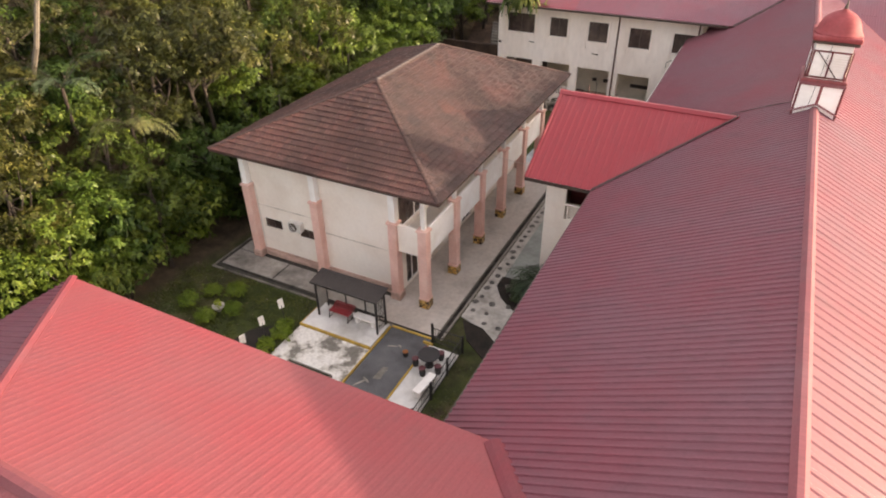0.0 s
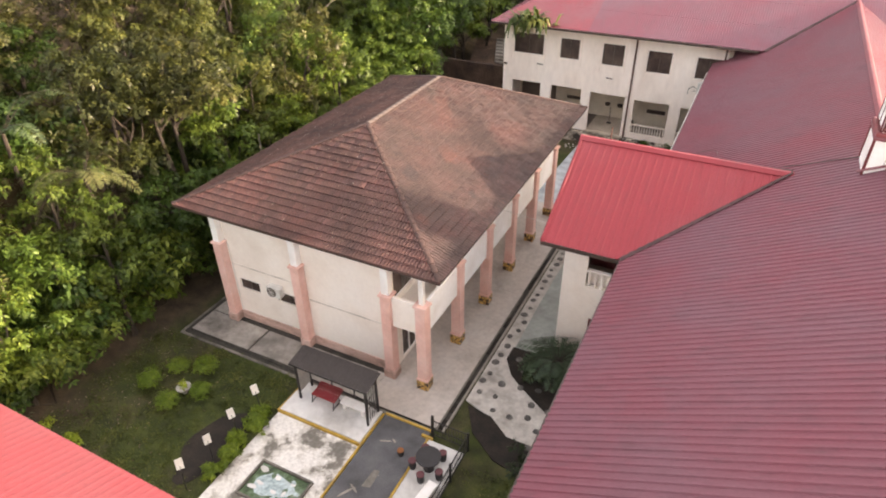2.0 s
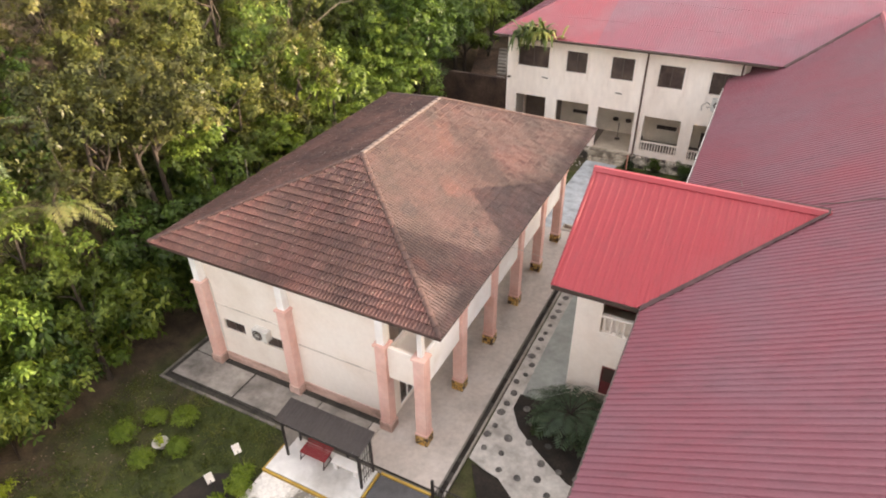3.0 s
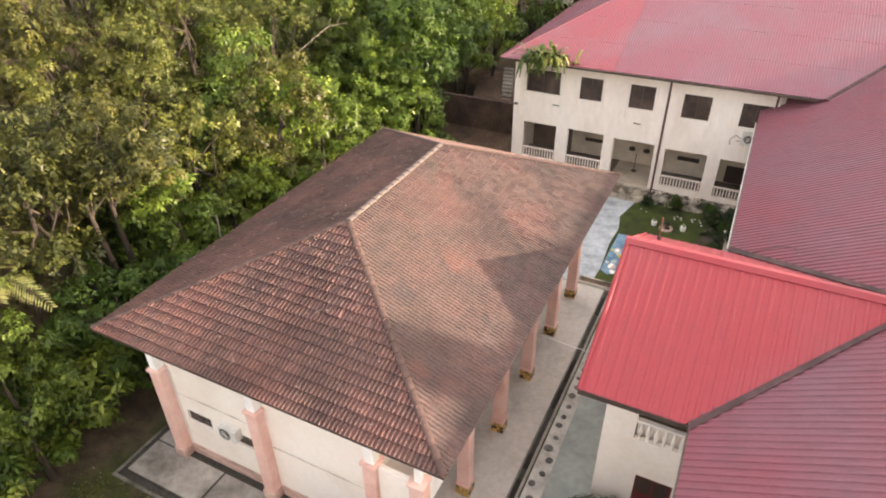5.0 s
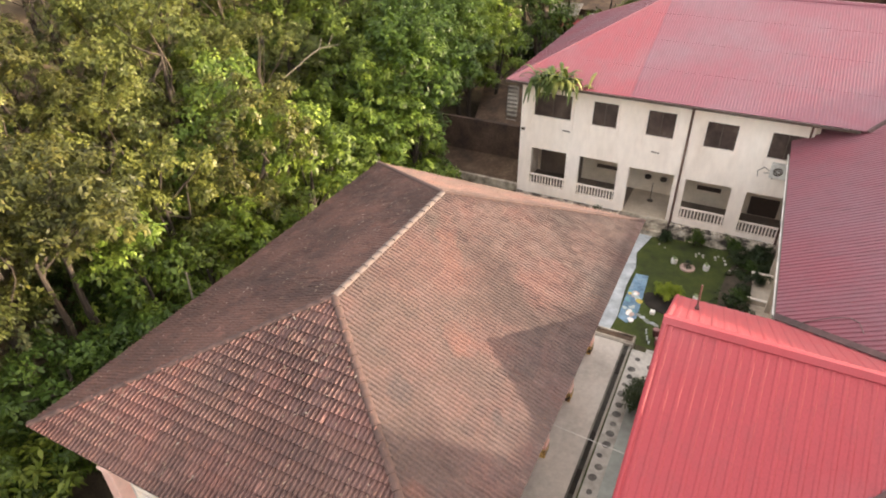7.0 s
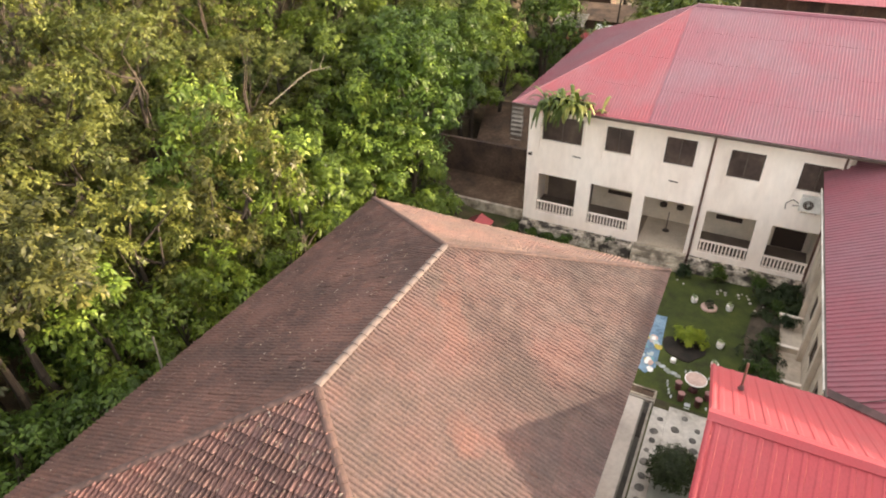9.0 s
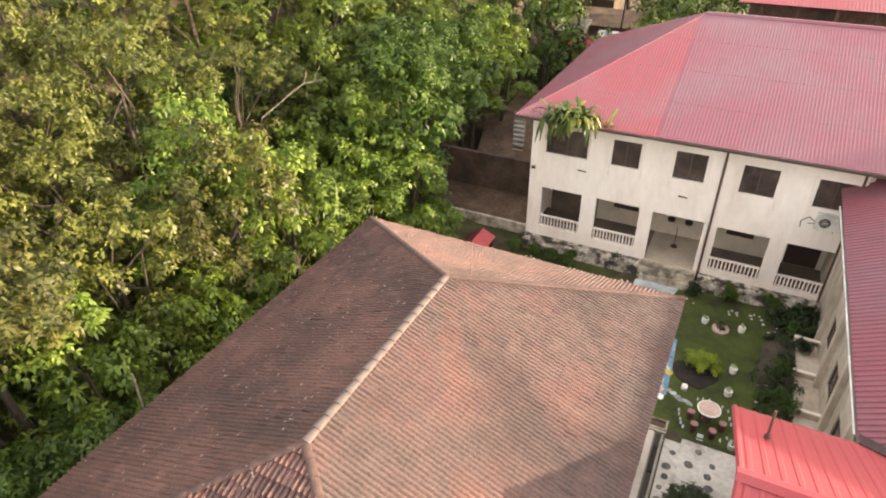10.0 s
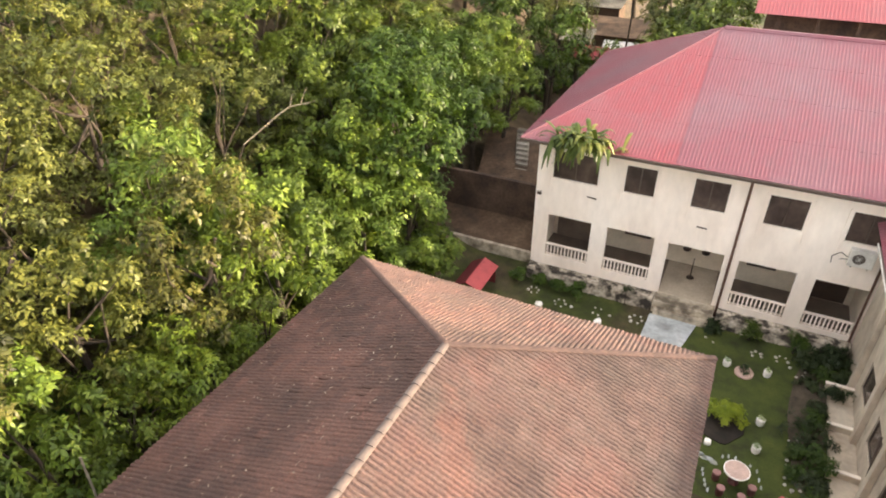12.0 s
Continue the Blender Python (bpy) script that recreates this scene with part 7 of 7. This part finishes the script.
# dark planting along the range and the main wing
for k, (x, y, r, h, m) in enumerate(((8.6, 24.9, 0.55, 1.15, L_BROAD), (10.7, 24.8, 0.65, 1.2, L_DEEP), (6.9, 24.7, 0.45, 0.7, L_SHRUB), (11.7, 24.4, 0.7, 0.8, L_SHRUB), (11.5, 19.6, 0.7, 0.9, L_DEEP), (11.4, 18.6, 0.85, 1.0, L_SHRUB), (11.7, 17.4, 0.8, 0.9, L_DEEP), (11.4, 16.2, 0.7, 0.8, L_SHRUB), (11.6, 15.0, 0.7, 0.9, L_DEEP), (-4.0, 24.6, 0.55, 0.9, L_DEEP), (-2.6, 24.8, 0.45, 0.7, L_DEEP), (-1.5, 24.7, 0.5, 0.8, L_DEEP), (-0.4, 24.7, 0.55, 0.8, L_DEEP), (12.4, 21.9, 0.5, 1.2, L_SHRUB), (10.9, 17.9, 0.45, 0.5, L_DEEP), (12.0, 23.4, 0.5, 0.8, L_DEEP), (10.95, 16.6, 0.4, 0.5, L_DEEP), (12.5, 24.3, 0.7, 1.2, L_SHRUB), (12.3, 25.0, 0.6, 1.1, L_SHRUB), (11.2, 23.9, 0.6, 0.9, L_SHRUB), (12.7, 23.4, 0.4, 0.8, L_SHRUB), (11.7, 20.6, 0.5, 0.7, L_SHRUB), (11.5, 22.6, 0.4, 0.5, L_SHRUB))):
    bush(x, y, GZ, r, h, m, "leafy shrub in the garden border", group="garden border shrubs", seed=60 + k, clumps=13, per=80, size=0.14)


def topiary(x, y):
    t = thing("topiary", (x, y, GZ), "small ball-headed topiary by the steps", "shrub")
    part("stem", rod(B(), (0, 0, 0), (0, 0, 0.85), 0.03, 0.025, 6), M_WOOD, t, local=True)
    rng = np.random.default_rng(9)
    part("foliage", leaf_mesh("leaves", np.array(((0, 0, 1.05), (0.08, 0.05, 1.15))), np.array((0.30, 0.24)), 160, 0.10, L_SHRUB, rng), L_SHRUB, t, local=True)


topiary(2.2, 25.0)


def border_rocks():
    rng = np.random.default_rng(33)
    rings = [(-1.08, 23.7, 0.33), (0.98, 23.85, 0.33), (3.05, 24.1, 0.36), (10.92, 23.4, 0.38), (10.22, 24.05, 0.3), (9.07, 23.9, 0.25), (10.94, 17.3, 0.36), (10.92, 16.3, 0.36), (11.05, 18.5, 0.35), (-2.8, 24.2, 0.3)]
    spots = [(cx + r * math.cos(k * 1.05 + cx) * rng.uniform(0.85, 1.1), cy + r * math.sin(k * 1.05 + cx) * rng.uniform(0.85, 1.1)) for cx, cy, r in rings for k in range(6) if rng.random() < 0.8]
    spots += [(-2.07, 22.95), (1.26, 22.9), (6.62, 24.2), (7.02, 23.95), (11.5, 18.5), (-0.4, 23.6), (1.7, 23.75), (10.7, 15.4)]
    for x, y in spots:
        r = 0.24 if (x, y) in ((-2.07, 22.95), (1.26, 22.9)) else rng.uniform(0.06, 0.11)
        g = B()
        bmesh.ops.create_icosphere(g, subdivisions=1, radius=r)
        for v in g.verts:
            v.co *= 1 + rng.normal() * 0.12
            v.co.z *= 0.7
            v.co += Vector((x, y, GZ + r * 0.4))
        solo("garden_rock", g, M_PEBBLEBED if r < 0.2 else M_WHITE, "small dull whitewashed border rock", "stone", "border rocks")


border_rocks()


def range_plinth():
    """Stained planters along the arcade and the entrance steps."""
    for x0, x1 in ((-3.7, 3.55), (6.85, 13.1)):
        t = thing("planter_wall", ((x0 + x1) / 2, 25.7, GZ), "stained masonry planter along the arcade", "planter wall", "arcade planters")
        part("front_wall", boxed(x0, 25.30, GZ - 0.1, x1, 25.48, GZ + 0.72, bevel=0.02), M_STAINED, t)
        for xe in (x0, x1 - 0.18):
            part("end_wall", boxed(xe, 25.482, GZ - 0.1, xe + 0.18, FY - 0.003, GZ + 0.72), M_STAINED, t)
        part("infill", boxed(x0 + 0.182, 25.482, GZ - 0.1, x1 - 0.182, FY - 0.003, GZ + 0.69), M_STAINED, t, "weathered mortar infill")
        n = int((x1 - x0) / 0.62)
        rng = np.random.default_rng(int(x1 * 7))
        for k in range(n):
            xa = x0 + 0.08 + k * (x1 - x0 - 0.1) / n
            h = GZ + rng.uniform(0.35, 0.68)
            part("coping_stone", boxed(xa + rng.uniform(0, 0.1), 25.31, GZ + 0.721, xa + rng.uniform(0.3, 0.52), 25.46 + rng.uniform(0, 0.35), GZ + rng.uniform(0.76, 0.86), bevel=0.02), M_STAINED, t)
            part("stone", boxed(xa, 25.25, GZ - 0.08, xa + (x1 - x0) / n - 0.06, 25.299, h, bevel=0.015), M_STAINED, t)
    s = thing("entrance_steps", (5.1, 25.5, GZ), "worn concrete entrance steps", "steps")
    part("step", boxed(3.6, 25.2, GZ - 0.1, 6.7, FY - 0.003, 0.10, bevel=0.015), M_STAINED2, s)
    part("step", boxed(3.75, 24.95, GZ - 0.1, 6.55, 25.198, -0.28, bevel=0.015), M_STAINED2, s)


M_STAINED = surface("black_stained_masonry", (0.56, 0.49, 0.41), (0.055, 0.045, 0.038), (0.76, 0.69, 0.61), rough=0.92, coarse=1.5, fine=6.0, amount=0.4, vary=0.2, cut=0.42)
M_STAINED2 = surface("stained_step_concrete", (0.52, 0.45, 0.36), (0.16, 0.13, 0.10), (0.64, 0.57, 0.47), rough=0.9, coarse=1.2, fine=6.0, amount=0.3, cut=0.38)
range_plinth()
corner_planter()


def terrace():
    """Raised bays between cross walls along the main wing."""
    for y0, y1 in ((14.75, 17.25), (17.42, 19.92), (20.09, 22.59)):
        t = thing("terrace_bay", (12.4, (y0 + y1) / 2, GZ), "raised beige concrete bay beside the wing", "terrace", "terrace bays")
        part("deck", boxed(12.18, y0, GZ - 0.1, 13.195, y1, -0.42, bevel=0.015), M_BEIGE, t)
        part("cross_wall", boxed(12.05, y1 + 0.005, GZ - 0.1, 13.195, y1 + 0.15, -0.16, bevel=0.01), M_BEIGE, t)
        part("coping", boxed(12.02, y1 - 0.01, -0.158, 13.19, y1 + 0.165, -0.09, bevel=0.012), M_CREAM, t, "pale cross wall coping")
    d = thing("drain_pipe", (12.8, 16.5, 0.7), "dark drain pipe slanting down the wing", "pipe")
    part("pipe", rod(B(), (13.12, 17.3, 2.3), (13.0, 15.9, -0.35), 0.05, seg=8), M_FRAME, d)


terrace()


def play_house():
    cx, cy = -5.83, 22.7
    t = thing("play_house", (cx, cy, GZ), "small play house with a faded red plastic roof on the lawn", "play equipment")

    def put(name, g, mat, label=""):
        g.transform(Matrix.Translation((cx, cy, GZ)))
        part(name, g, mat, t, label)

    put("roof_panel", slab(B(), [(0.005, -1.37, 1.45), (0.84, -1.37, 1.1), (0.84, 1.37, 1.1), (0.005, 1.37, 1.45)], 0.05), M_SLIDE, "faded red roof panel")
    # west panel takes maroon: the shade on its side is painted in
    put("roof_panel", slab(B(), [(-0.82, -1.37, 0.98), (-0.005, -1.37, 1.45), (-0.005, 1.37, 1.45), (-0.82, 1.37, 0.98)], 0.05), M_MAROON, "red roof panel, its shade painted in maroon")
    put("ridge_strip", boxed(-0.05, -1.38, 1.43, 0.05, 1.38, 1.475, bevel=0.015), M_SLIDE, "pale worn ridge strip")
    for x in (-0.68, 0.68):
        for y in (-1.22, 1.22):
            put("post", boxed(x - 0.05, y - 0.05, -0.05, x + 0.05, y + 0.05, 1.08), M_MAROON)
    put("side_wall", boxed(-0.62, 1.19, 0.0, 0.62, 1.23, 1.05), M_MAROON)


M_SLIDE = plain("faded_red_plastic", (0.45, 0.07, 0.08), 0.5)
play_house()


def back_yard():
    """Dark retaining wall and ledge beyond the garden's west corner."""
    solo("retaining_wall", boxed(-13.5, 29.5, -0.8, -3.76, 29.8, 3.2, bevel=0.03), M_BRICK_DARK, "dark moss-stained masonry retaining wall", "wall", kind="structure")
    solo("ledge", boxed(-11.5, 26.75, -0.8, -3.9, 27.0, 0.08, bevel=0.03), M_STAINED2, "pale worn concrete ledge at the yard's edge", "ledge", kind="structure")
    solo("yard_slab", slab(B(), [(-11.5, 27.0, 0.0), (-3.76, 27.0, 0.0), (-3.76, 29.5, 0.65), (-11.5, 29.5, 0.65)], 0.8), M_RUST, "rust-brown earthy sloping yard slab", "paving", kind="structure")


back_yard()


def bank_steps():
    """Pale worn steps climbing the bank behind the yard."""
    t = thing("garden_steps", (-8.3, 36.3, 0), "pale worn concrete steps climbing the earth bank", "steps")
    for k in range(11):
        x, y, z = -7.5 - 0.15 * k, 34.1 + 0.43 * k, 1.0 + 0.19 * k
        part("tread", boxed(x - 0.45, y, -0.6, x + 0.45, y + 0.428, z, bevel=0.02), M_CONCRETE, t)
    solo("earth_bank", slab(B(), [(-10.4, 33.0, 0.9), (-4.2, 33.0, 0.9), (-4.2, 39.5, 2.4), (-12.0, 39.5, 2.6)], 3.0), M_RUST, "brown bare earth bank behind the yard", "bank", kind="structure")


bank_steps()


M_ROOF_REAR = sheet_metal("rose_red_sheet", (0.26, 0.060, 0.074), (0.25, 0.095, 0.108), (0.21, 0.06, 0.07), "x", fade=(0.5, 0.8))


def rear_block():
    t = thing("rear_building", (18, 55, 0), "long building with a faded pink metal roof behind the range", "building")
    part("roof_slope", ribbed((4.6, 49.0, 10.55), (1, 0, 0), (0, 8.5, 3.0), 50, 9.0, high=0.008), M_ROOF_REAR, t)
    part("roof_slope", ribbed((4.6, 66.0, 10.55), (1, 0, 0), (0, -8.5, 3.0), 50, 9.0, high=0.008), M_ROOF_REAR, t)
    # dark masonry puts the eaves' shade into the front wall and posts
    part("wall", boxed(5.4, 50.6, -0.8, 54, 50.9, 10.9), M_BRICK_DARK, t, "wall in dark masonry, eaves shade put in its colour")
    part("wall", boxed(5.4, 50.91, -0.8, 5.7, 65, 10.5), M_CREAM_FAR, t)
    for k in range(9):
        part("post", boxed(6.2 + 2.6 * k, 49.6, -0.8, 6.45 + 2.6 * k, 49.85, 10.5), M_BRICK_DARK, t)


rear_block()


def far_sheds():
    """A huddle of low huts beyond the range, with mismatched sheets."""
    for x, y, z, w, d, m, label in ((-9.0, 67, 4.0, 8, 5, M_RUST, "distant low hut with a brown rusty sheet roof"), (-7.2, 61.5, 3.9, 3.6, 1.4, M_WHITEFLOOR, "distant lean-to with a pale sheet roof"), (-11.8, 62, 3.4, 3.4, 2.2, M_CONCRETE, "distant lean-to with a grey sheet roof"), (-9.7, 59.8, 2.7, 3.4, 1.8, M_ROOF_PORCH, "distant low shed with a red sheet roof"), (-3.8, 69, 4.3, 4.5, 4, M_RUST, "distant low hut with a brown rusty sheet roof"), (-12.5, 73, 4.6, 6, 4, M_CONCRETE_DARK, "distant hut with a dark mossy roof")):
        t = thing("shed", (x, y, lift(x, y)), label, "shed", "distant sheds")
        zz = lift(x, y) + z
        part("roof", slab(B(), [(x - w / 2, y - d / 2, zz), (x + w / 2, y - d / 2, zz), (x + w / 2, y + d / 2, zz + 0.9), (x - w / 2, y + d / 2, zz + 0.9)], 0.08), m, t)
        part("wall", boxed(x - w / 2 + 0.3, y - d / 2 + 0.5, lift(x, y) - 0.3, x + w / 2 - 0.3, y + d / 2 - 0.3, zz - 0.02), M_BRICK_DARK, t)
    rng = np.random.default_rng(19)
    for x, y, h, r in ((-6.4, 59.5, 8.2, 0.11), (-3.3, 62, 6.0, 0.08), (-8.6, 58, 5.0, 0.06)):
        t = thing("pole", (x, y, lift(x, y)), "weathered grey timber pole by the sheds", "pole", "poles by the sheds")
        g = B()
        limb(g, (x, y, -0.3), (x + 0.3, y, h), r, r * 0.7, rng, 4, 0.03)
        part("shaft", g, M_WOOD, t)


def vine_tree(x, y, h):
    """A trunk hung all over with long pale creepers."""
    rng = np.random.default_rng(23)
    z = lift(x, y)
    t = thing("tree", (x, y, z), "tall tree curtained with hanging olive creepers", "tree")
    g = B()
    limb(g, (0, 0, -0.5), (0.2, 0.1, h), 0.22, 0.10, rng, 5, 0.05)
    part("trunk", g, M_WOOD, t, local=True)
    out = []
    for k in range(95):
        a, r = rng.uniform(0, 6.28), rng.uniform(0.3, 1.3)
        top = Vector((math.cos(a) * r, math.sin(a) * r, h - rng.uniform(0, 1.5) - r * 0.4))
        ln = rng.uniform(3.0, 6.5)
        n = int(ln / 0.16)
        for i in range(n):
            p = top + Vector((rng.normal() * 0.06, rng.normal() * 0.06, -ln * i / n))
            b = rng.uniform(0, 6.28)
            d, s = Vector((math.cos(b), math.sin(b), -0.9)) * 0.13, Vector((-math.sin(b), math.cos(b), 0)) * 0.05
            out += [p, p + d * 0.5 + s, p + d, p + d * 0.5 - s]
    part("creepers", quads("creepers", np.array([tuple(p) for p in out]), L_OLIVE), L_OLIVE, t, local=True)


def shed_scrub():
    rng = np.random.default_rng(61)
    for k in range(20):
        x, y = rng.uniform(-14, -1.5), rng.uniform(49.5, 59)
        bush(x, y, lift(x, y), rng.uniform(1.4, 2.0), rng.uniform(2.0, 3.2), (L_DEEP, L_SHRUB, L_BROAD)[k % 3], "dark scrub in front of the distant sheds", group="scrub by the sheds", seed=600 + k, clumps=20, per=60, size=0.32)


shed_scrub()
vine_tree(-10.6, 48.5, 13.0)
vine_tree(-8.6, 51.0, 12.0)
far_sheds()


# ---- woodland edge ----
def woodland_edge():
    rng = np.random.default_rng(51)
    for k, (x, y, h, n, ln) in enumerate(((-11.4, -6.7, 7.0, 11, 2.9), (-14.2, -7.9, 8.0, 7, 3.2), (-10.6, 3.6, 2.0, 12, 2.0), (-12.2, -10.6, 3.0, 12, 2.2), (-10.9, 9.5, 3.0, 12, 2.0))):
        palm(x, y, lift(x, y), h, n, ln, 0.55, (L_STRAW, L_PALM, L_OLIVE, L_BROAD, L_OLIVE)[k], "wild palm with arching feathery fronds in the wood", 70 + k, group="wild palms", pairs=34, width=0.028)
    # understorey
    for k in range(54):
        y = rng.uniform(-24, 24)
        x = -9.0 - rng.uniform(0, 2.2)
        bush(x, y, lift(x, y), rng.uniform(0.8, 1.3), rng.uniform(1.2, 2.6), (L_DEEP, L_BROAD, L_BRIGHT, L_SPRING if y > 3 else L_DEEP)[k % 4], "leafy undergrowth at the edge of the wood", group="undergrowth", seed=100 + k, clumps=16, per=70, size=0.26)
    for k in range(26):
        y = -17.5 + 0.72 * k + rng.normal() * 0.3
        x = -10.2 - rng.uniform(0, 1.5) + 0.5 * math.sin(y)
        bush(x, y, lift(x, y), rng.uniform(1.3, 1.8), rng.uniform(2.6, 4.4), (L_BROAD, L_DEEP, L_BRIGHT if y > 4 else L_DEEP, L_OLIVE if y > 0 else L_BROAD)[k % 4], "tall leafy thicket at the edge of the wood", group="undergrowth", seed=300 + k, clumps=28, per=95, size=0.25)
    for k, (x, y) in enumerate(((-9.6, -9.6), (-9.0, -11.3), (-10.6, -8.0), (-8.8, -13.0), (-9.9, -11.9), (-11.2, -6.6))):
        bush(x, y, lift(x, y), rng.uniform(1.2, 1.5), rng.uniform(3.2, 4.4), L_SPRING, "tall yellow-green shrub at the lawn edge", group="undergrowth", seed=500 + k, clumps=28, per=95, size=0.24)
    for k in range(9):
        x, y = (-8.4 + rng.normal() * 0.4, 19.5 + rng.uniform(-3.5, 4.0))
        bush(x, y, lift(x, y), rng.uniform(1.1, 1.5), rng.uniform(2.8, 4.6), (L_BRIGHT, L_BROAD)[k % 2], "tall leafy shrub beside the lower garden", group="undergrowth", seed=200 + k, clumps=26, per=90, size=0.24)


def thickets():
    """Dense undergrowth through the wood, in four sorts."""
    rng = np.random.default_rng(77)
    sorts = [bush(-13 - 2 * k, -20, lift(-13 - 2 * k, -20), 1.7, 3.2, m, "dense leafy thicket under the trees", group="thickets", seed=400 + k, clumps=28, per=56, size=0.27) for k, m in enumerate((L_DEEP, L_BROAD, L_SPRING, L_OLIVE))]
    done = []
    tries = 0
    while len(done) < 90 and tries < 4000:
        tries += 1
        y = rng.uniform(-20, 33)
        x = rng.uniform(-24, -9.6) if y < 24 else rng.uniform(-24, -13.5)
        if not in_clearing(x, y) and all((x - a) ** 2 + (y - b) ** 2 > 2.6 for a, b in done):
            done.append((x, y))
            near = x > -14
            c = copy_thing(sorts[int(rng.choice([0, 1, 1, 2]) if near else rng.choice([0, 0, 1, 3]))], pose(0, 0, 0))
            k = rng.uniform(0.8, 1.25)
            c.matrix_basis = pose(x, y, lift(x, y) - 0.1, 0, 0, rng.uniform(0, 360)) @ Matrix.Diagonal((k, k, k * rng.uniform(0.9, 1.5), 1))


woodland_edge()
thickets()


def dead_branch():
    rng = np.random.default_rng(8)
    t = thing("dead_branch", (-14.2, 14.5, 7.5), "bare pale dead branch sticking out of the wood", "branch")
    g = B()
    limb(g, (-13.83, 14.92, 9.9), (-12.45, 16.71, 11.28), 0.034, 0.030, rng, 4, 0.05)
    limb(g, (-12.45, 16.71, 11.28), (-11.59, 17.45, 11.44), 0.030, 0.010, rng, 3, 0.08)
    limb(g, (-12.45, 16.75, 11.30), (-12.40, 16.95, 11.80), 0.020, 0.008, rng, 2, 0.1)
    limb(g, (-12.05, 17.05, 11.42), (-11.92, 17.40, 12.0), 0.020, 0.008, rng, 3, 0.1)
    part("limb", g, M_DEADWOOD, t)
    g = B()
    limb(g, (-15.4, 14.9, 6.5), (-13.80, 14.95, 9.93), 0.05, 0.034, rng, 3, 0.04)
    part("stem", g, M_WOOD, t, "darker stem inside the wood")
    for a, b, r0, r1 in (((-19.4, -7.7, 5.6), (-13.2, -7.5, 16.0), 0.16, 0.12), ((-8.1, 1.45, lift(-8.1, 1.45) - 0.5), (-8.05, 1.35, 7.25), 0.05, 0.035), ((-14.85, -3.9, lift(-14.85, -3.9) - 0.5), (-14.8, -3.8, 10.7), 0.09, 0.05)):
        t = thing("bare_trunk", a, "tall slender pale tree trunk", "tree", "bare trunks")
        g = B()
        limb(g, a, b, r0, r1, rng, 5, 0.04)
        part("trunk", g, M_DEADWOOD, t)


dead_branch()
